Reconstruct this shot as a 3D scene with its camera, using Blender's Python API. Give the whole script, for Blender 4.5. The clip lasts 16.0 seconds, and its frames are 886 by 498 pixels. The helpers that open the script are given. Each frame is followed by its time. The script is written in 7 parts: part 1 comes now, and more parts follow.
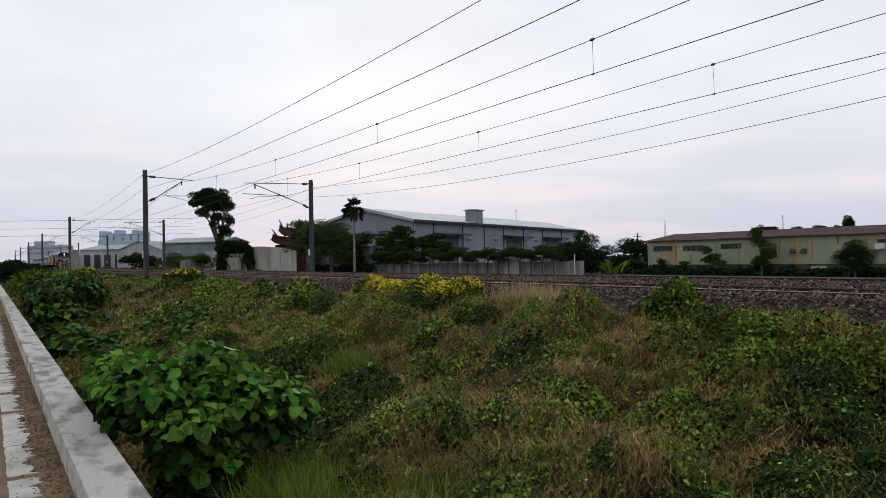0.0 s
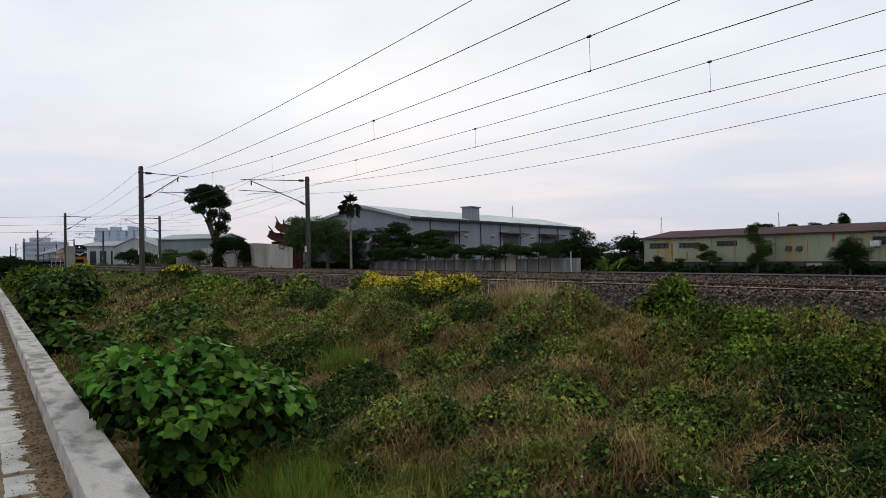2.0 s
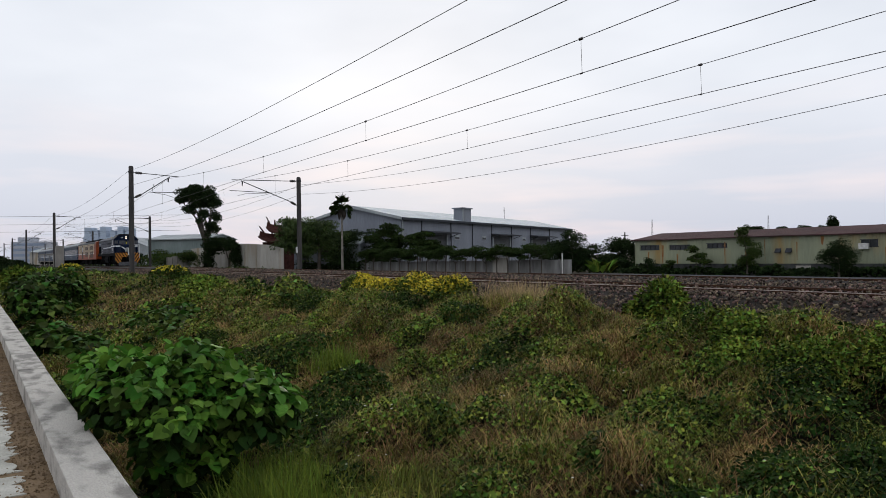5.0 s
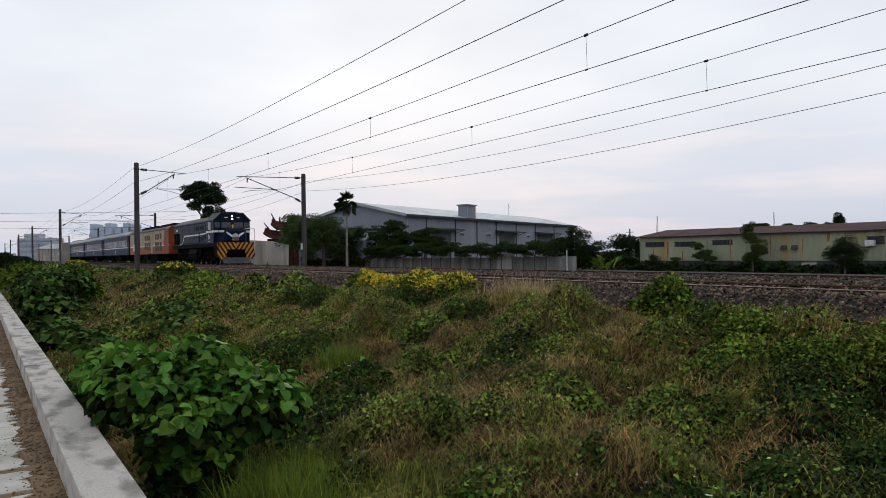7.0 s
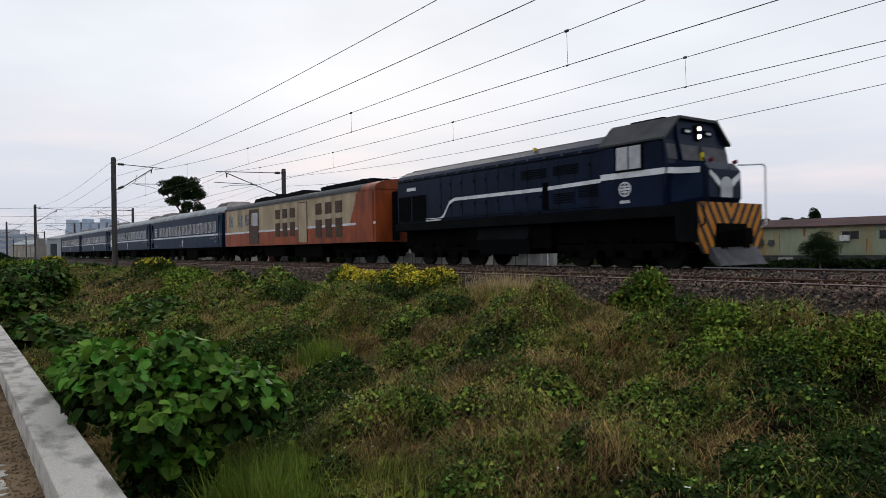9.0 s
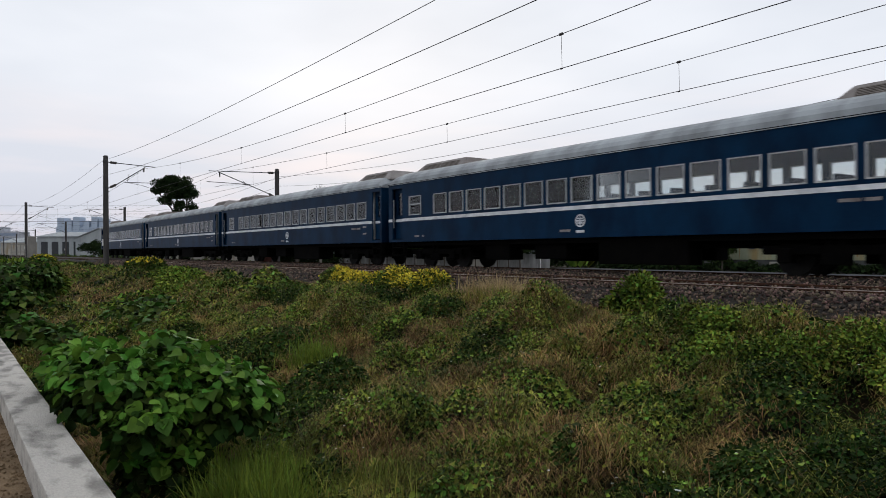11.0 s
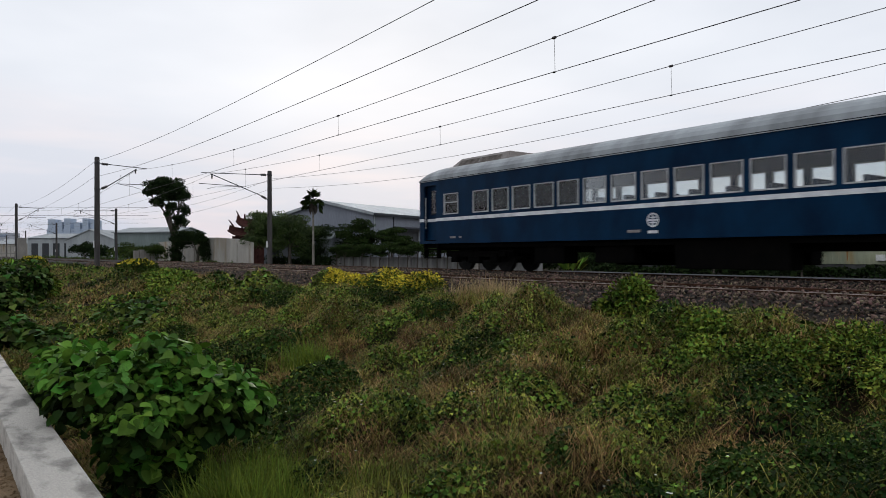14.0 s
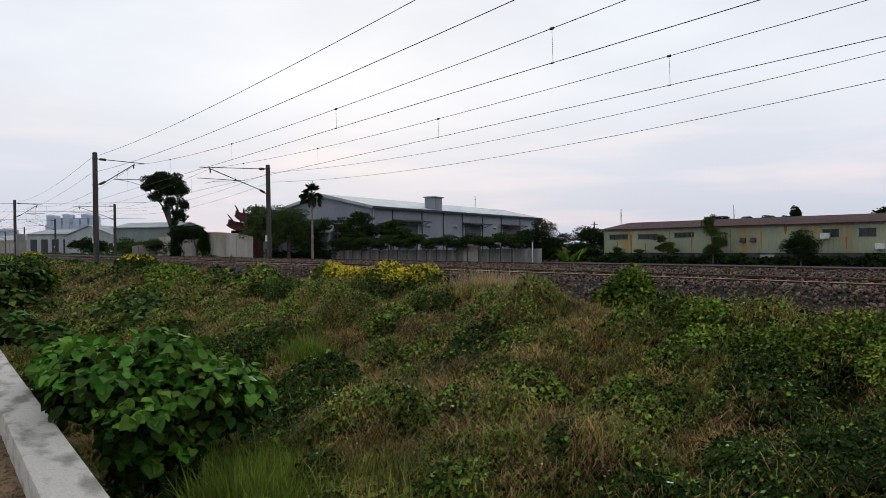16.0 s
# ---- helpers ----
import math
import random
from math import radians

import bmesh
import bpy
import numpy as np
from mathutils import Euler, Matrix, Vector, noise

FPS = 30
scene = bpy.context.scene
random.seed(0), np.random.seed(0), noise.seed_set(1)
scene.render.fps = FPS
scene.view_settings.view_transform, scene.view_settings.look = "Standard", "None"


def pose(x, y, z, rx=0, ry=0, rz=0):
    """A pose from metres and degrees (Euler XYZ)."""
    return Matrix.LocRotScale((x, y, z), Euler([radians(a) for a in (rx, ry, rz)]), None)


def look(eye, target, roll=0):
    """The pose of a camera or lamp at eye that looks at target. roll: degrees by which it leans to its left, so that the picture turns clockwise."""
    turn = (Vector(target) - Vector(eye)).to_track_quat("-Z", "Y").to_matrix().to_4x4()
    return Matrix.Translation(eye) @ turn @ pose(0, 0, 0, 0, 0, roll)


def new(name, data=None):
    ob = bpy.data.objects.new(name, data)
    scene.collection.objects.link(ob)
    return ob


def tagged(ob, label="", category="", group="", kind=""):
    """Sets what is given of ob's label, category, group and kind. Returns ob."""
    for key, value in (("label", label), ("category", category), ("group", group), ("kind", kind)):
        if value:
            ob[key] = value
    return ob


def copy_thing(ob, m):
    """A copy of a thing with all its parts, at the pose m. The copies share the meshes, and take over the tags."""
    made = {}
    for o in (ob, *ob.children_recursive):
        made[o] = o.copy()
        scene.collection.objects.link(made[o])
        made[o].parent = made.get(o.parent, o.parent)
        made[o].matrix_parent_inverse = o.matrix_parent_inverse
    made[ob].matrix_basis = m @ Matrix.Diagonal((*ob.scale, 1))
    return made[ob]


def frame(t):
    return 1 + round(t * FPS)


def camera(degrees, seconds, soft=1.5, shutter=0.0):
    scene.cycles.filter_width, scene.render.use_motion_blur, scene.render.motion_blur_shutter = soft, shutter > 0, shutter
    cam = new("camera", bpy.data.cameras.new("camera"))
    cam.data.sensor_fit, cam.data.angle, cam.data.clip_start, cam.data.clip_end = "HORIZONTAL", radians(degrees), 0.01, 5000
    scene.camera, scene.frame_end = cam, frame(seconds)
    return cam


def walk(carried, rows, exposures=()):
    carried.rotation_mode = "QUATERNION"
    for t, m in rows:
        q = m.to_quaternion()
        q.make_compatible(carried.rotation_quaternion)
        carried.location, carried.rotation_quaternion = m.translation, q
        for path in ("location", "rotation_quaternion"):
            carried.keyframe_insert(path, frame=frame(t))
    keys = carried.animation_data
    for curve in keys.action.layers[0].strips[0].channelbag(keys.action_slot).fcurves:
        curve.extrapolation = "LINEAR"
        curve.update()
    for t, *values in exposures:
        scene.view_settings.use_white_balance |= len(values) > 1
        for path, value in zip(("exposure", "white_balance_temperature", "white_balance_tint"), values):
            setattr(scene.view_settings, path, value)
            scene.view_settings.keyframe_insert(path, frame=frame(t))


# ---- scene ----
# World: x along the railway in the train's direction, y across it away from the path, z = 0 at the rail heads.
EYE = (0.0, 0.0, 0.63)
cam = camera(65.46, 16.0, soft=0.8, shutter=0.12)
TURNS = [(0.0, 90.805, 1.081, 56.574), (0.5, 90.812, 1.211, 56.457), (1.0, 90.687, 1.178, 56.433), (1.5, 90.499, 1.188, 56.338),
         (2.0, 90.543, 1.012, 56.288), (2.5, 90.638, 0.809, 56.412), (3.0, 90.593, 0.611, 56.061), (3.5, 90.607, 0.96, 55.58),
         (4.0, 90.704, 0.873, 55.509), (6.5, 90.407, 0.749, 55.796), (7.0, 90.363, 0.793, 55.96), (7.5, 90.238, 0.74, 56.12),
         (8.0, 90.31, 0.626, 55.997), (8.5, 90.357, 0.714, 55.663), (9.0, 89.954, 0.873, 54.41), (11.5, 90.167, 0.214, 53.7),
         (12.0, 90.221, 0.045, 53.562), (12.5, 90.243, 0.18, 53.463), (13.0, 90.297, 0.314, 53.418), (13.5, 90.33, 0.274, 53.357),
         (14.0, 90.297, 0.221, 53.229), (14.5, 90.164, 0.419, 53.218), (15.0, 90.07, 0.417, 53.17), (15.5, 89.874, 0.582, 53.124),
         (16.0, 89.67, 0.748, 53.171)]
walk(cam, [(t, pose(*EYE, rx, ry, rz)) for t, rx, ry, rz in TURNS])

# ---- sky and light: an overcast evening, the sun low behind cloud over the warehouse ----
SUN_UP, SUN_TURN = radians(14), radians(-58)
world = bpy.data.worlds.new("world")
scene.world = world
world.use_nodes = True
wn, wl = world.node_tree.nodes, world.node_tree.links
wn.clear()


def wnode(kind, **values):
    n = wn.new(kind)
    for key, value in values.items():
        n.inputs[key].default_value = value
    return n


w_out = wn.new("ShaderNodeOutputWorld")
w_bg = wnode("ShaderNodeBackground", Strength=1.0)
w_sky = wn.new("ShaderNodeTexSky")
w_sky.sky_type, w_sky.sun_disc = "NISHITA", False
w_sky.sun_elevation, w_sky.sun_rotation = SUN_UP, SUN_TURN
w_sky.air_density, w_sky.dust_density = 1.2, 3.0
w_dim = wn.new("ShaderNodeVectorMath")
w_dim.operation = "SCALE"
w_dim.inputs["Scale"].default_value = 0.02
w_co = wn.new("ShaderNodeTexCoord")
w_sep = wn.new("ShaderNodeSeparateXYZ")
wl.new(w_co.outputs["Generated"], w_sep.inputs[0])
w_map = wn.new("ShaderNodeMapping")
w_map.inputs["Scale"].default_value = (1.1, 1.1, 3.2)
wl.new(w_co.outputs["Generated"], w_map.inputs[0])
w_noise = wnode("ShaderNodeTexNoise", Scale=1.9, Detail=4.0, Roughness=0.5)
wl.new(w_map.outputs[0], w_noise.inputs["Vector"])
# cloud: blue-grey veils and whiter breaks
w_cloud = wn.new("ShaderNodeValToRGB")
w_cloud.color_ramp.elements[0].position, w_cloud.color_ramp.elements[0].color = 0.30, (0.84, 0.885, 0.97, 1)
w_cloud.color_ramp.elements[1].position, w_cloud.color_ramp.elements[1].color = 0.70, (1.04, 1.07, 1.14, 1)
wl.new(w_noise.outputs["Fac"], w_cloud.inputs[0])
# low band: lavender grey, with rosy streaks
w_low = wn.new("ShaderNodeValToRGB")
w_low.color_ramp.elements[0].position, w_low.color_ramp.elements[0].color = 0.48, (0.66, 0.70, 0.82, 1)
w_low.color_ramp.elements[1].position, w_low.color_ramp.elements[1].color = 0.72, (0.93, 0.83, 0.87, 1)
w_map2 = wn.new("ShaderNodeMapping")
w_map2.inputs["Scale"].default_value = (2.2, 2.2, 16.0)
w_map2.inputs["Location"].default_value = (0.35, 0.1, 0.0)
wl.new(w_co.outputs["Generated"], w_map2.inputs[0])
w_noise2 = wnode("ShaderNodeTexNoise", Scale=1.6, Detail=3.0)
wl.new(w_map2.outputs[0], w_noise2.inputs["Vector"])
wl.new(w_noise2.outputs["Fac"], w_low.inputs[0])
w_rise = wn.new("ShaderNodeMapRange")
w_rise.inputs["From Min"].default_value, w_rise.inputs["From Max"].default_value = 0.02, 0.24
wl.new(w_sep.outputs["Z"], w_rise.inputs[0])
w_mix = wn.new("ShaderNodeMixRGB")
wl.new(w_rise.outputs[0], w_mix.inputs[0])
wl.new(w_low.outputs[0], w_mix.inputs[1])
wl.new(w_cloud.outputs[0], w_mix.inputs[2])
w_mix2 = wn.new("ShaderNodeMixRGB")
w_mix2.inputs[0].default_value = 0.9
wl.new(w_sky.outputs[0], w_dim.inputs[0])
wl.new(w_dim.outputs[0], w_mix2.inputs[1])
wl.new(w_mix.outputs[0], w_mix2.inputs[2])
wl.new(w_mix2.outputs[0], w_bg.inputs[0])
wl.new(w_bg.outputs[0], w_out.inputs[0])

sun = new("sun", bpy.data.lights.new("sun", "SUN"))
sun.data.energy, sun.data.angle, sun.data.color = 0.6, radians(25), (1.0, 0.9, 0.82)
sun.matrix_world = look((-60.0, 40.0, 18.0), (0, 0, 0))
scene.view_settings.exposure = 0.0


# ---- materials ----
def mat(name, colour, dark=None, scale=3.0, rough=0.85, metal=0.0, bump=0.0, fine=40.0, spread=(0.35, 0.65), spec=0.2, stretch=None,
        per="", shift=0.25, through_light=0.0):
    """Two-scale procedural surface: colour to dark by a large noise, a finer grain over it, and a bump.
    per: 'object' or 'island' for a value that differs from piece to piece."""
    m = bpy.data.materials.new(name)
    m.use_nodes = True
    n, l = m.node_tree.nodes, m.node_tree.links
    b = n["Principled BSDF"]
    b.inputs["Roughness"].default_value, b.inputs["Metallic"].default_value = rough, metal
    b.inputs["Specular IOR Level"].default_value = spec
    dark = dark or tuple(c * 0.6 for c in colour)
    co = n.new("ShaderNodeTexCoord")
    mp = n.new("ShaderNodeMapping")
    mp.inputs["Scale"].default_value = stretch or (1, 1, 1)
    l.new(co.outputs["Object"], mp.inputs[0])
    big = n.new("ShaderNodeTexNoise")
    big.inputs["Scale"].default_value, big.inputs["Detail"].default_value = scale, 5.0
    l.new(mp.outputs[0], big.inputs["Vector"])
    ramp = n.new("ShaderNodeValToRGB")
    e = ramp.color_ramp.elements
    e[0].position, e[0].color = spread[0], (*dark, 1)
    e[1].position, e[1].color = spread[1], (*colour, 1)
    l.new(big.outputs["Fac"], ramp.inputs[0])
    grain = n.new("ShaderNodeTexNoise")
    grain.inputs["Scale"].default_value, grain.inputs["Detail"].default_value = fine, 3.0
    l.new(mp.outputs[0], grain.inputs["Vector"])
    val = n.new("ShaderNodeMapRange")
    val.inputs["To Min"].default_value, val.inputs["To Max"].default_value = 0.78, 1.22
    l.new(grain.outputs["Fac"], val.inputs[0])
    hsv = n.new("ShaderNodeHueSaturation")
    l.new(ramp.outputs[0], hsv.inputs["Color"])
    last = val.outputs[0]
    if per:
        info = n.new("ShaderNodeObjectInfo" if per == "object" else "ShaderNodeNewGeometry")
        rnd = info.outputs["Random" if per == "object" else "Random Per Island"]
        mr = n.new("ShaderNodeMapRange")
        mr.inputs["To Min"].default_value, mr.inputs["To Max"].default_value = 1 - shift * 1.6, 1 + shift * 1.6
        l.new(rnd, mr.inputs[0])
        mul = n.new("ShaderNodeMath")
        mul.operation = "MULTIPLY"
        l.new(mr.outputs[0], mul.inputs[0]), l.new(last, mul.inputs[1])
        last = mul.outputs[0]
        hue = n.new("ShaderNodeMapRange")
        hue.inputs["To Min"].default_value, hue.inputs["To Max"].default_value = 0.5 - shift * 0.1, 0.5 + shift * 0.06
        sin = n.new("ShaderNodeMath")
        sin.operation = "FRACT"
        m7 = n.new("ShaderNodeMath")
        m7.operation = "MULTIPLY"
        m7.inputs[1].default_value = 7.31
        l.new(rnd, m7.inputs[0]), l.new(m7.outputs[0], sin.inputs[0]), l.new(sin.outputs[0], hue.inputs[0])
        l.new(hue.outputs[0], hsv.inputs["Hue"])
    l.new(last, hsv.inputs["Value"])
    l.new(hsv.outputs[0], b.inputs["Base Color"])
    if bump:
        bp = n.new("ShaderNodeBump")
        bp.inputs["Strength"].default_value, bp.inputs["Distance"].default_value = min(1.0, bump), 0.02
        l.new(grain.outputs["Fac"], bp.inputs["Height"])
        l.new(bp.outputs[0], b.inputs["Normal"])
    if through_light:
        tr = n.new("ShaderNodeBsdfTranslucent")
        l.new(hsv.outputs[0], tr.inputs["Color"])
        mx = n.new("ShaderNodeMixShader")
        mx.inputs[0].default_value = through_light
        out = n["Material Output"]
        l.new(b.outputs[0], mx.inputs[1]), l.new(tr.outputs[0], mx.inputs[2]), l.new(mx.outputs[0], out.inputs[0])
    return m


def glow(name, colour, power):
    m = bpy.data.materials.new(name)
    m.use_nodes = True
    b = m.node_tree.nodes["Principled BSDF"]
    b.inputs["Base Color"].default_value = (*colour, 1)
    b.inputs["Emission Color"].default_value, b.inputs["Emission Strength"].default_value = (*colour, 1), power
    return m


def glass_mat(name, tint, alpha=0.75):
    """Window glass: a glossy pane that lets light straight through."""
    m = bpy.data.materials.new(name)
    m.use_nodes = True
    n, l = m.node_tree.nodes, m.node_tree.links
    n.remove(n["Principled BSDF"])
    t, g, mx = n.new("ShaderNodeBsdfTransparent"), n.new("ShaderNodeBsdfGlossy"), n.new("ShaderNodeMixShader")
    t.inputs[0].default_value, g.inputs["Roughness"].default_value = (*tint, 1), 0.04
    fr = n.new("ShaderNodeFresnel")
    fr.inputs[0].default_value = 1.5
    l.new(fr.outputs[0], mx.inputs[0]), l.new(t.outputs[0], mx.inputs[1]), l.new(g.outputs[0], mx.inputs[2])
    l.new(mx.outputs[0], n["Material Output"].inputs[0])
    return m


M = {
    "leaf_bush": mat("leaf_bush", (0.085, 0.205, 0.024), (0.042, 0.115, 0.013), scale=3.0, rough=0.6, per="island", shift=0.3, through_light=0.18, spec=0.12),
    "leaf_big_dark": mat("leaf_big_dark", (0.056, 0.150, 0.020), (0.030, 0.088, 0.012), scale=6, rough=0.55, per="object", shift=0.3, through_light=0.14, spec=0.09),
    "straw": mat("straw", (0.46, 0.36, 0.19), (0.27, 0.20, 0.095), scale=1.5, rough=0.8, per="island", shift=0.25, through_light=0.15),
    "grass_fresh": mat("grass_fresh", (0.17, 0.24, 0.034), (0.075, 0.120, 0.016), scale=2.0, rough=0.55, per="island", shift=0.3, through_light=0.22, spec=0.1),
    "leaf_weed_shade": mat("leaf_weed_shade", (0.028, 0.060, 0.011), (0.010, 0.024, 0.005), scale=0.7, rough=0.55, per="island", shift=0.4, through_light=0.06, spec=0.04),
    # dark soil, its colour deepened to near black for shade between the plants
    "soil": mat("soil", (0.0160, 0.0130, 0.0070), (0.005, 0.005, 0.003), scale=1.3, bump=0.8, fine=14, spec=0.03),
    "path_dirt": mat("path_dirt", (0.21, 0.145, 0.085), (0.115, 0.078, 0.045), scale=2.5, bump=1.0, fine=45, rough=0.95),
    "path_slab": mat("path_slab", (0.50, 0.49, 0.44), (0.33, 0.32, 0.28), scale=3.0, bump=0.3, fine=60),
    "concrete": mat("concrete", (0.47, 0.445, 0.405), (0.22, 0.21, 0.19), scale=3.4, bump=0.9, fine=55, spread=(0.36, 0.52), stretch=(0.8, 1.6, 1.2)),
    "ballast": mat("ballast", (0.150, 0.112, 0.080), (0.032, 0.023, 0.017), scale=5.0, per="island", shift=0.62, bump=0.5, fine=60),
    # bed coloured near black, as the shade in the gaps between stones
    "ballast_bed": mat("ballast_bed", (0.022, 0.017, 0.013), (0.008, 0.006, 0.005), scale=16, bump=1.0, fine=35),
    "rust_rail": mat("rust_rail", (0.065, 0.032, 0.02), (0.035, 0.02, 0.014), scale=8, rough=0.95, spec=0.02),
    "bright_rail": mat("bright_rail", (0.30, 0.25, 0.22), (0.18, 0.14, 0.12), scale=8, rough=0.6, metal=0.4),
    "sleeper": mat("sleeper", (0.20, 0.185, 0.165), (0.11, 0.10, 0.09), scale=5, bump=0.4, per="object", shift=0.15),
    "mast": mat("mast", (0.075, 0.070, 0.068), (0.038, 0.036, 0.035), scale=2.5, stretch=(1, 1, 0.15), bump=0.3),
    "steel": mat("steel", (0.06, 0.06, 0.064), (0.035, 0.035, 0.037), scale=6, rough=0.55, metal=0.3),
    "insulator": mat("insulator", (0.03, 0.022, 0.02), rough=0.3, spec=0.5),
    "wire": mat("wire", (0.085, 0.08, 0.085), rough=0.6, metal=0.2),
    "white_plate": mat("white_plate", (0.7, 0.7, 0.68), rough=0.5),
    "leaf": mat("leaf", (0.158, 0.235, 0.036), (0.038, 0.074, 0.010), scale=1.4, rough=0.55, per="island", shift=0.58, through_light=0.08, spec=0.06),
    "leaf_big": mat("leaf_big", (0.100, 0.235, 0.034), (0.050, 0.135, 0.018), scale=9, rough=0.5, per="object", shift=0.32, through_light=0.18, spec=0.12),
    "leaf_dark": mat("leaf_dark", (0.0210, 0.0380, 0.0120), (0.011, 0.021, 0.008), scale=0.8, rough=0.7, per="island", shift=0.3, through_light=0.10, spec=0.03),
    "leaf_mid": mat("leaf_mid", (0.0525, 0.0924, 0.0158), (0.020, 0.038, 0.007), scale=0.8, rough=0.55, per="island", shift=0.45, through_light=0.12, spec=0.08),
    "leaf_flower": mat("leaf_flower", (0.66, 0.56, 0.045), (0.42, 0.36, 0.025), scale=5, rough=0.6, per="island", shift=0.2, through_light=0.15),
    "leaf_yellowing": mat("leaf_yellowing", (0.110, 0.165, 0.028), (0.035, 0.062, 0.010), scale=3.0, rough=0.5, per="island", shift=0.5, through_light=0.10, spec=0.10),
    "petal_white": mat("petal_white", (0.75, 0.74, 0.68), rough=0.6),
    "grass": mat("grass", (0.245, 0.262, 0.050), (0.070, 0.088, 0.017), scale=1.2, rough=0.6, per="island", shift=0.5, through_light=0.2, spec=0.08),
    "dry_grass": mat("dry_grass", (0.34, 0.245, 0.092), (0.115, 0.080, 0.032), scale=1.2, rough=0.75, per="island", shift=0.5, through_light=0.15, spec=0.06),
    "stem": mat("stem", (0.09, 0.075, 0.04), (0.05, 0.045, 0.025)),
    "bark": mat("bark", (0.10, 0.085, 0.07), (0.045, 0.038, 0.032), scale=5, stretch=(1, 1, 0.25), bump=0.8, fine=30),
    "far_ground": mat("far_ground", (0.075, 0.066, 0.046), (0.034, 0.032, 0.022), scale=0.25, bump=0.5, fine=4, rough=1.0, spec=0.03),
    "asphalt": mat("asphalt", (0.095, 0.098, 0.104), (0.060, 0.062, 0.066), scale=0.6, fine=20, bump=0.3, rough=1.0, spec=0.03),
}


# ---- building helpers ----
def part(name, bm, material, parent=None, label="", smooth=False):
    """One bmesh as one mesh object, under a thing or a part."""
    me = bpy.data.meshes.new(name)
    bm.normal_update()
    bm.to_mesh(me)
    bm.free()
    if smooth:
        me.polygons.foreach_set("use_smooth", [True] * len(me.polygons))
    if material:
        me.materials.append(M[material] if isinstance(material, str) else material)
    ob = new(name, me)
    if parent:
        ob.parent = parent
    if label:
        ob["label"] = label
    return ob


def share(name, me, parent, m, label=""):
    """A piece that shares the mesh me."""
    ob = new(name, me)
    ob.parent, ob.matrix_basis = parent, m
    if label:
        ob["label"] = label
    return ob


def thing(name, label, category, m=None, group="", kind=""):
    ob = new(name)
    ob.empty_display_size = 0.2
    if m is not None:
        ob.matrix_basis = m
    return tagged(ob, label, category, group, kind)


def box(bm, x0, x1, y0, y1, z0, z1, bevel=0.0, m=None):
    r = bmesh.ops.create_cube(bm, size=1.0)
    v = r["verts"]
    for q in v:
        q.co = Vector((x0 + (q.co.x + 0.5) * (x1 - x0), y0 + (q.co.y + 0.5) * (y1 - y0), z0 + (q.co.z + 0.5) * (z1 - z0)))
    if bevel:
        es = list({e for q in v for e in q.link_edges})
        out = bmesh.ops.bevel(bm, geom=es, offset=bevel, segments=2, affect="EDGES", profile=0.6)
        v = list({q for f in out["faces"] for q in f.verts} | {q for q in v if q.is_valid})
    if m is not None:
        bmesh.ops.transform(bm, matrix=m, verts=[q for q in v if q.is_valid])
    return bm


def rod(bm, a, b, r0, r1=None, seg=8):
    """A tapered round bar from a to b."""
    a, b = Vector(a), Vector(b)
    r1 = r0 if r1 is None else r1
    d = b - a
    if d.length < 1e-6:
        return bm
    m = Matrix.Translation((a + b) / 2) @ d.to_track_quat("Z", "Y").to_matrix().to_4x4()
    bmesh.ops.create_cone(bm, cap_ends=True, segments=seg, radius1=r0, radius2=r1, depth=d.length, matrix=m)
    return bm


def disc(bm, c, axis, r, depth, seg=20):
    c, axis = Vector(c), Vector(axis).normalized()
    return rod(bm, c - axis * depth / 2, c + axis * depth / 2, r, r, seg)


def prism(bm, outline, a0, a1, axis="x"):
    """An outline (two coordinates each) drawn out from a0 to a1 along an axis."""
    def at(p, a):
        return (a, p[0], p[1]) if axis == "x" else (p[0], a, p[1]) if axis == "y" else (p[0], p[1], a)
    v0 = [bm.verts.new(at(p, a0)) for p in outline]
    v1 = [bm.verts.new(at(p, a1)) for p in outline]
    n = len(outline)
    for i in range(n):
        bm.faces.new((v0[i], v0[(i + 1) % n], v1[(i + 1) % n], v1[i]))
    bm.faces.new(v0[::-1]), bm.faces.new(v1)
    bmesh.ops.recalc_face_normals(bm, faces=bm.faces)
    return bm


def mesh_from(name, verts, faces_n, material, parent=None, label=""):
    """One mesh from arrays: verts (k, n, 3) makes k separate n-sided faces."""
    k, n = verts.shape[:2]
    me = bpy.data.meshes.new(name)
    me.vertices.add(k * n)
    me.vertices.foreach_set("co", verts.reshape(-1).astype(np.float32))
    f = len(faces_n)
    loops = np.concatenate([(np.arange(k)[:, None] * n + np.array(q)[None, :]) for q in faces_n], axis=1).reshape(-1)
    sizes = np.tile([len(q) for q in faces_n], k)
    me.loops.add(len(loops))
    me.loops.foreach_set("vertex_index", loops.astype(np.int32))
    me.polygons.add(len(sizes))
    me.polygons.foreach_set("loop_start", np.r_[0, np.cumsum(sizes)[:-1]].astype(np.int32))
    me.update(calc_edges=True)
    me.validate()
    me.materials.append(M[material])
    ob = new(name, me)
    if parent:
        ob.parent = parent
    if label:
        ob["label"] = label
    return ob


# ---- ground: one sheet, from the path over the ditch and the bank to the far side and the horizon ----
SECTION_Y = [-3000, -3, 0.42, 0.74, 0.80, 1.6, 3.0, 5.5, 7.4, 8.3, 9.2, 18.2, 20.5, 24.0, 30.0, 3000]
SECTION_Z = [-0.95, -0.92, -0.90, -0.95, -1.65, -1.70, -1.42, -0.90, -0.46, -0.44, -0.62, -0.66, -0.66, -0.95, -1.25, -1.25]


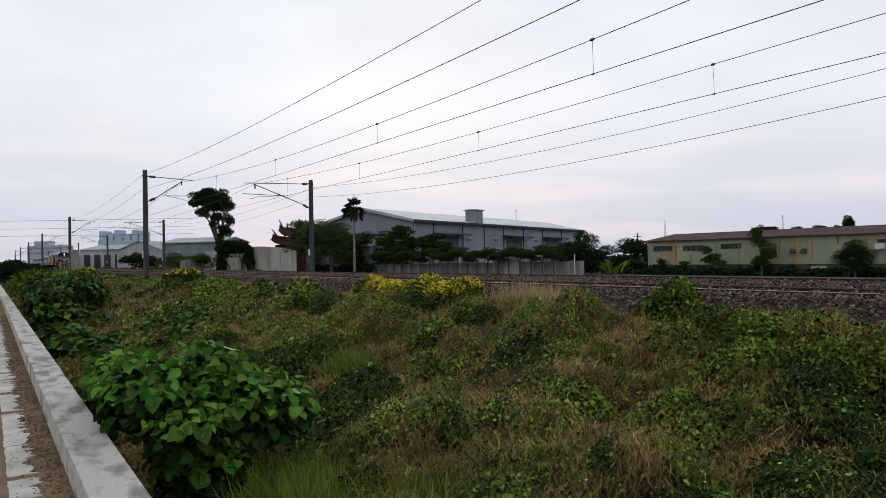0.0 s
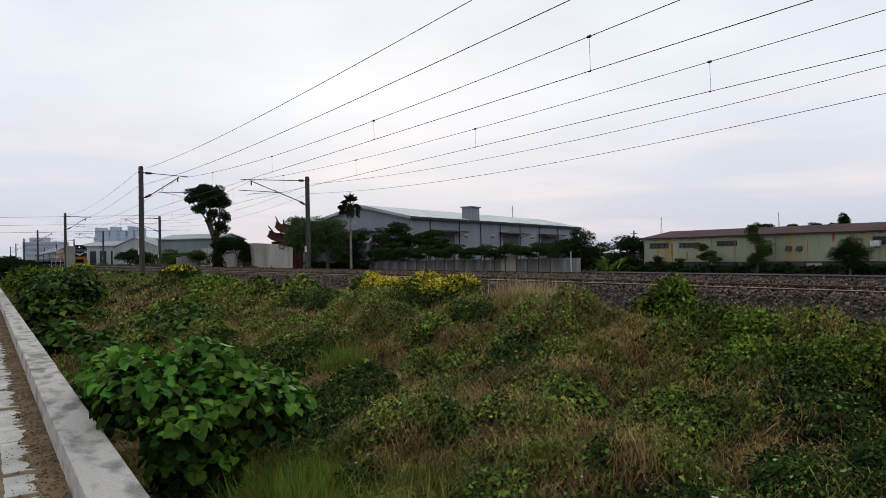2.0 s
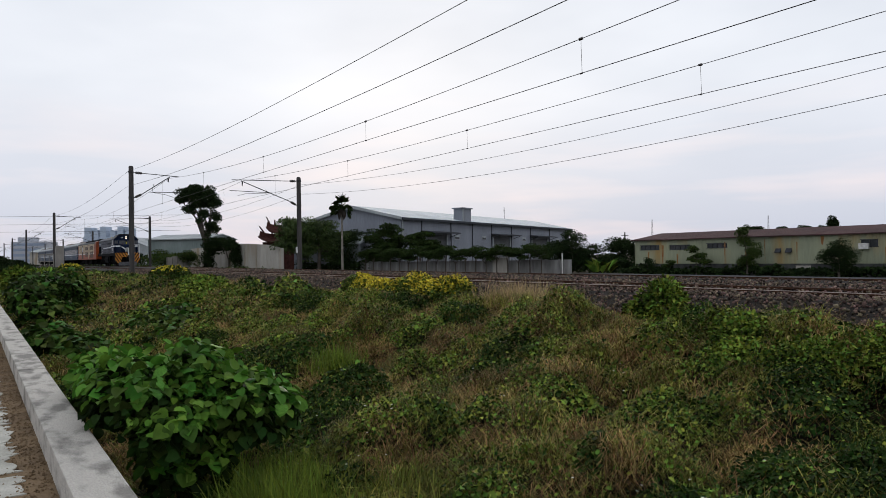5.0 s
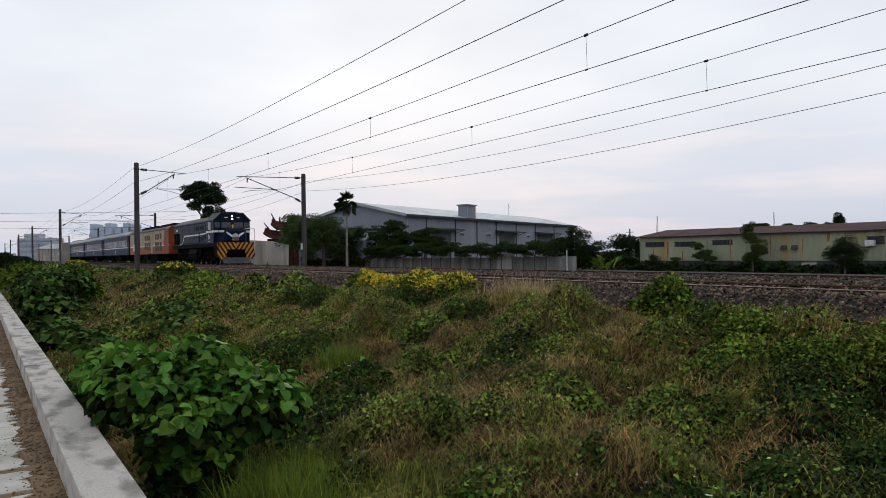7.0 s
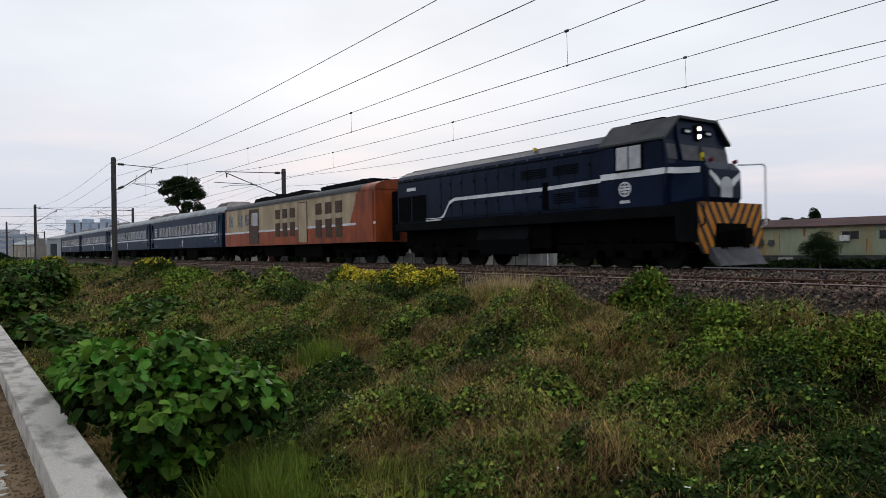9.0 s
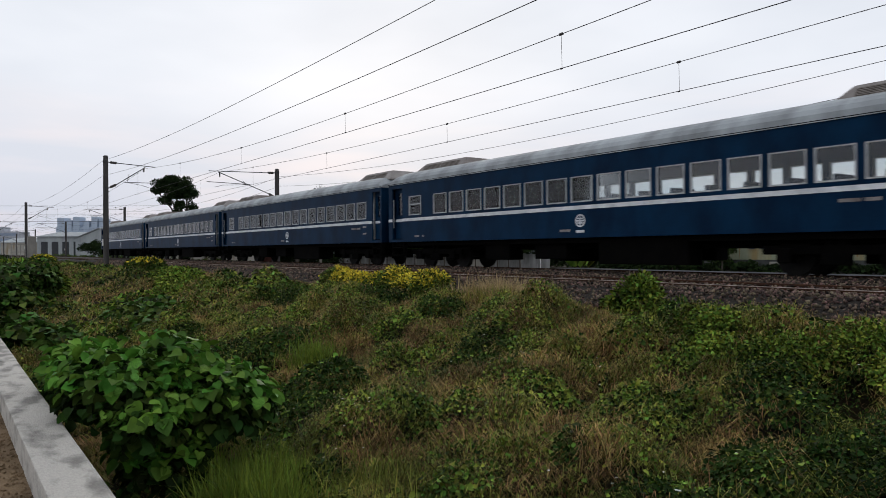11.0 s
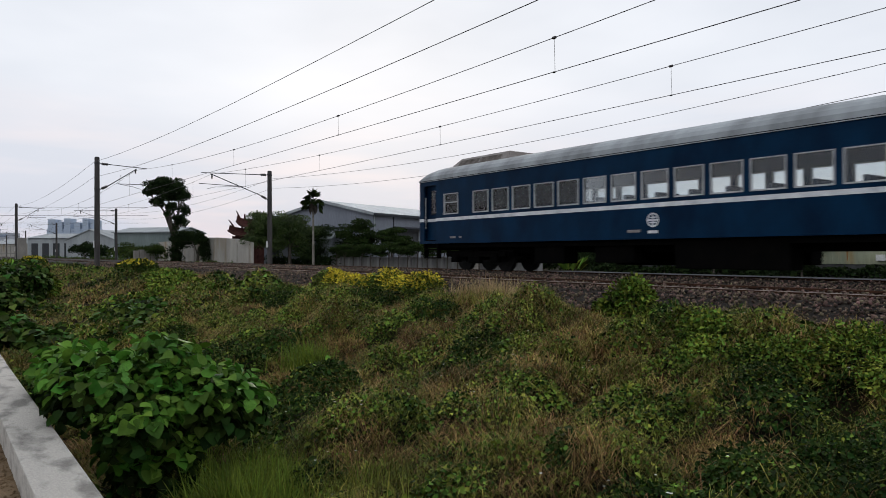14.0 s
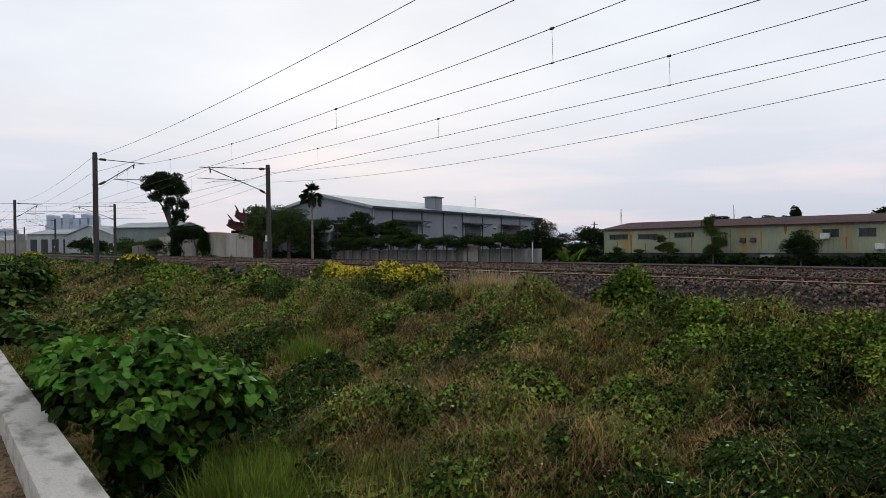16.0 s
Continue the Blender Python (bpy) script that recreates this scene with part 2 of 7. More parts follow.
def hills(x, y):
    """Soft lumps of the bank, from a few waves."""
    return 1.5 * (0.10 * np.sin(x * 0.9 + 1.3 * np.sin(y * 0.8)) * np.sin(y * 1.1 + 0.4 * x) + 0.06 * np.sin(2.3 * x + y * 1.7) * np.cos(1.9 * y - x * 0.6)
            + 0.03 * np.sin(5.1 * x - 2.2 * y) * np.sin(4.3 * y + 1.0))


def ground_z(x, y):
    x, y = np.asarray(x, float), np.asarray(y, float)
    on_bank = np.clip((y - 1.0) / 1.0, 0, 1) * np.clip((8.6 - y) / 0.8, 0, 1) * np.clip((x + 120) / 60, 0, 1)
    return np.interp(y, SECTION_Y, SECTION_Z) + hills(x, y) * on_bank


def wave_noise(x, y, seed, size):
    """Smooth patches between 0 and 1 over the plan."""
    rng = np.random.RandomState(seed)
    v = np.zeros_like(np.asarray(x, float))
    for k in range(9):
        a, w, p = rng.uniform(0, 6.28), rng.uniform(0.6, 2.2) / size, rng.uniform(0, 6.28)
        v = v + np.sin((x * np.cos(a) + y * np.sin(a)) * w + p) * (0.7 if k > 4 else 1.0)
    return np.clip(0.5 + v / 9.0, 0, 1)


def build_ground():
    xs = np.r_[-3000, -1200, -600, -300, -180, np.arange(-120, -40, 4.0), np.arange(-40, -16, 1.0), np.arange(-16, 8.1, 0.3), 12, 30, 80, 300, 1500]
    ys = np.r_[-3000, -600, -100, -20, -3, -1, 0.2, 0.42, 0.74, 0.80, 1.2, np.arange(1.6, 8.7, 0.3), 9.2, 12, 15, 18.2, 19.3, 20.5, 22, 24, 27, 30, 40, 60, 90, 140, 300, 800, 3000]
    gx, gy = np.meshgrid(xs, ys, indexing="ij")
    gz = ground_z(gx, gy)
    nx, ny = gx.shape
    me = bpy.data.meshes.new("ground")
    idx = np.arange(nx * ny).reshape(nx, ny)
    quads = np.stack([idx[:-1, :-1], idx[1:, :-1], idx[1:, 1:], idx[:-1, 1:]], -1).reshape(-1, 4)
    me.from_pydata(np.stack([gx, gy, gz], -1).reshape(-1, 3).tolist(), [], quads.tolist())
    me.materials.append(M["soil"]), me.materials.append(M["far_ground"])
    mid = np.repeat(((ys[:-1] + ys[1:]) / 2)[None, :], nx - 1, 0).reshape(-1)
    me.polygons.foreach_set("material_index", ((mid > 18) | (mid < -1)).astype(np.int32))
    me.polygons.foreach_set("use_smooth", [True] * len(me.polygons))
    tagged(new("ground", me), "overgrown railway embankment soil falling to a ditch", "ground", kind="structure")


def build_path():
    """Walking path: brown grit over pale slabs that show through in ragged patches."""
    bm = bmesh.new()
    box(bm, -160, 8, -1.6, 0.50, -0.96, -0.872)
    tagged(part("path", bm, "path_dirt"), "brown gritty footpath beside a low concrete wall", "path", kind="structure")
    rng = random.Random(4)
    slabs = thing("slab_strip", "pale worn concrete edging slabs half covered by grit", "paving", kind="structure")
    x = 2.0
    for k in range(60):
        ln = rng.uniform(0.42, 0.62)
        bm = bmesh.new()
        y0, y1 = 0.10, 0.25
        top = -0.866
        n = 9
        lower = [(x - ln * i / n, y0 + rng.uniform(-0.005, 0.005)) for i in range(n + 1)]
        upper = [(x - ln * i / n, y1 + rng.uniform(-0.055, 0.06)) for i in range(n, -1, -1)]
        prism(bm, lower + upper, top - 0.02, top + rng.uniform(0.0, 0.004), "z")
        part("slab", bm, "path_slab", slabs)
        x -= ln + (0.012 if rng.random() < 0.6 else rng.uniform(0.05, 0.2))
    # loose grit
    r = np.random.RandomState(8)
    k = 6500
    px, py = -r.rand(k) ** 1.6 * 26 + 0.5, r.uniform(0.12, 0.47, k)
    keep = (py > 0.24) | (r.rand(k) < 0.25)
    px, py = px[keep], py[keep]
    stones("path_grit", "brown grit and crumbs of earth along the wall foot", "grit", np.stack([px, py, np.full(len(px), -0.868)], 1), r.uniform(0.004, 0.014, len(px)), "path_dirt", r)


def stones(name, label, category, centres, radii, material, r, parent=None):
    """Many small broken stones in one mesh."""
    v = np.array([(1, 0, 0), (0, 1, 0), (-1, 0, 0), (0, -1, 0), (0.1, 0, 0.85), (0, 0.1, -0.85), (0.75, 0.75, 0.3), (-0.7, -0.75, 0.2)], float)
    f = [(0, 6, 4), (6, 1, 4), (1, 2, 4), (2, 7, 4), (7, 3, 4), (3, 0, 4), (6, 0, 5), (1, 6, 5), (2, 1, 5), (7, 2, 5), (3, 7, 5), (0, 3, 5)]
    k = len(centres)
    q = r.normal(size=(k, 3, 3))
    u = q[:, 0] / np.linalg.norm(q[:, 0], axis=1)[:, None]
    w = np.cross(u, q[:, 1])
    w /= np.linalg.norm(w, axis=1)[:, None]
    basis = np.stack([u, w, np.cross(u, w)], 1)
    shape = v[None] * r.uniform(0.75, 1.2, (k, 8, 1)) * r.uniform(0.6, 1.2, (k, 1, 3))
    pts = np.einsum("kni,kij->knj", shape, basis) * radii[:, None, None] + centres[:, None, :]
    ob = mesh_from(name, pts, f, material, parent)
    return tagged(ob, label, category, kind="stuff")


def build_low_wall():
    """Low concrete wall along the path, cast in lengths with joints."""
    wall = thing("low_wall", "low weathered grey concrete wall beside the path", "wall", kind="structure")
    rng = random.Random(2)
    x = 3.0
    k = 0
    while x > -150:
        ln = 3.2 if x > -40 else 10.0
        bm = bmesh.new()
        box(bm, x - ln + 0.008, x, 0.46, 0.755, -1.75, -0.67 + rng.uniform(-0.004, 0.004), bevel=0.012)
        for v in bm.verts:
            v.co.y += 0.004 * noise.noise(Vector((v.co.x * 2, k, v.co.z)))
        part("wall_section", bm, "concrete", wall)
        x -= ln
        k += 1


def build_track(yc, name, label):
    """Metre-gauge-like track of 1.067 m: two rails with polished heads on concrete sleepers."""
    track = thing(name, label, "railway track", pose(0, yc, 0), group="railway tracks")
    for s in (-1, 1):
        y = s * 0.567
        bm = bmesh.new()
        prism(bm, [(y - 0.064, -0.153), (y + 0.064, -0.153), (y + 0.064, -0.142), (y + 0.010, -0.122), (y + 0.010, -0.045), (y + 0.033, -0.034),
                   (y + 0.033, -0.008), (y - 0.033, -0.008), (y - 0.033, -0.034), (y - 0.010, -0.045), (y - 0.010, -0.122), (y - 0.064, -0.142)], -900, 160)
        rail = part("rail", bm, "rust_rail", track, "rust-brown steel rail")
        bm = bmesh.new()
        prism(bm, [(y - 0.031, -0.012), (y + 0.031, -0.012), (y + 0.029, -0.003), (y + 0.018, 0.0), (y - 0.018, 0.0), (y - 0.029, -0.003)], -900, 160)
        part("rail_head", bm, "bright_rail" if s < 0 and yc < 13 else "rust_rail", rail, "worn rail head")
    bm = bmesh.new()
    prism(bm, [(-0.13, -0.34), (0.13, -0.34), (0.09, -0.155), (-0.09, -0.155)], -1.0, 1.0, "y")
    first = part("sleeper", bm, "sleeper", track)
    first.matrix_basis = pose(4.0, 0, 0)
    for k in range(1, 125):
        share("sleeper", first.data, track, pose(4.0 - k * 0.6, 0, 0))


def build_ballast():
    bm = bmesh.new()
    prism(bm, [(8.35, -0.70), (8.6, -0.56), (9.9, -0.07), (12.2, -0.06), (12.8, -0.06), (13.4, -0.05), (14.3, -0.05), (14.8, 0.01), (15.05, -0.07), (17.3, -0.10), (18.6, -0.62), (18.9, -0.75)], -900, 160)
    bed = tagged(part("ballast_bed", bm, "ballast_bed"), "ballast bed under two tracks, near black for the shaded gaps between stones", "ballast", kind="structure")
    r = np.random.RandomState(3)
    k = 72000
    x = 1.0 - r.rand(k) ** 1.6 * 60
    y = np.where(r.rand(k) < 0.55, r.uniform(8.45, 10.9, k), r.uniform(10.9, 15.2, k))
    z = np.interp(y, [8.35, 8.6, 9.9, 12.2, 12.8, 13.4, 14.3, 14.8, 15.05, 17.3, 18.6], [-0.70, -0.56, -0.07, -0.06, -0.06, -0.05, -0.05, 0.01, -0.07, -0.10, -0.62])
    keep = ~((np.abs(np.abs(y - 11.4) - 0.567) < 0.07) | (np.abs(np.abs(y - 15.8) - 0.567) < 0.07))
    c = np.stack([x, y, z + r.uniform(-0.02, 0.035, k)], 1)[keep]
    stones("ballast_stones", "loose brown-grey crushed ballast stones", "ballast", c, r.uniform(0.016, 0.040, len(c)), "ballast", r)


# ---- overhead line ----
MAST_NEAR = [-50.4, -102.6, -157.5, -212.0, -266.0, -320.0]
MAST_FAR = [-47.9, -99.2, -152.1, -205.0, -258.0, -312.0]


def build_mast(x, y, side, top, lift):
    """Round concrete mast with a hinged cantilever arm that reaches over its track. side: +1 when the arm points away from the path."""
    mast = thing("catenary_mast", "grey round concrete railway catenary mast with cantilever arm", "catenary mast", pose(x, y, 0), group="catenary masts")
    bm = bmesh.new()
    rod(bm, (0, 0, -0.75), (0, 0, top - 0.06), 0.185, 0.155, 16)
    rod(bm, (0, 0, top - 0.06), (0, 0, top), 0.155, 0.11, 16)
    part("pole", bm, "mast", mast, smooth=False)
    reach = (11.4 - 9.0) if side > 0 else (20.0 - 15.8)
    s = side
    bm = bmesh.new()
    rod(bm, (0, s * 0.75, lift[0]), (0, s * (reach + 0.75), lift[0] - 0.12), 0.026)
    part("top_tube", bm, "steel", mast)
    bm = bmesh.new()
    rod(bm, (0, s * 0.7, lift[1] + 0.28), (0, s * (reach + 0.1), lift[0] - 0.16), 0.03)
    part("brace_tube", bm, "steel", mast)
    bm = bmesh.new()
    rod(bm, (0, s * reach * 0.48, lift[2]), (0, s * (reach + 0.9), lift[2] + 0.05), 0.022)
    rod(bm, (0, s * (reach * 0.48 + 0.25), lift[2] - 0.02), (0, s * (reach - 0.2), lift[2] - 0.14), 0.014)
    rod(bm, (0, s * (reach - 0.2), lift[2] - 0.14), (0, s * (reach + 0.35), lift[2] - 0.3), 0.014)
    part("registration_arm", bm, "steel", mast)
    bm = bmesh.new()
    rod(bm, (0, s * reach * 0.55, lift[2]), (0, s * reach * 0.60, lift[1] + 0.28 + (lift[0] - lift[1] - 0.44) * 0.58), 0.014)
    part("stay", bm, "steel", mast)
    bm = bmesh.new()
    rod(bm, (0, s * reach, lift[0] - 0.22), (0, s * reach, lift[0] - 0.50), 0.05)
    part("saddle_clamp", bm, "insulator", mast)
    for a, b in (((0, s * 0.17, lift[0] + 0.02), (0, s * 0.75, lift[0])), ((0, s * 0.17, lift[1]), (0, s * 0.70, lift[1] + 0.28))):
        bm = bmesh.new()
        rod(bm, a, b, 0.03)
        d = Vector(b) - Vector(a)
        for i in range(7):
            disc(bm, Vector(a) + d * (0.22 + 0.1 * i), d, 0.095 if i % 2 else 0.075, 0.04, 12)
        part("insulator", bm, "insulator", mast)
    for z in (lift[0] + 0.05, lift[1]):
        bm = bmesh.new()
        rod(bm, (0, 0, z - 0.05), (0, 0, z + 0.05), 0.178, 0.178, 14)
        part("band", bm, "steel", mast)
    bm = bmesh.new()
    box(bm, -0.17, 0.17, -0.215, -0.19, 1.05, 1.5, bevel=0.008)
    part("number_plate", bm, "white_plate", mast, "small white plate without readable writing")
    return mast


def span_z(x, masts, low, high, ease=0.5):
    """The height of a hanging wire between its masts."""
    ends = [2.0] + masts
    for a, b in zip(ends, ends[1:]):
        if b <= x <= a:
            u = 2 * (x - (a + b) / 2) / (a - b)
            return low + (high - low) * u * u * (ease if a == 2.0 and u > 0 else 1.0)
    return high


def build_wire(name, label, y, masts, low, high, r=0.009, ease=0.5):
    me = bpy.data.curves.new(name, "CURVE")
    me.dimensions, me.bevel_depth, me.bevel_resolution = "3D", r, 1
    sp = me.splines.new("POLY")
    xs = np.arange(masts[-1], 2.01, 2.0)
    sp.points.add(len(xs) - 1)
    for p, x in zip(sp.points, xs):
        p.co = (x, y, span_z(x, masts, low, high, ease), 1)
    me.materials.append(M["wire"])
    return tagged(new(name, me), label, "overhead wire", group="overhead wires")


def build_catenary(y, masts, low, high, contact):
    """Messenger wire with droppers to the contact wire."""
    name = "catenary_line"
    line = build_wire(name, "dark hanging messenger wire with droppers over the rails", y, masts, low, high)
    c = build_wire("contact_wire", "", y, masts, contact, contact + 0.04)
    c.parent = line
    for key in ("label", "category", "group"):
        if key in c:
            del c[key]
    bm = bmesh.new()
    x = -1.0
    spots = [-1.2, -11.0, -21.3, -31.5, -41.6] + [-11.0 - 10.3 * k for k in range(4, 24)]
    for x in spots:
        z = span_z(x, masts, low, high)
        bm = bmesh.new()
        rod(bm, (x, y, z), (x + 0.02, y, contact), 0.005, seg=5)
        disc(bm, (x, y, z), (1, 0, 0), 0.034, 0.09, 10)
        disc(bm, (x, y, contact), (1, 0, 0), 0.02, 0.06, 8)
        part("dropper", bm, "insulator", line)


build_ground()
build_path()
build_low_wall()
build_ballast()
build_track(11.4, "railway_track", "near railway track with rust-brown rails on ballast")
build_track(15.8, "railway_track", "far railway track with rust-brown rails on ballast")
for mx in MAST_NEAR:
    build_mast(mx, 9.0, 1, 7.08, (6.62, 4.92, 5.35))
for mx in MAST_FAR:
    build_mast(mx, 20.0, -1, 6.65, (6.32, 4.55, 5.40))
build_catenary(11.4, MAST_NEAR, 5.38, 6.35, 4.72)
build_catenary(15.8, MAST_FAR, 5.48, 6.15, 4.78)
build_wire("feeder_wire", "dark feeder wire strung along the mast tops", 8.8, MAST_NEAR, 6.04, 6.72)
build_wire("feeder_wire", "dark feeder wire strung along the mast tops", 8.8, MAST_NEAR, 5.06, 5.72)
build_wire("feeder_wire", "dark feeder wire strung along the mast tops", 20.2, MAST_FAR, 5.24, 6.10, ease=1.0)
build_wire("feeder_wire", "dark feeder wire strung along the mast tops", 20.2, MAST_FAR, 4.48, 5.40, ease=1.0)


# ---- plants ----
def unit(v):
    return v / np.maximum(np.linalg.norm(v, axis=-1, keepdims=True), 1e-9)


LEAF_FACES = [(0, 1, 2, 3), (0, 3, 4, 5)]
ROUND_FACES = [(0, 1, 2, 3, 4, 5), (0, 5, 6, 7, 8, 9)]


def leaf_mesh(name, at, along, normal, size, material, parent=None, width=0.5, fold=0.18, rounded=False):
    """Many leaves in one mesh: two folded halves each, from the stalk at `at` along a direction."""
    along = unit(along)
    side = unit(np.cross(along, normal))
    up = np.cross(side, along)
    sh = np.array([(0, 0, 0), (-0.86 * width, 0.16, fold * 0.7), (-0.80 * width, 0.60, fold * 0.5), (0, 1, -0.22), (0.80 * width, 0.60, fold * 0.5), (0.86 * width, 0.16, fold * 0.7)])
    if rounded:
        half = [(0.45, -0.06, 0.4), (0.92, 0.10, 0.8), (1.0, 0.38, 0.7), (0.66, 0.74, 0.2)]
        sh = np.array([(0, 0, 0)] + [(-a * width, b, c * fold) for a, b, c in half] + [(0, 1, -0.3)] + [(a * width, b, c * fold) for a, b, c in half[::-1]])
    pts = at[:, None, :] + size[:, None, None] * (sh[None, :, 0:1] * side[:, None, :] + sh[None, :, 1:2] * along[:, None, :] + sh[None, :, 2:3] * up[:, None, :])
    return mesh_from(name, pts, ROUND_FACES if rounded else LEAF_FACES, material, parent)


def blade_mesh(name, foot, lean, length, width, material, parent=None, droop=0.5):
    """Many grass blades in one mesh: a bent ribbon each, with a pointed tip."""
    k = len(foot)
    r = np.random.RandomState(k % 997)
    lean_dir = unit(np.stack([lean[:, 0], lean[:, 1], np.zeros(k)], 1))
    side = np.cross(lean_dir, np.array([0, 0, 1.0]))
    tw = r.uniform(-0.8, 0.8, (k, 1))
    side = unit(side + tw * lean_dir)
    amount = np.linalg.norm(lean[:, :2], axis=1)[:, None]
    mid = foot + length[:, None] * (np.array([0, 0, 0.55]) * (1 - 0.45 * droop * amount) + lean_dir * amount * 0.42)
    tip = foot + length[:, None] * (np.array([0, 0, 1.0]) * (1 - droop * amount) + lean_dir * amount * 0.95)
    w = width[:, None]
    pts = np.stack([foot - side * w, foot + side * w, mid + side * w * 0.8, tip, mid - side * w * 0.8], 1)
    return mesh_from(name, pts, [(0, 1, 2, 4), (4, 2, 3)], material, parent)


def mound_field(x0, x1, y0, y1, step, count, radius, seed):
    """Overlapping rounded mounds of growth: their height over the soil and the kind of plant on each, on a grid.
    kinds: 0 creeper, 1 dark weed, 2 dry grass, 3 olive grass."""
    r = np.random.RandomState(seed)
    nx, ny = int((x1 - x0) / step) + 1, int((y1 - y0) / step) + 1
    high, kind = np.full((nx, ny), 0.02), np.zeros((nx, ny), int)
    cx, cy = r.uniform(x0, x1, count), r.uniform(y0, y1, count)
    b = brownness(cx, cy)
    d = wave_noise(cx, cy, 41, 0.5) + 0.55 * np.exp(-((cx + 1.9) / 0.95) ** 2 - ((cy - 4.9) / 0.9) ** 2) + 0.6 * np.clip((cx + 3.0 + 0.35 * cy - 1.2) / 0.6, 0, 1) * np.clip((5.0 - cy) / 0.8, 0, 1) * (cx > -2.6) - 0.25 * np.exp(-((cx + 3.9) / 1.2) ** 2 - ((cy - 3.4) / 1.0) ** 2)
    rad = radius[0] + (radius[1] - radius[0]) * r.rand(count) ** 2.4
    for k in range(count):
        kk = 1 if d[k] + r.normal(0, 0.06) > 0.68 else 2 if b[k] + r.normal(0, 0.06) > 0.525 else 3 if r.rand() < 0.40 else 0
        w = int(rad[k] * 1.7 / step) + 1
        i0, j0 = int((cx[k] - x0) / step), int((cy[k] - y0) / step)
        ia, ib, ja, jb = max(0, i0 - w), min(nx, i0 + w + 1), max(0, j0 - w), min(ny, j0 + w + 1)
        gx, gy = np.meshgrid(x0 + np.arange(ia, ib) * step, y0 + np.arange(ja, jb) * step, indexing="ij")
        a = r.uniform(0, 3.1416)
        u, v = (gx - cx[k]) * math.cos(a) + (gy - cy[k]) * math.sin(a), (gy - cy[k]) * math.cos(a) - (gx - cx[k]) * math.sin(a)
        q = (u / (rad[k] * 1.35)) ** 2 + (v / rad[k]) ** 2
        dome = (rad[k] * r.uniform(0.6, 1.35) + r.uniform(0.0, 0.13)) * (0.72 if kk == 2 else 1.0) * np.sqrt(np.clip(1 - q, 0, 1))
        up = dome > high[ia:ib, ja:jb]
        high[ia:ib, ja:jb][up] = dome[up]
        kind[ia:ib, ja:jb][up] = kk
    return high, kind, np.gradient(high, step)


def brownness(x, y):
    return 0.5 + 0.13 * np.exp(-((x + 8.3) / 1.7) ** 2 - ((y - 5.0) / 1.6) ** 2) + (wave_noise(x, y, 21, 0.42) - 0.5) * 0.55 + (wave_noise(x, y, 22, 0.13) - 0.5) * 0.75 + 0.30 * np.clip((-19 - x) / 4, 0, 1) * np.clip((y - 3.0) / 1.0, 0, 1) * np.clip((7.0 - y) / 1.0, 0, 1)


NEAR_BANK, FAR_BANK = (-16.2, 2.2, 0.9, 9.0), (-92.0, -15.4, 0.9, 9.0)
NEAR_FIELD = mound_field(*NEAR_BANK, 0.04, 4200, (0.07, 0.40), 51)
FAR_FIELD = mound_field(*FAR_BANK, 0.16, 2400, (0.28, 0.85), 52)


def growth(x, y):
    """Height of the weeds over the soil, their kind, and the slope of their upper side."""
    x, y = np.asarray(x, float), np.asarray(y, float)
    near = x > -15.8
    h, kind, sx, sy = np.zeros(x.shape), np.zeros(x.shape, int), np.zeros(x.shape), np.zeros(x.shape)
    for sel, (x0, x1, y0, y1), step, (high, kd, (gx, gy)) in ((near, NEAR_BANK, 0.04, NEAR_FIELD), (~near, FAR_BANK, 0.16, FAR_FIELD)):
        i = np.clip(((x[sel] - x0) / step).astype(int), 0, high.shape[0] - 1)
        j = np.clip(((y[sel] - y0) / step).astype(int), 0, high.shape[1] - 1)
        h[sel], kind[sel], sx[sel], sy[sel] = high[i, j], kd[i, j], gx[i, j], gy[i, j]
    edge = np.clip((8.75 - y) / 1.6, 0.15, 1) * np.where(near, 1.0, 0.55)
    return h * edge, kind, np.clip(sx, -2.5, 2.5), np.clip(sy, -2.5, 2.5)


def spread(k, r, near=True):
    if near:
        x, y = 1.6 - r.rand(k) * 17.4, r.uniform(1.1, 8.75, k)
    else:
        x, y = -15.5 - r.rand(k) ** 1.6 * 75, r.uniform(0.95, 8.7, k)
    return x, y


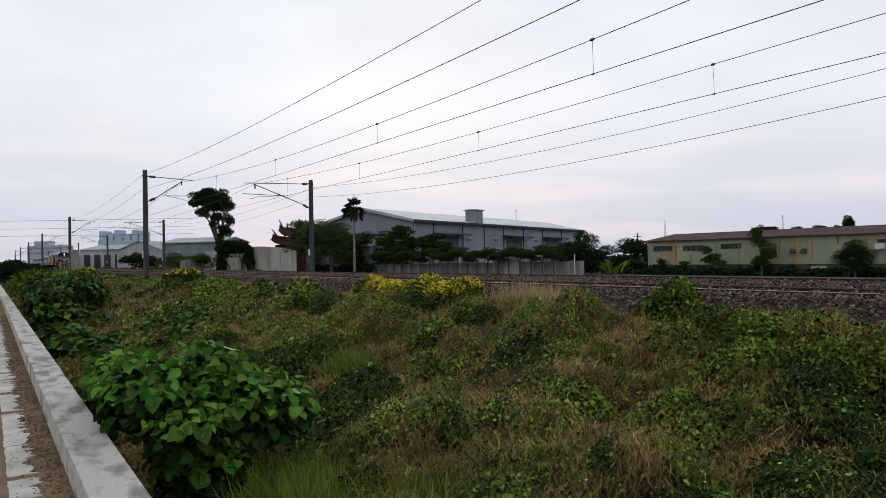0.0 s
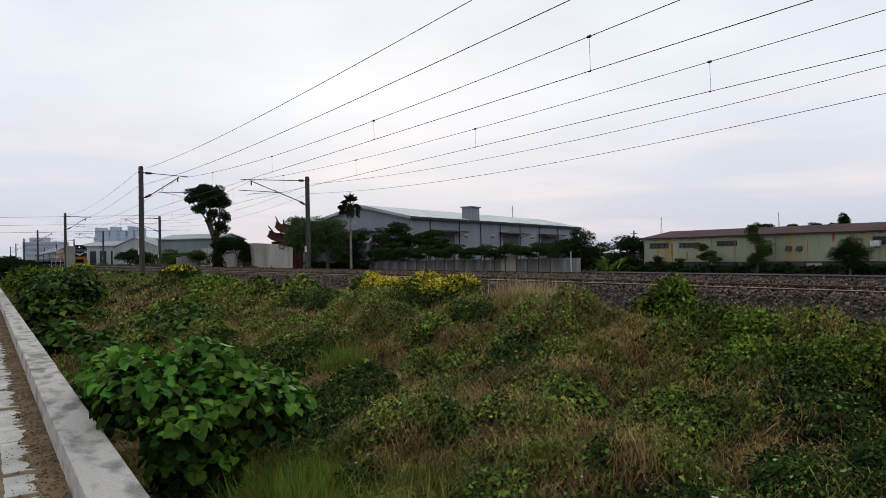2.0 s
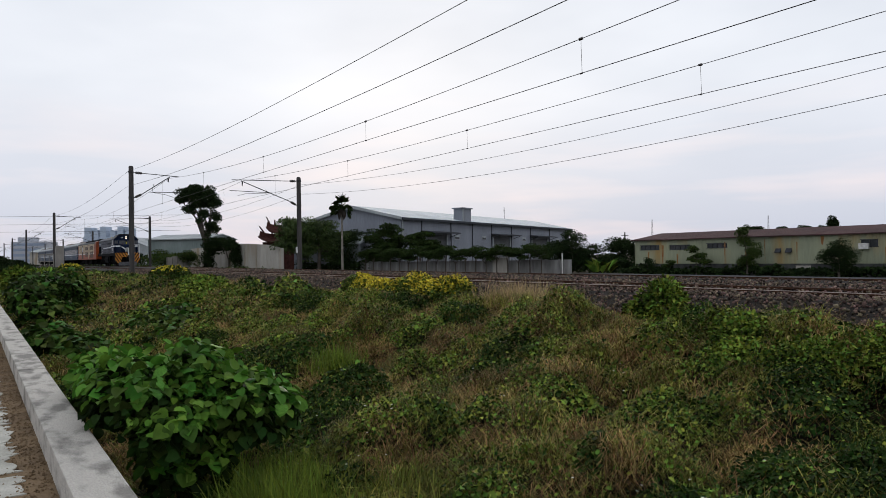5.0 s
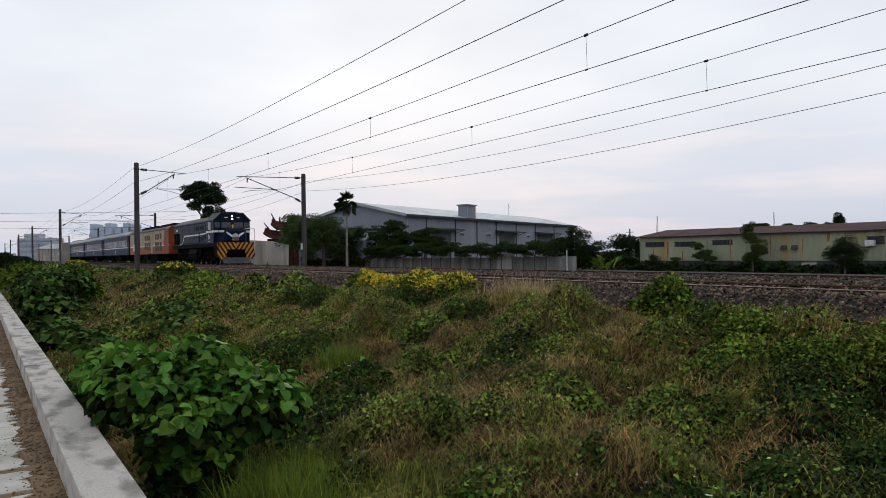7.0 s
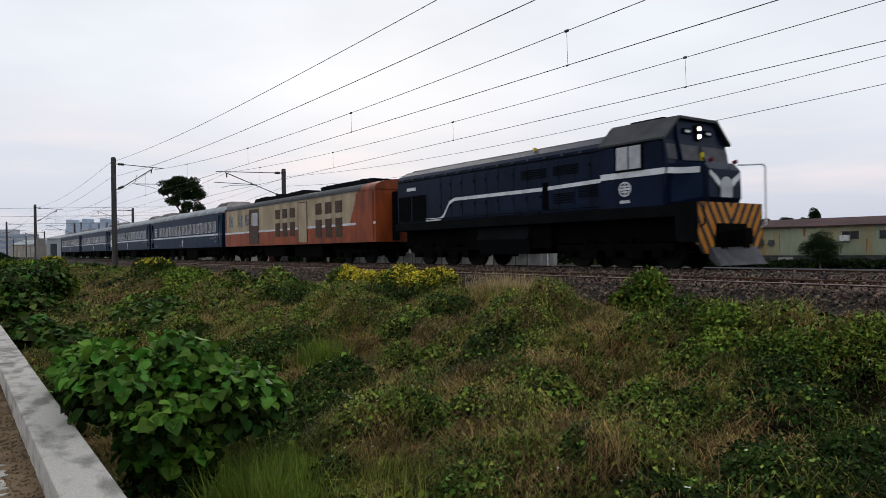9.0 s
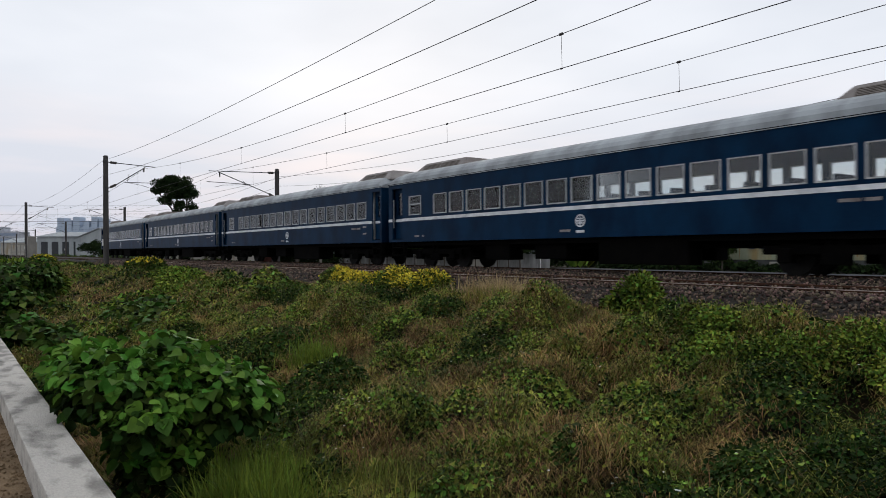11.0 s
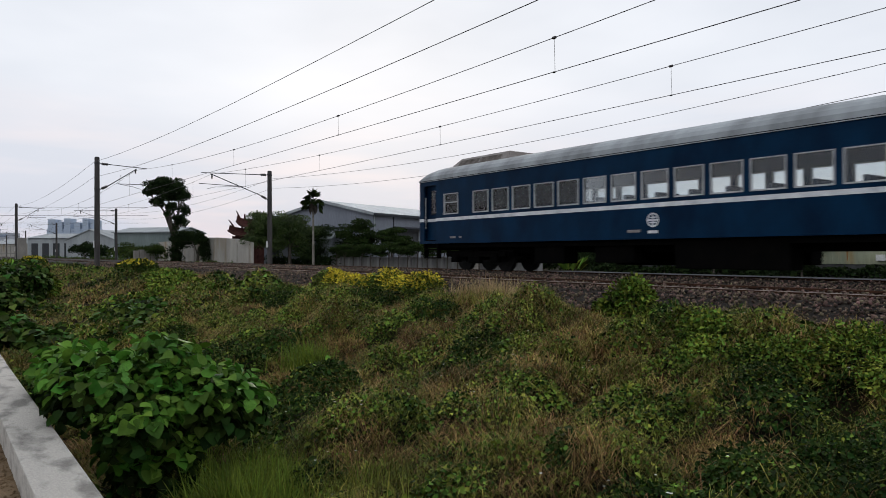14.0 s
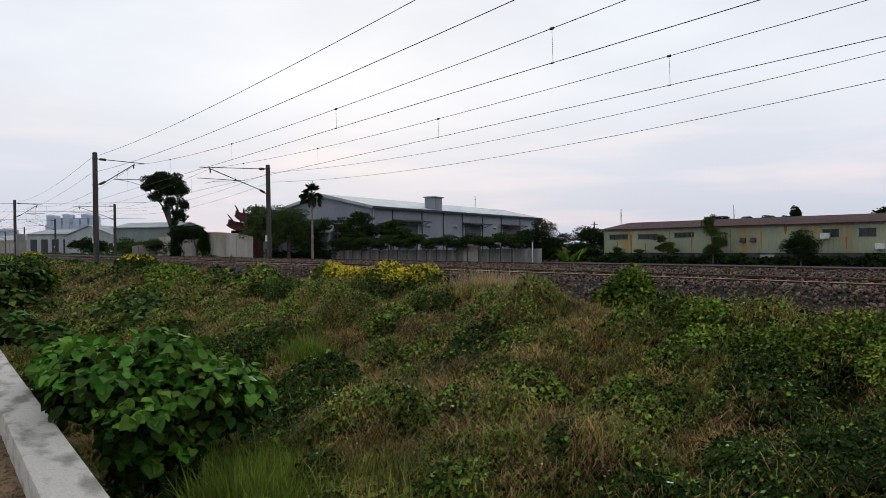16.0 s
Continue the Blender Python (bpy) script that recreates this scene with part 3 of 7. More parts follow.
def build_weeds():
    r = np.random.RandomState(5)
    # broad creeper leaves on the mounds, turned out along their slopes
    for near, k, s0, s1 in ((True, 330000, 0.016, 0.042), (False, 95000, 0.045, 0.11)):
        x, y = spread(k, r, near)
        h, kind, sx, sy = growth(x, y)
        hollow = (x > -8.3) & (x < -4.6) & (y < 1.9)
        keep = (r.rand(k) < np.array([0.85, 0.95, 0.10, 0.32])[kind]) & ~(hollow & (r.rand(k) < 0.9)) & (h > 0.05)
        x, y, h, kind, sx, sy = (q[keep] for q in (x, y, h, kind, sx, sy))
        n = len(x)
        sink = np.minimum(r.exponential(0.045 if near else 0.09, n), h * 0.8)
        at = np.stack([x, y, ground_z(x, y) + h - sink + 0.01 + 0.07 * r.rand(n) ** 5], 1)
        a = r.uniform(0, 6.283, n)
        along = np.stack([np.cos(a) - 0.5 * sx, np.sin(a) - 0.5 * sy - 0.2, r.uniform(-0.75, 0.25, n)], 1)
        nrm = unit(np.stack([r.normal(0, 0.8, n) - 0.6 * sx, r.normal(-0.2, 0.8, n) - 0.6 * sy, np.ones(n)], 1))
        size = r.uniform(s0, s1, n) * (0.7 + 0.75 * wave_noise(x, y, 33, 0.3)) * (1.0 + 0.6 * (r.rand(n) < 0.08)) * np.clip(0.98 - 0.16 * (x + 3.6), 0.68, 1.0)
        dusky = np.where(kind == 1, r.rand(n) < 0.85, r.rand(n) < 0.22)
        for sel, mt, label in ((~dusky, "leaf", "tangle of green creeper leaves covering the bank"), (dusky, "leaf_weed_shade", "patches of darker weed leaves on the bank")):
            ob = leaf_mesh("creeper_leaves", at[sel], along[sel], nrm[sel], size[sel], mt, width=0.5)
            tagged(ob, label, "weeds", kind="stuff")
    # low undergrowth leaves, their darker colour standing in for shade in the hollows
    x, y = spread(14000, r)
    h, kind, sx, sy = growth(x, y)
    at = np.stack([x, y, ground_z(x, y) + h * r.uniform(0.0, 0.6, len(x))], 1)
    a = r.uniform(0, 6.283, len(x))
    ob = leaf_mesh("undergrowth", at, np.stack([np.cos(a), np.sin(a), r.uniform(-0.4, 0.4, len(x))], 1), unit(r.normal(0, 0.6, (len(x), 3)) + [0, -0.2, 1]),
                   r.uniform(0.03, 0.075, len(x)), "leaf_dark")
    tagged(ob, "low undergrowth leaves on the bank, coloured dark for the shade between plants", "weeds", kind="stuff")

    def tufts(name, label, material, clumps, per, near, share_of, ln, wd, cloud):
        cx, cy = spread(clumps, r, near)
        keep = r.rand(clumps) < np.array(share_of)[growth(cx, cy)[1]]
        cx, cy = cx[keep], cy[keep]
        n = len(cx) * per
        ci = np.repeat(np.arange(len(cx)), per)
        fx, fy = cx[ci] + r.normal(0, cloud, n), np.clip(cy[ci] + r.normal(0, cloud, n), 0.95, 8.9)
        h, kind, sx, sy = growth(fx, fy)
        foot = np.stack([fx, fy, ground_z(fx, fy) + h * r.uniform(0.45, 1.0, n)], 1)
        wind = r.normal(0, 0.55, (len(cx), 2))[ci]
        lean = r.normal(0, 0.40, (n, 2)) + wind + [0.15, -0.45] - 0.5 * np.stack([sx, sy], 1)
        mag = np.linalg.norm(lean, axis=1)
        lean *= (np.clip(mag, 0.45, 0.97) / np.maximum(mag, 1e-6))[:, None]
        ob = blade_mesh(name, foot, lean, r.uniform(*ln, n), r.uniform(*wd, n), material, droop=0.98)
        tagged(ob, label, "grass", kind="stuff")
    tufts("dry_grass", "dry straw-brown grass hanging over the bank", "dry_grass", 8200, 44, True, (0.10, 0.04, 1.0, 0.40), (0.10, 0.30), (0.0016, 0.0038), 0.08)
    tufts("green_grass", "olive green grass blades among the weeds", "grass", 7200, 40, True, (0.22, 0.10, 0.45, 1.0), (0.09, 0.28), (0.0016, 0.0038), 0.09)
    tufts("dry_grass", "dry straw-brown grass further along the bank", "dry_grass", 3400, 18, False, (0.12, 0.1, 1.0, 0.4), (0.16, 0.42), (0.0035, 0.008), 0.3)
    tufts("green_grass", "olive green grass further along the bank", "grass", 3000, 18, False, (0.2, 0.15, 0.4, 1.0), (0.16, 0.42), (0.0035, 0.008), 0.3)
    # wiry dead stems and small white flowers
    x, y = spread(5000, r)
    h = growth(x, y)[0]
    ln = r.normal(0, 0.6, (5000, 2))
    ob = blade_mesh("dead_stems", np.stack([x, y, ground_z(x, y) + h * 0.6], 1), ln / np.maximum(1, np.linalg.norm(ln, axis=1) / 0.9)[:, None], r.uniform(0.15, 0.45, 5000), r.uniform(0.0010, 0.0018, 5000), "dry_grass")
    tagged(ob, "thin dead stalks in the weeds", "grass", kind="stuff")
    x, y = -0.8 - r.rand(900) * 9, r.uniform(1.8, 7.8, 900)
    keep = wave_noise(x, y, 31, 0.5) > 0.52
    x, y = x[keep][:150], y[keep][:150]
    at = np.stack([x, y, ground_z(x, y) + growth(x, y)[0] + 0.03], 1)
    pet = np.repeat(at, 5, 0)
    a = np.tile(np.arange(5) * 1.2566, len(x))
    ob = leaf_mesh("white_flowers", pet, np.stack([np.cos(a), np.sin(a) - 0.2, np.full(len(a), 0.25)], 1), np.tile([0, -0.5, 1.0], (len(a), 1)), np.full(len(a), 0.0125), "petal_white", width=0.45)
    tagged(ob, "tiny white daisy flowers scattered in the weeds", "flowers", kind="stuff")


def shell_points(blobs, k, r, low=-0.25):
    """Points near the outer shell of several ellipsoids: place, outward direction."""
    vol = np.array([b[3] * b[4] + b[4] * b[5] + b[3] * b[5] for b in blobs])
    which = r.choice(len(blobs), k, p=vol / vol.sum())
    b = np.array(blobs)[which]
    d = unit(r.normal(size=(k, 3)))
    d[:, 2] = np.where(d[:, 2] < low, -d[:, 2] * 0.6, d[:, 2])
    rad = r.uniform(0.45, 1.12, (k, 1)) ** 0.6
    return b[:, :3] + d * b[:, 3:6] * rad, d


def big_leaf(material):
    """A broad heart-shaped leaf, 1 m long, to be scaled: base at the origin, tip along +x, drooping."""
    bm = bmesh.new()
    prof = [(0.0, 0.08), (-0.12, 0.30), (0.02, 0.50), (0.26, 0.58), (0.52, 0.50), (0.78, 0.29), (1.0, 0.0)]
    mid = [bm.verts.new((x, 0, 0.10 * math.sin(x * 2.2) - 0.34 * x * x)) for x, _ in prof]
    for s in (1, -1):
        rim = [bm.verts.new((x, s * w, 0.10 * math.sin(x * 2.2) - 0.34 * x * x + (0.10 * w if i % 2 else 0.20 * w) - 0.28 * w * w)) for i, (x, w) in enumerate(prof[:-1])]
        for i in range(len(prof) - 2):
            f = (mid[i], mid[i + 1], rim[i + 1], rim[i])
            bm.faces.new(f if s < 0 else f[::-1])
        f = (mid[-2], mid[-1], rim[-1])
        bm.faces.new(f if s < 0 else f[::-1])
    me = bpy.data.meshes.new("leaf")
    bm.to_mesh(me)
    bm.free()
    me.polygons.foreach_set("use_smooth", [True] * len(me.polygons))
    me.materials.append(M[material])
    return me


BIG_LEAF = {}


def broadleaf_bush(base, blobs, leaves, size, label, fill=500, seed=1, material="leaf_big"):
    """A shrub of large heart-shaped leaves, each its own part, on thin branching stems."""
    if material not in BIG_LEAF:
        BIG_LEAF[material] = big_leaf(material)
    r = np.random.RandomState(seed)
    bush = thing("broadleaf_shrub", label, "shrub", pose(*base), group="broadleaf shrubs")
    off = np.array(base)
    local = [(b[0] - off[0], b[1] - off[1], b[2] - off[2], *b[3:]) for b in blobs]
    at, d = shell_points(local, leaves, r, low=-0.15)
    bm = bmesh.new()
    for b in local:
        tip = Vector(b[:3])
        rod(bm, (r.normal(0, 0.06), r.normal(0, 0.06), -0.05), tip, 0.018, 0.008, 6)
        for _ in range(8):
            q = unit(r.normal(size=3))
            rod(bm, tip * r.uniform(0.6, 1.0), tip + Vector(q * np.array(b[3:6]) * 0.85), 0.007, 0.003, 5)
    part("stem", bm, "stem", bush)
    for p, q in zip(at, d):
        out = Vector((q[0], q[1], 0))
        yaw = math.degrees(math.atan2(out.y, out.x)) + r.normal(0, 60)
        s = r.uniform(*size) * (0.75 + 0.35 * max(0, q[2]))
        m = pose(*p, r.normal(0, 20), 17 + r.normal(0, 18) + 30 * (1 - max(0, q[2])), yaw) @ Matrix.Diagonal((s, s, s, 1))
        share("leaf", BIG_LEAF[material], bush, m)
    if fill:
        # inner leaves take a darker green, painting in the shade inside the shrub
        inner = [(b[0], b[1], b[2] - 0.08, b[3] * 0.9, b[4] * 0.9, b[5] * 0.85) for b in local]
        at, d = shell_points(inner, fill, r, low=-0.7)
        ob = leaf_mesh("inner_leaves", at, d * [1, 1, 0.3] + r.normal(0, 0.6, (fill, 3)) - [0, 0, 0.25], d + [0, 0, 0.9] + r.normal(0, 0.45, (fill, 3)), r.uniform(size[0] * 0.5, size[1] * 0.75, fill), "leaf_weed_shade", bush, width=0.56, rounded=True)
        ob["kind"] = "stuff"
        n = fill // 2
        at, d = shell_points(local, n, r, low=0.0)
        ob = leaf_mesh("upper_leaves", at, d * [1, 1, 0.2] + r.normal(0, 0.5, (n, 3)) - [0, 0, 0.35], d + [0, 0, 0.9] + r.normal(0, 0.4, (n, 3)), r.uniform(size[0] * 0.55, size[1] * 0.8, n),
                       "leaf_bush" if material == "leaf_big" else "leaf_mid", bush, width=0.56, rounded=True)
        ob["kind"] = "stuff"
    return bush


def leafy_shrub(name, label, base, blobs, k, size, material, flowers=0, flower_mat="leaf_flower", seed=1, width=0.32, category="shrub"):
    """A dense shrub of many small leaves, with blossom on its upper side where it flowers."""
    r = np.random.RandomState(seed)
    bush = thing(name, label, category, pose(*base))
    off = np.array(base)
    local = [(b[0] - off[0], b[1] - off[1], b[2] - off[2], *b[3:]) for b in blobs]
    bm = bmesh.new()
    for b in local:
        for _ in range(5):
            rod(bm, (b[0] * 0.6 + r.normal(0, 0.05), b[1] * 0.6 + r.normal(0, 0.05), -0.05), (b[0] + r.normal(0, 0.4) * b[3], b[1] + r.normal(0, 0.4) * b[4], b[2] + 0.5 * b[5]), 0.012, 0.005, 5)
    part("stem", bm, "stem", bush)
    at, d = shell_points(local, k, r, low=-0.6)
    leaf_mesh("leaves", at, d + r.normal(0, 0.5, (k, 3)), d + [0, 0, 0.7] + r.normal(0, 0.3, (k, 3)), r.uniform(*size, k), material, bush, width=width)["kind"] = "stuff"
    if flowers:
        at, d = shell_points(local, flowers * 3, r, low=0.0)
        keep = (d[:, 2] > 0.22 + 0.55 * r.rand(len(d))) & (wave_noise(at[:, 0] * 3, at[:, 1] * 3 + at[:, 2] * 4, 3, 0.7) > 0.30) & (at[:, 2] > max(b[2] for b in local) - 0.03)
        at, d = (at + d * 0.03)[keep][:flowers], d[keep][:flowers]
        n = len(at)
        leaf_mesh("blossom", at, d + r.normal(0, 0.6, (n, 3)), d + [0, -0.2, 0.8], r.uniform(*size, n) * 0.95, flower_mat, bush, width=0.34)["kind"] = "stuff"
    return bush


def grass_clump(label, base, spread_r, k, length, material, seed, up=0.5):
    r = np.random.RandomState(seed)
    foot = np.stack([r.normal(0, spread_r, k), r.normal(0, spread_r * 0.6, k), r.uniform(-0.05, 0.05, k)], 1)
    c = thing("grass_clump", label, "grass clump", pose(*base))
    lean = r.normal(0, up, (k, 2))
    lean /= np.maximum(1, np.linalg.norm(lean, axis=1) / 0.9)[:, None]
    blade_mesh("blade_tuft", foot, lean, r.uniform(*length, k), r.uniform(0.0035, 0.0085, k) * (1.0 if base[1] > 5 else 0.75), material, c, droop=0.5)["kind"] = "stuff"
    return c


build_weeds()
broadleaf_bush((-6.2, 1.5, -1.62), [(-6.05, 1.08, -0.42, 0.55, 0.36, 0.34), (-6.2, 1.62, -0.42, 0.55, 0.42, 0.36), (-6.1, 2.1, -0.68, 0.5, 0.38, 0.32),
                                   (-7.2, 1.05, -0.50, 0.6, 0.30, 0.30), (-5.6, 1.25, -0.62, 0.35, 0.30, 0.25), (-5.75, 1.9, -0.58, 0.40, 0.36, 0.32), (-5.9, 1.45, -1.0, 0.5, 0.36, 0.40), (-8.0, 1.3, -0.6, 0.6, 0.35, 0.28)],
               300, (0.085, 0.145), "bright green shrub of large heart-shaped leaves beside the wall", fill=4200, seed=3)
broadleaf_bush((-26.7, 1.9, -1.68), [(-26.5, 1.7, -0.45, 1.5, 0.75, 0.75), (-27.5, 2.6, -0.35, 1.3, 0.8, 0.75), (-25.0, 2.0, -0.9, 1.0, 0.8, 0.5)],
               300, (0.15, 0.26), "green shrub of large leaves in the ditch further along", fill=2600, seed=4, material="leaf_big_dark")
broadleaf_bush((-17.0, 1.6, -1.7), [(-17.2, 1.4, -1.05, 0.9, 0.5, 0.35), (-16.0, 1.9, -1.2, 0.8, 0.5, 0.32)],
               220, (0.13, 0.22), "low dark green broad-leaved shrub in the ditch", fill=1300, seed=5, material="leaf_big_dark")
broadleaf_bush((-17.4, 4.0, -1.25), [(-17.4, 3.8, -0.92, 1.1, 0.8, 0.35), (-16.6, 4.4, -0.85, 0.9, 0.6, 0.33), (-15.9, 3.7, -1.05, 0.8, 0.5, 0.30), (-18.8, 4.5, -0.8, 1.0, 0.6, 0.3)],
               260, (0.11, 0.19), "dark green broad-leaved shrub on the bank", fill=1900, seed=6, material="leaf_big_dark")
leafy_shrub("flowering_shrub", "low shrub topped with golden yellow leaves beside the ballast", (-14.2, 7.8, -0.56),
            [(-14.8, 7.7, -0.10, 0.40, 0.40, 0.32), (-14.3, 7.7, -0.15, 0.40, 0.42, 0.28), (-13.7, 7.75, -0.16, 0.46, 0.40, 0.26)], 6500, (0.035, 0.075), "leaf_yellowing", 3400, seed=7)
leafy_shrub("flowering_shrub", "wider shrub topped with golden yellow leaves beside the ballast", (-11.7, 7.8, -0.56),
            [(-12.7, 7.65, -0.19, 0.42, 0.42, 0.32), (-12.1, 7.65, -0.11, 0.36, 0.42, 0.38), (-11.5, 7.65, -0.21, 0.42, 0.44, 0.32), (-10.8, 7.6, -0.14, 0.46, 0.44, 0.36), (-11.2, 7.2, -0.42, 0.9, 0.4, 0.22)], 10500, (0.035, 0.075), "leaf_yellowing", 3600, seed=8)
leafy_shrub("flowering_shrub", "small yellow-topped shrub further along the bank", (-33.4, 7.6, -0.5), [(-33.4, 7.6, 0.0, 1.6, 0.75, 0.30)], 3500, (0.10, 0.18), "leaf_mid", 420, seed=9)
leafy_shrub("flowering_shrub", "distant yellow-topped shrub on the bank", (-69, 7.4, -0.5), [(-69, 7.3, -0.1, 2.4, 0.9, 0.42)], 2500, (0.18, 0.3), "leaf_mid", 700, seed=10)
leafy_shrub("leafy_shrub", "bright green leafy shrub at the ballast edge", (-6.1, 7.8, -0.48), [(-6.12, 7.8, -0.15, 0.40, 0.32, 0.38), (-5.95, 7.7, -0.05, 0.25, 0.25, 0.34), (-6.4, 7.75, -0.28, 0.30, 0.28, 0.24)],
            3400, (0.04, 0.08), "leaf", seed=11)
leafy_shrub("vine_mound", "dark mound of climbing vine leaves on the bank", (-4.6, 7.0, -0.6), [(-4.9, 7.35, -0.34, 0.35, 0.3, 0.27), (-4.45, 7.1, -0.36, 0.38, 0.3, 0.32), (-4.2, 6.7, -0.52, 0.35, 0.3, 0.24), (-5.3, 7.2, -0.44, 0.3, 0.3, 0.2)],
            9000, (0.026, 0.052), "leaf", seed=12, width=0.5)
leafy_shrub("vine_mound", "dark green weeds standing high on the bank", (-3.1, 6.6, -0.7), [(-3.4, 6.6, -0.44, 0.42, 0.4, 0.25), (-2.75, 6.9, -0.34, 0.36, 0.4, 0.31), (-2.2, 6.5, -0.44, 0.42, 0.4, 0.24), (-1.7, 6.8, -0.33, 0.36, 0.4, 0.29)],
            11000, (0.024, 0.048), "leaf", seed=13, width=0.36)
leafy_shrub("vine_mound", "leafy dark green weeds hanging down the bank", (-2.3, 4.9, -1.0), [(-2.5, 4.8, -0.98, 0.5, 0.5, 0.22), (-1.9, 5.2, -0.88, 0.5, 0.5, 0.24)], 7500, (0.022, 0.05), "leaf_weed_shade", seed=14, width=0.42)
leafy_shrub("leafy_shrub", "bushy bright green weeds on the upper bank", (-24.0, 6.6, -0.7), [(-24.6, 6.8, -0.35, 1.5, 0.8, 0.42), (-22.6, 6.3, -0.5, 1.3, 0.8, 0.42), (-26.5, 7.0, -0.3, 1.4, 0.7, 0.36), (-21.2, 5.6, -0.75, 1.2, 0.7, 0.36), (-19.6, 6.4, -0.6, 1.1, 0.6, 0.32)],
            17000, (0.05, 0.11), "leaf", seed=26, width=0.4)
leafy_shrub("leafy_shrub", "low dark green weeds along the top of the bank", (-17.5, 7.2, -0.6), [(-17.6, 7.3, -0.42, 1.1, 0.5, 0.26), (-16.2, 7.1, -0.45, 0.9, 0.5, 0.26), (-15.4, 6.6, -0.6, 0.8, 0.5, 0.24)],
            8000, (0.04, 0.085), "leaf_mid", seed=27, width=0.4)
leafy_shrub("leafy_shrub", "bright narrow-leaved plants among the ditch shrubs", (-31.5, 2.4, -1.5), [(-31.5, 2.4, -0.35, 1.4, 0.9, 0.65), (-29.5, 3.2, -0.6, 1.1, 0.7, 0.55), (-33.5, 1.6, -0.2, 1.3, 0.8, 0.6)],
            9000, (0.10, 0.24), "leaf", seed=28, width=0.2)
grass_clump("tan dry seeding grass clump at the ballast edge", (-9.3, 7.9, -0.45), 0.36, 1500, (0.32, 0.80), "straw", 15, 0.34)
grass_clump("tan dry seeding grass clump at the ballast edge", (-8.5, 7.9, -0.46), 0.28, 900, (0.28, 0.66), "straw", 16, 0.36)
grass_clump("olive grass clump under the dry stalks", (-9.0, 7.7, -0.5), 0.50, 6500, (0.26, 0.60), "grass", 17, 0.45)
grass_clump("fresh long green grass at the foot of the wall", (-4.9, 1.85, -1.5), 0.24, 1300, (0.40, 0.75), "grass_fresh", 18, 0.42)
grass_clump("fresh long green grass at the foot of the bank", (-5.3, 2.1, -1.5), 0.35, 2000, (0.35, 0.7), "grass_fresh", 19, 0.45)
grass_clump("fresh green grass spilling at the foot of the bank", (-4.6, 2.3, -1.55), 0.40, 1600, (0.25, 0.55), "grass_fresh", 23, 0.55)
grass_clump("fresh green grass spilling at the foot of the bank", (-5.6, 2.9, -1.42), 0.40, 1300, (0.25, 0.5), "grass", 24, 0.55)
grass_clump("yellow-green grass hanging down the lower bank", (-4.4, 2.75, -1.3), 0.42, 1900, (0.2, 0.45), "grass", 25, 0.6)
grass_clump("pale yellow-green grass clump on the bank", (-9.0, 4.3, -1.05), 0.22, 700, (0.3, 0.6), "grass_fresh", 20, 0.4)
grass_clump("brown dead grass clump on the bank", (-10.2, 5.2, -0.85), 0.35, 700, (0.2, 0.4), "dry_grass", 21, 0.9)
grass_clump("brown dead grass clump on the bank", (-5.6, 6.5, -0.6), 0.35, 600, (0.18, 0.36), "dry_grass", 22, 0.9)


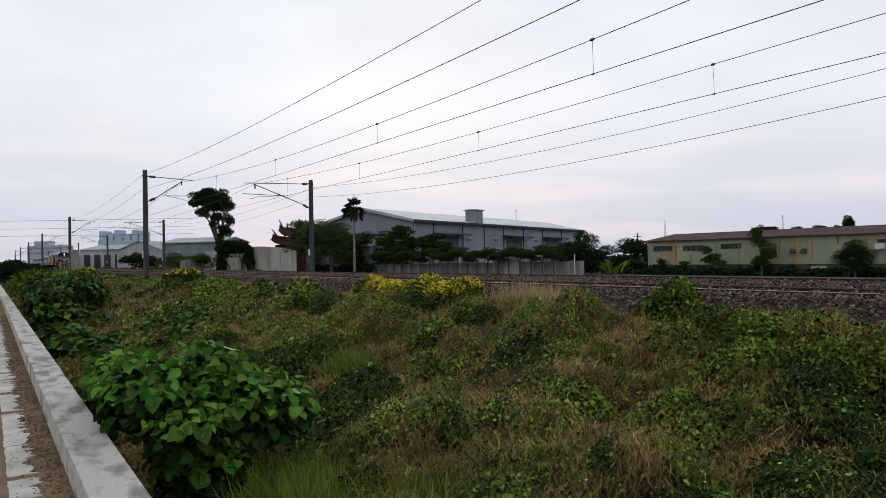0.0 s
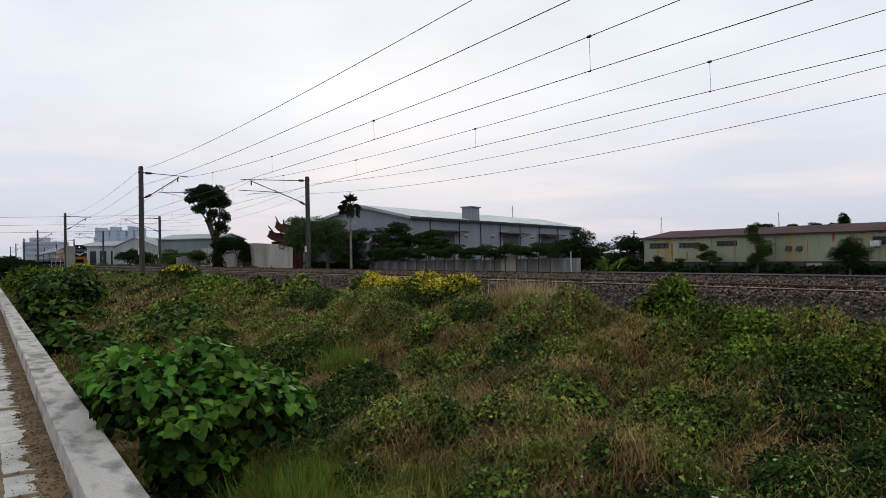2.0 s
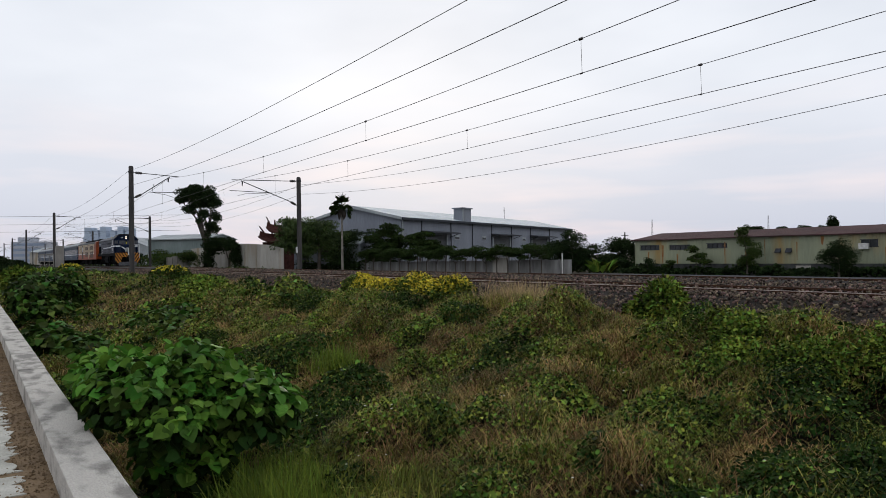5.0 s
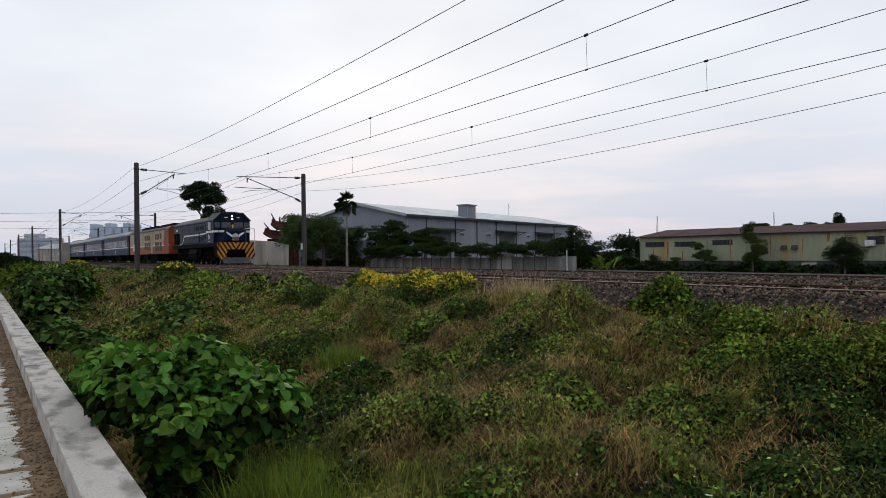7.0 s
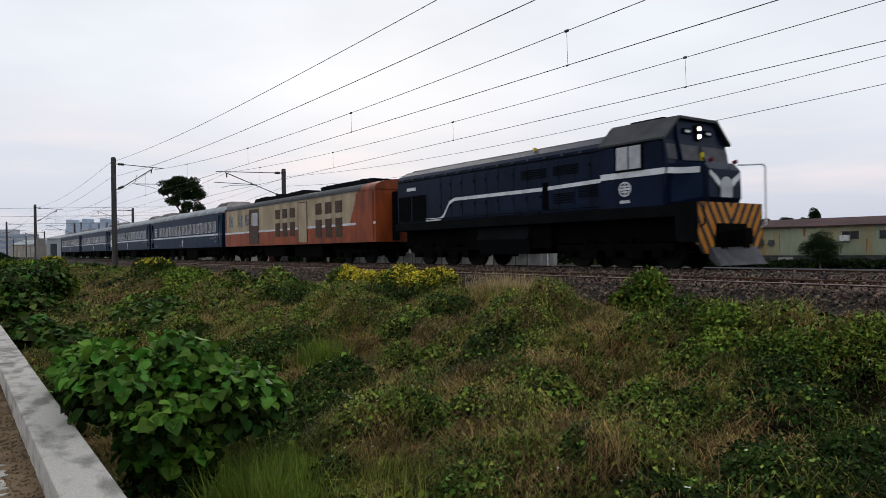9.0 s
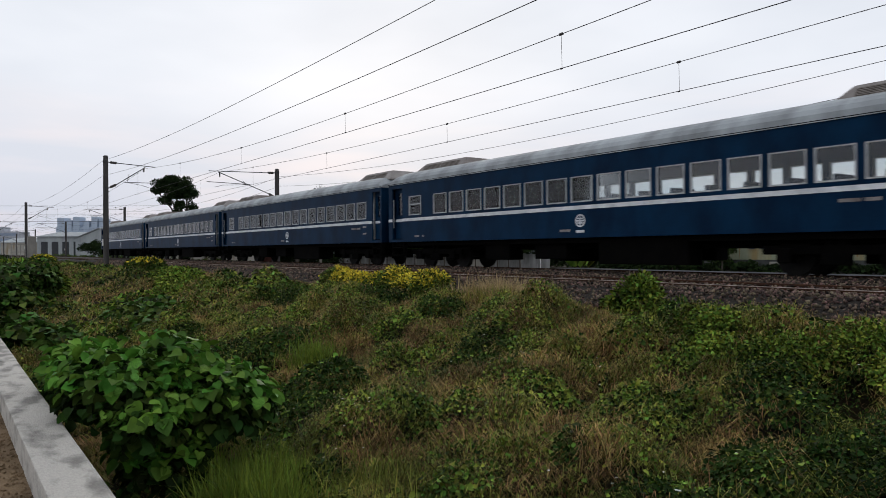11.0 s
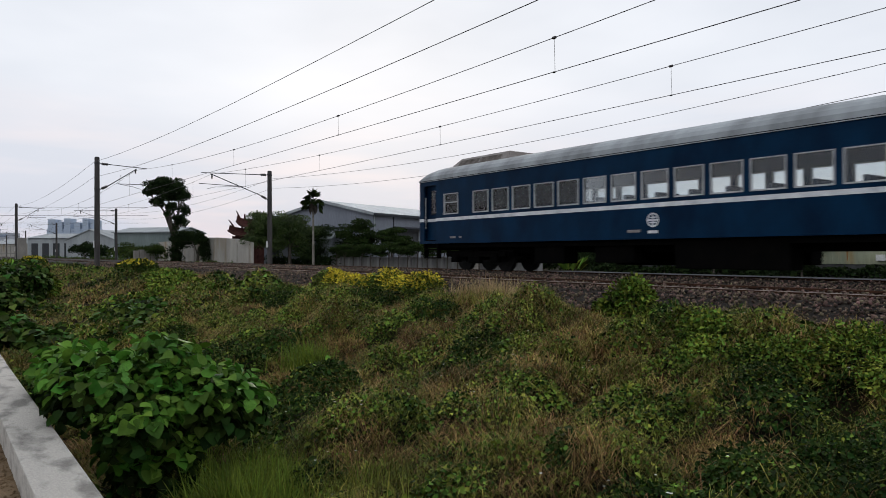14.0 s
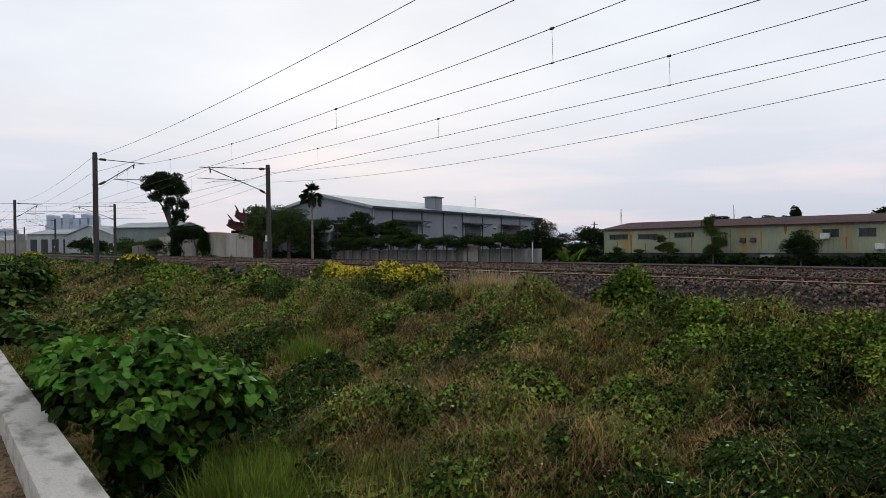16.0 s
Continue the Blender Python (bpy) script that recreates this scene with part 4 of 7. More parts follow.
# ---- the train ----
M.update({
    "loco_blue": mat("loco_blue", (0.0055, 0.0105, 0.029), (0.0028, 0.0052, 0.0145), scale=1.6, rough=0.42, spec=0.10, fine=25, stretch=(1, 1, 0.5), bump=0.06),
    "loco_dark": mat("loco_dark", (0.0042, 0.0052, 0.0065), (0.002, 0.0026, 0.0032), scale=2.0, rough=0.75, spec=0.04),
    "loco_roof": mat("loco_roof", (0.036, 0.038, 0.043), (0.016, 0.017, 0.020), scale=1.6, rough=0.6, fine=20),
    "coach_blue": mat("coach_blue", (0.0034, 0.024, 0.060), (0.0022, 0.0115, 0.031), scale=1.3, rough=0.45, spec=0.07, fine=30, stretch=(1, 1, 0.6), bump=0.05),
    "coach_roof": mat("coach_roof", (0.34, 0.37, 0.39), (0.19, 0.205, 0.215), scale=1.4, rough=0.6, stretch=(1, 0.4, 0.4)),
    "unit_grey": mat("unit_grey", (0.30, 0.285, 0.275), (0.15, 0.13, 0.12), scale=1.5, rough=0.7),
    "intake_grey": mat("intake_grey", (0.19, 0.17, 0.155), (0.105, 0.09, 0.08), scale=4, rough=0.7),
    "train_white": mat("train_white", (0.72, 0.74, 0.76), (0.52, 0.54, 0.56), scale=3, rough=0.5),
    "orange": mat("orange", (0.33, 0.068, 0.018), (0.15, 0.034, 0.012), scale=1.8, rough=0.5, stretch=(1, 1, 0.4)),
    "cream": mat("cream", (0.43, 0.345, 0.225), (0.25, 0.19, 0.12), scale=1.8, rough=0.55, stretch=(1, 1, 0.4)),
    "louvre": mat("louvre", (0.095, 0.055, 0.034), (0.045, 0.028, 0.02), scale=5, rough=0.6),
    # running gear near black, with the shade under the train in its colour
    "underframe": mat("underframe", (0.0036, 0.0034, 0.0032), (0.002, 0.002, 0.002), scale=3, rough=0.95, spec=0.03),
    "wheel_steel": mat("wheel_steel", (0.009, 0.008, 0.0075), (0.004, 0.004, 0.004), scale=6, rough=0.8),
    "frame_silver": mat("frame_silver", (0.46, 0.47, 0.48), (0.33, 0.34, 0.35), rough=0.4, metal=0.4),
    "plow_grey": mat("plow_grey", (0.075, 0.077, 0.085), (0.04, 0.041, 0.046), scale=5, rough=0.6),
    "seat_cloth": mat("seat_cloth", (0.05, 0.07, 0.10), (0.035, 0.05, 0.075)),
    "cabin_wall": mat("cabin_wall", (0.30, 0.30, 0.28), (0.24, 0.24, 0.22)),
    "red_mark": mat("red_mark", (0.13, 0.012, 0.016)),
    "yellow_mark": mat("yellow_mark", (0.6, 0.5, 0.03)),
    "pane": glass_mat("pane", (0.88, 0.91, 0.91)),
    "lamp_glow": glow("lamp_glow", (1.0, 0.80, 0.62), 5.0),
})

for key in ("loco_blue", "coach_blue"):
    M[key].node_tree.nodes["Principled BSDF"].inputs["Specular Tint"].default_value = (0.45, 0.68, 1.0, 1)


def chevron_mat():
    """Orange and black warning stripes that fall towards the middle."""
    m = mat("warning_stripes", (0.52, 0.205, 0.018), (0.40, 0.15, 0.014), scale=4, rough=0.55)
    n, l = m.node_tree.nodes, m.node_tree.links
    b = n["Principled BSDF"]
    src = b.inputs["Base Color"].links[0].from_socket
    co = n.new("ShaderNodeTexCoord")
    sep = n.new("ShaderNodeSeparateXYZ")
    l.new(co.outputs["Object"], sep.inputs[0])

    def op(kind, a, bb):
        q = n.new("ShaderNodeMath")
        q.operation = kind
        for i, v in enumerate((a, bb)):
            if v is None:
                continue
            if isinstance(v, (int, float)):
                q.inputs[i].default_value = v
            else:
                l.new(v, q.inputs[i])
        return q.outputs[0]
    side = op("ABSOLUTE", sep.outputs["Y"], None)
    run = op("ADD", op("MULTIPLY", side, -1.55), sep.outputs["Z"])
    frac = op("FRACT", op("MULTIPLY", run, 2.0), None)
    band = op("GREATER_THAN", frac, 0.47)
    mx = n.new("ShaderNodeMixRGB")
    mx.inputs[1].default_value = (0.012, 0.010, 0.010, 1)
    l.new(band, mx.inputs[0]), l.new(src, mx.inputs[2]), l.new(mx.outputs[0], b.inputs["Base Color"])
    return m


M["warning"] = chevron_mat()


def bogie(parent, x, axles, wheelbase, r, half=1.02):
    """Dark bogie: side frames, springs, axle boxes and wheels."""
    bm = bmesh.new()
    span = wheelbase * (axles - 1) / 2
    for s in (-1, 1):
        box(bm, x - span - 0.5, x + span + 0.5, s * half - 0.06, s * half + 0.06, 0.48, 0.68, bevel=0.03)
        for i in range(axles):
            ax = x - span + i * wheelbase
            box(bm, ax - 0.16, ax + 0.16, s * half - 0.12, s * half + 0.12, 0.30, 0.62, bevel=0.03)
        for i in range(axles - 1):
            cx = x - span + (i + 0.5) * wheelbase
            box(bm, cx - 0.28, cx + 0.28, s * half - 0.10, s * half + 0.10, 0.26, 0.50, bevel=0.03)
            for q in (-0.13, 0.13):
                rod(bm, (cx + q, s * half, 0.5), (cx + q, s * half, 0.82), 0.085, seg=10)
    box(bm, x - 0.25, x + 0.25, -half, half, 0.5, 0.85)
    frame_ob = part("bogie", bm, "underframe", parent, "sooty bogie, blackened further for the shade under the train")
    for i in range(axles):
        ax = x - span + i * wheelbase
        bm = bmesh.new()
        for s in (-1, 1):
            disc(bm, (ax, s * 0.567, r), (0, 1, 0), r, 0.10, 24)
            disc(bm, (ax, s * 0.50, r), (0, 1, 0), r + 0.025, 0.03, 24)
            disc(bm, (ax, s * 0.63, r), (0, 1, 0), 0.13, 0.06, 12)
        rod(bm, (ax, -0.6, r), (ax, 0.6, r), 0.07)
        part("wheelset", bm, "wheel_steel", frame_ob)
    return frame_ob


def emblem(parent, x, y, z, r):
    """Round white badge of bars and arcs, a plain shape, with a bar of unreadable writing under it."""
    s = -1 if y < 0 else 1
    bm = bmesh.new()
    lo, hi = min(y, y + s * 0.006), max(y, y + s * 0.006)
    for q in range(24):
        a0, a1 = q * math.pi / 12, (q + 1) * math.pi / 12
        prism(bm, [(x + r * math.cos(a0), z + r * math.sin(a0)), (x + r * math.cos(a1), z + r * math.sin(a1)),
                   (x + r * 0.80 * math.cos(a1), z + r * 0.80 * math.sin(a1)), (x + r * 0.80 * math.cos(a0), z + r * 0.80 * math.sin(a0))], lo, hi, "y")
    for dz, w, t in ((0.0, 0.8, 0.13), (0.36, 0.55, 0.10), (-0.36, 0.55, 0.10)):
        box(bm, x - w * r, x + w * r, lo, hi, z + (dz - t) * r, z + (dz + t) * r)
    box(bm, x - 0.1 * r, x + 0.1 * r, lo, hi, z - 0.8 * r, z + 0.8 * r)
    part("badge", bm, "train_white", parent, "round white badge")
    bm = bmesh.new()
    box(bm, x - r * 0.8, x + r * 0.8, min(y, y + s * 0.006), max(y, y + s * 0.006), z - r * 1.85, z - r * 1.45)
    part("number_bar", bm, "train_white", parent, "white bar of unreadable figures")


def shell_side(bm, y0, y1, x0, x1, z0, z1, holes):
    """One connected wall from x0 to x1 with real openings, holes as (xa, xb, za, zb)."""
    xs = sorted({x0, x1} | {h[0] for h in holes} | {h[1] for h in holes})
    zs = sorted({z0, z1} | {min(max(z, z0), z1) for h in holes for z in h[2:4]})
    solid = {}
    for i in range(len(xs) - 1):
        for j in range(len(zs) - 1):
            cx, cz = (xs[i] + xs[i + 1]) / 2, (zs[j] + zs[j + 1]) / 2
            solid[i, j] = not any(h[0] < cx < h[1] and h[2] < cz < h[3] for h in holes)
    made = {}

    def v(i, j, y):
        if (i, j, y) not in made:
            made[i, j, y] = bm.verts.new((xs[i], y, zs[j]))
        return made[i, j, y]
    for (i, j), full in solid.items():
        if not full:
            continue
        bm.faces.new((v(i, j, y0), v(i + 1, j, y0), v(i + 1, j + 1, y0), v(i, j + 1, y0)))
        bm.faces.new((v(i, j, y1), v(i, j + 1, y1), v(i + 1, j + 1, y1), v(i + 1, j, y1)))
        for di, dj, p, q in ((-1, 0, (0, 0), (0, 1)), (1, 0, (1, 1), (1, 0)), (0, -1, (1, 0), (0, 0)), (0, 1, (0, 1), (1, 1))):
            if not solid.get((i + di, j + dj), False):
                a, b = (i + p[0], j + p[1]), (i + q[0], j + q[1])
                bm.faces.new((v(*a, y0), v(*b, y0), v(*b, y1), v(*a, y1)))
    bmesh.ops.recalc_face_normals(bm, faces=bm.faces)


def build_coach():
    """Blue coach, 19.5 m long. Its rear buffers are at x = 0, its front end at x = 20."""
    c = thing("passenger_coach", "dark blue passenger coach with a white waist stripe and grey roof", "railway coach", group="blue coaches")
    X0, X1, HW, Z0, Z1 = 0.28, 19.72, 1.40, 0.95, 3.22
    wins = [(1.73, 2.55, 1.95, 2.67)] + [(3.33 + 0.958 * k, 3.33 + 0.958 * k + 0.80, 1.94, 2.66) for k in range(16)]
    doors = [(0.55, 1.28, 1.05, 3.02), (18.98, 19.66 - 0.05, 1.05, 3.02)]
    holes = [doors[0]] + wins + [doors[1]]
    for s in (-1, 1):
        bm = bmesh.new()
        y0, y1 = (s * HW, s * (HW - 0.06)) if s < 0 else (s * (HW - 0.06), s * HW)
        shell_side(bm, y0, y1, X0, X1, Z0, Z1, holes)
        side = part("side_wall", bm, "coach_blue", c)
        ya, yb = (s * HW - 0.006, s * HW) if s < 0 else (s * HW, s * HW + 0.006)
        bm = bmesh.new()
        box(bm, X0, 0.55, ya, yb, 1.735, 1.845)
        box(bm, 1.28, 18.98, ya, yb, 1.735, 1.845)
        part("waist_stripe", bm, "train_white", side, "white waist stripe")
        bm = bmesh.new()
        box(bm, X0, X1, ya - 0.02 if s < 0 else ya, yb if s < 0 else yb + 0.02, Z1 - 0.05, Z1 - 0.01)
        part("gutter", bm, "loco_dark", side)
        # window frames and panes
        frame_me = pane_me = None
        for k, (xa, xb, za, zb) in enumerate(wins):
            if frame_me is None or k == 1:
                bm = bmesh.new()
                w, h, t = xb - xa, zb - za, 0.035
                f0, f1 = (-0.014, 0.03) if s < 0 else (-0.03, 0.014)
                box(bm, 0, w, f0, f1, 0, t), box(bm, 0, w, f0, f1, h - t * 0.6, h), box(bm, 0, t, f0, f1, t, h - t * 0.6), box(bm, w - t, w, f0, f1, t, h - t * 0.6)
                if k == 0:
                    box(bm, t, w - t, f0, f1, h * 0.55, h * 0.55 + 0.03)
                fr = part("window_frame", bm, "frame_silver", side, "thin silver window frame")
                frame_me = fr.data
                bm = bmesh.new()
                box(bm, t, w - t, -0.004, 0.004, t, h - t * 0.6)
                pn = part("pane", bm, "pane", side)
                pane_me = pn.data
                fr.matrix_basis, pn.matrix_basis = pose(xa, s * HW, za), pose(xa, s * (HW - 0.02), za)
                pn.visible_shadow = False
            else:
                share("window_frame", frame_me, side, pose(xa, s * HW, za), "thin silver window frame")
                share("pane", pane_me, side, pose(xa, s * (HW - 0.02), za)).visible_shadow = False
        # doors set back in their porches
        for xa, xb, za, zb in doors:
            bm = bmesh.new()
            y = s * (HW - 0.16)
            lo, hi = min(y, y + 0.04), max(y, y + 0.04)
            shell_side(bm, lo, hi, xa - 0.02, xb + 0.02, 1.0, 3.05, [(xa + 0.18, xb - 0.18, 2.0, 2.85)])
            d = part("door", bm, "coach_blue", c, "recessed dark blue entrance door")
            bm = bmesh.new()
            box(bm, xa + 0.18, xb - 0.18, y + 0.012, y + 0.022, 2.0, 2.85)
            part("door_pane", bm, "pane", d).visible_shadow = False
            bm = bmesh.new()
            box(bm, xa, xb, lo - 0.01, hi + 0.01, 1.74, 1.84)
            part("door_stripe", bm, "train_white", d)
            for q in (xa + 0.03, xb - 0.03):
                bm = bmesh.new()
                rod(bm, (q, s * (HW - 0.05), 1.5), (q, s * (HW - 0.05), 2.6), 0.014)
                part("handrail", bm, "frame_silver", d)
            bm = bmesh.new()
            for q in range(2):
                box(bm, xa - 0.02, xb + 0.02, min(s * HW, s * (HW - 0.22)), max(s * HW, s * (HW - 0.22)), 0.42 + q * 0.3, 0.46 + q * 0.3)
            box(bm, xa - 0.04, xa, min(s * (HW - 0.02), s * (HW - 0.2)), max(s * (HW - 0.02), s * (HW - 0.2)), 0.42, 1.0)
            box(bm, xb, xb + 0.04, min(s * (HW - 0.02), s * (HW - 0.2)), max(s * (HW - 0.02), s * (HW - 0.2)), 0.42, 1.0)
            part("step", bm, "underframe", c)
        emblem(c, 10.38, s * (HW + 0.001), 1.42, 0.18)
        bm = bmesh.new()
        for xa, xb, za in ((17.2, 17.62, 1.52), (17.68, 17.98, 1.52), (18.2, 18.5, 1.58), (18.2, 18.5, 1.30), (9.60, 10.0, 1.12), (2.1, 2.4, 1.12), (2.6, 2.72, 1.12)):
            box(bm, xa, xb, ya + 0.002, yb - 0.002, za, za + 0.07)
        part("lettering_bar", bm, "unit_grey", side, "small pale bars of unreadable lettering")
    # ends with gangways
    for x, d in ((X0, 1), (X1, -1)):
        bm = bmesh.new()
        a, b = min(x, x + d * 0.05), max(x, x + d * 0.05)
        box(bm, a, b, -HW + 0.06, -0.4, Z0, Z1), box(bm, a, b, 0.4, HW - 0.06, Z0, Z1), box(bm, a, b, -0.4, 0.4, 3.0, Z1)
        part("end_wall", bm, "coach_blue", c)
        bm = bmesh.new()
        g = x - d * 0.25
        lo, hi = min(g, x), max(g, x)
        for s in (-1, 1):
            box(bm, lo, hi, s * 0.52 - 0.09, s * 0.52 + 0.09, 1.0, 3.1)
        box(bm, lo, hi, -0.6, 0.6, 3.02, 3.16)
        part("gangway", bm, "loco_dark", c, "black rubber gangway")
        bm = bmesh.new()
        rod(bm, (x, 0, 0.82), (x - d * 0.28, 0, 0.82), 0.12)
        part("coupler", bm, "underframe", c)
    # roof, a shallow arch
    bm = bmesh.new()
    arc = [(1.43 * math.cos(radians(a)), 3.17 + 0.60 * math.sin(radians(a)) ** 0.8) for a in range(0, 181, 12)]
    rings = []
    for x, k in ((X0 - 0.03, 0.40), (X0 + 0.10, 0.68), (X0 + 0.30, 0.86), (X0 + 0.60, 0.96), (X0 + 1.0, 1.0), (X1 - 1.0, 1.0), (X1 - 0.60, 0.96), (X1 - 0.30, 0.86), (X1 - 0.10, 0.68), (X1 + 0.03, 0.40)):
        rings.append([bm.verts.new((x, yy, 3.17 + (zz - 3.17) * k)) for yy, zz in arc])
    for ra, rb in zip(rings, rings[1:]):
        for q in range(len(arc)):
            bm.faces.new((ra[q], ra[(q + 1) % len(arc)], rb[(q + 1) % len(arc)], rb[q]))
    bm.faces.new(rings[0][::-1]), bm.faces.new(rings[-1])
    bmesh.ops.recalc_face_normals(bm, faces=bm.faces)
    part("roof", bm, "coach_roof", c, "weathered pale grey arched roof")
    for xa, xb in ((1.35, 4.70), (16.75, 19.75)):
        bm = bmesh.new()
        low = [bm.verts.new(p) for p in ((xa, -1.0, 3.51), (xb, -1.0, 3.51), (xb, 1.0, 3.51), (xa, 1.0, 3.51))]
        top = [bm.verts.new(p) for p in ((xa + 0.42, -0.62, 3.95), (xb - 0.42, -0.62, 3.95), (xb - 0.42, 0.62, 3.95), (xa + 0.42, 0.62, 3.95))]
        for q in range(4):
            bm.faces.new((low[q], low[(q + 1) % 4], top[(q + 1) % 4], top[q]))
        bm.faces.new(top), bm.faces.new(low[::-1])
        bmesh.ops.recalc_face_normals(bm, faces=bm.faces)
        bmesh.ops.bevel(bm, geom=bm.edges[:], offset=0.03, segments=2, affect="EDGES")
        u = part("roof_unit", bm, "unit_grey", c, "brown-stained grey air conditioning hump")
        for s in (-1, 1):
            for q in range(2):
                bm = bmesh.new()
                ln = (xb - xa - 1.1) / 2
                box(bm, 0, ln - 0.06, -0.012, 0.012, 0, 0.38)
                for e in range(7):
                    box(bm, 0.03, ln - 0.09, -0.024, 0.024, 0.03 + e * 0.05, 0.045 + e * 0.05)
                part("intake", bm, "intake_grey", u, "brown-grey louvred intake").matrix_basis = pose(xa + 0.52 + q * ln, s * 0.945, 3.575, s * 40.8)
    # inside
    bm = bmesh.new()
    box(bm, X0 + 0.05, X1 - 0.05, -HW + 0.06, HW - 0.06, 0.98, 1.08)
    part("floor_pan", bm, "underframe", c)
    bm = bmesh.new()
    box(bm, 3.2, X1 - 1.0, -HW + 0.08, HW - 0.08, 3.06, 3.12)
    part("inner_ceiling", bm, "cabin_wall", c)
    for x in (1.4, 3.0, 18.86):
        bm = bmesh.new()
        box(bm, x, x + 0.05, -HW + 0.07, -0.35, 1.08, 3.1), box(bm, x, x + 0.05, 0.35, HW - 0.07, 1.08, 3.1)
        part("bulkhead", bm, "cabin_wall", c)
    bm = bmesh.new()
    for s in (-1, 1):
        box(bm, -0.24, 0.24, s * 0.82 - 0.46, s * 0.82 + 0.46, 1.42, 1.54, bevel=0.03)
        box(bm, -0.28, -0.16, s * 0.82 - 0.46, s * 0.82 + 0.46, 1.5, 2.12, bevel=0.04)
        box(bm, -0.1, 0.1, s * 0.82 - 0.1, s * 0.82 + 0.1, 1.08, 1.44)
    seat0 = part("seat_row", bm, "seat_cloth", c)
    seat0.matrix_basis = pose(3.9, 0, 0)
    for k in range(1, 16):
        share("seat_row", seat0.data, c, pose(3.9 + 0.958 * k, 0, 0))
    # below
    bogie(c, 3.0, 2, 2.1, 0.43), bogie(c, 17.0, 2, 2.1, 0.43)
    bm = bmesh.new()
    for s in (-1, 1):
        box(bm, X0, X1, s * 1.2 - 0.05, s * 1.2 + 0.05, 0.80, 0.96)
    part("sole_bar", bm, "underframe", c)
    # black boxes added under the floor, filling see-through gaps with painted shade
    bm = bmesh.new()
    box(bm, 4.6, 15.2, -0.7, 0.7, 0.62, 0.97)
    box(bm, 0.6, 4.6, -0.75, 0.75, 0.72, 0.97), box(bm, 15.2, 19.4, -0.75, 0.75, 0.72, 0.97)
    part("underfloor_fill", bm, "underframe", c)
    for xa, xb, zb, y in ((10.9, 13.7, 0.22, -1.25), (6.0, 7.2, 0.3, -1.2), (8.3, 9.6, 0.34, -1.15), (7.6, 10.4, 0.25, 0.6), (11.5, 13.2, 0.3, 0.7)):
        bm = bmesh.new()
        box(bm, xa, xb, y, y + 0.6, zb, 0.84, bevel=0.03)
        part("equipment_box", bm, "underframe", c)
    return c


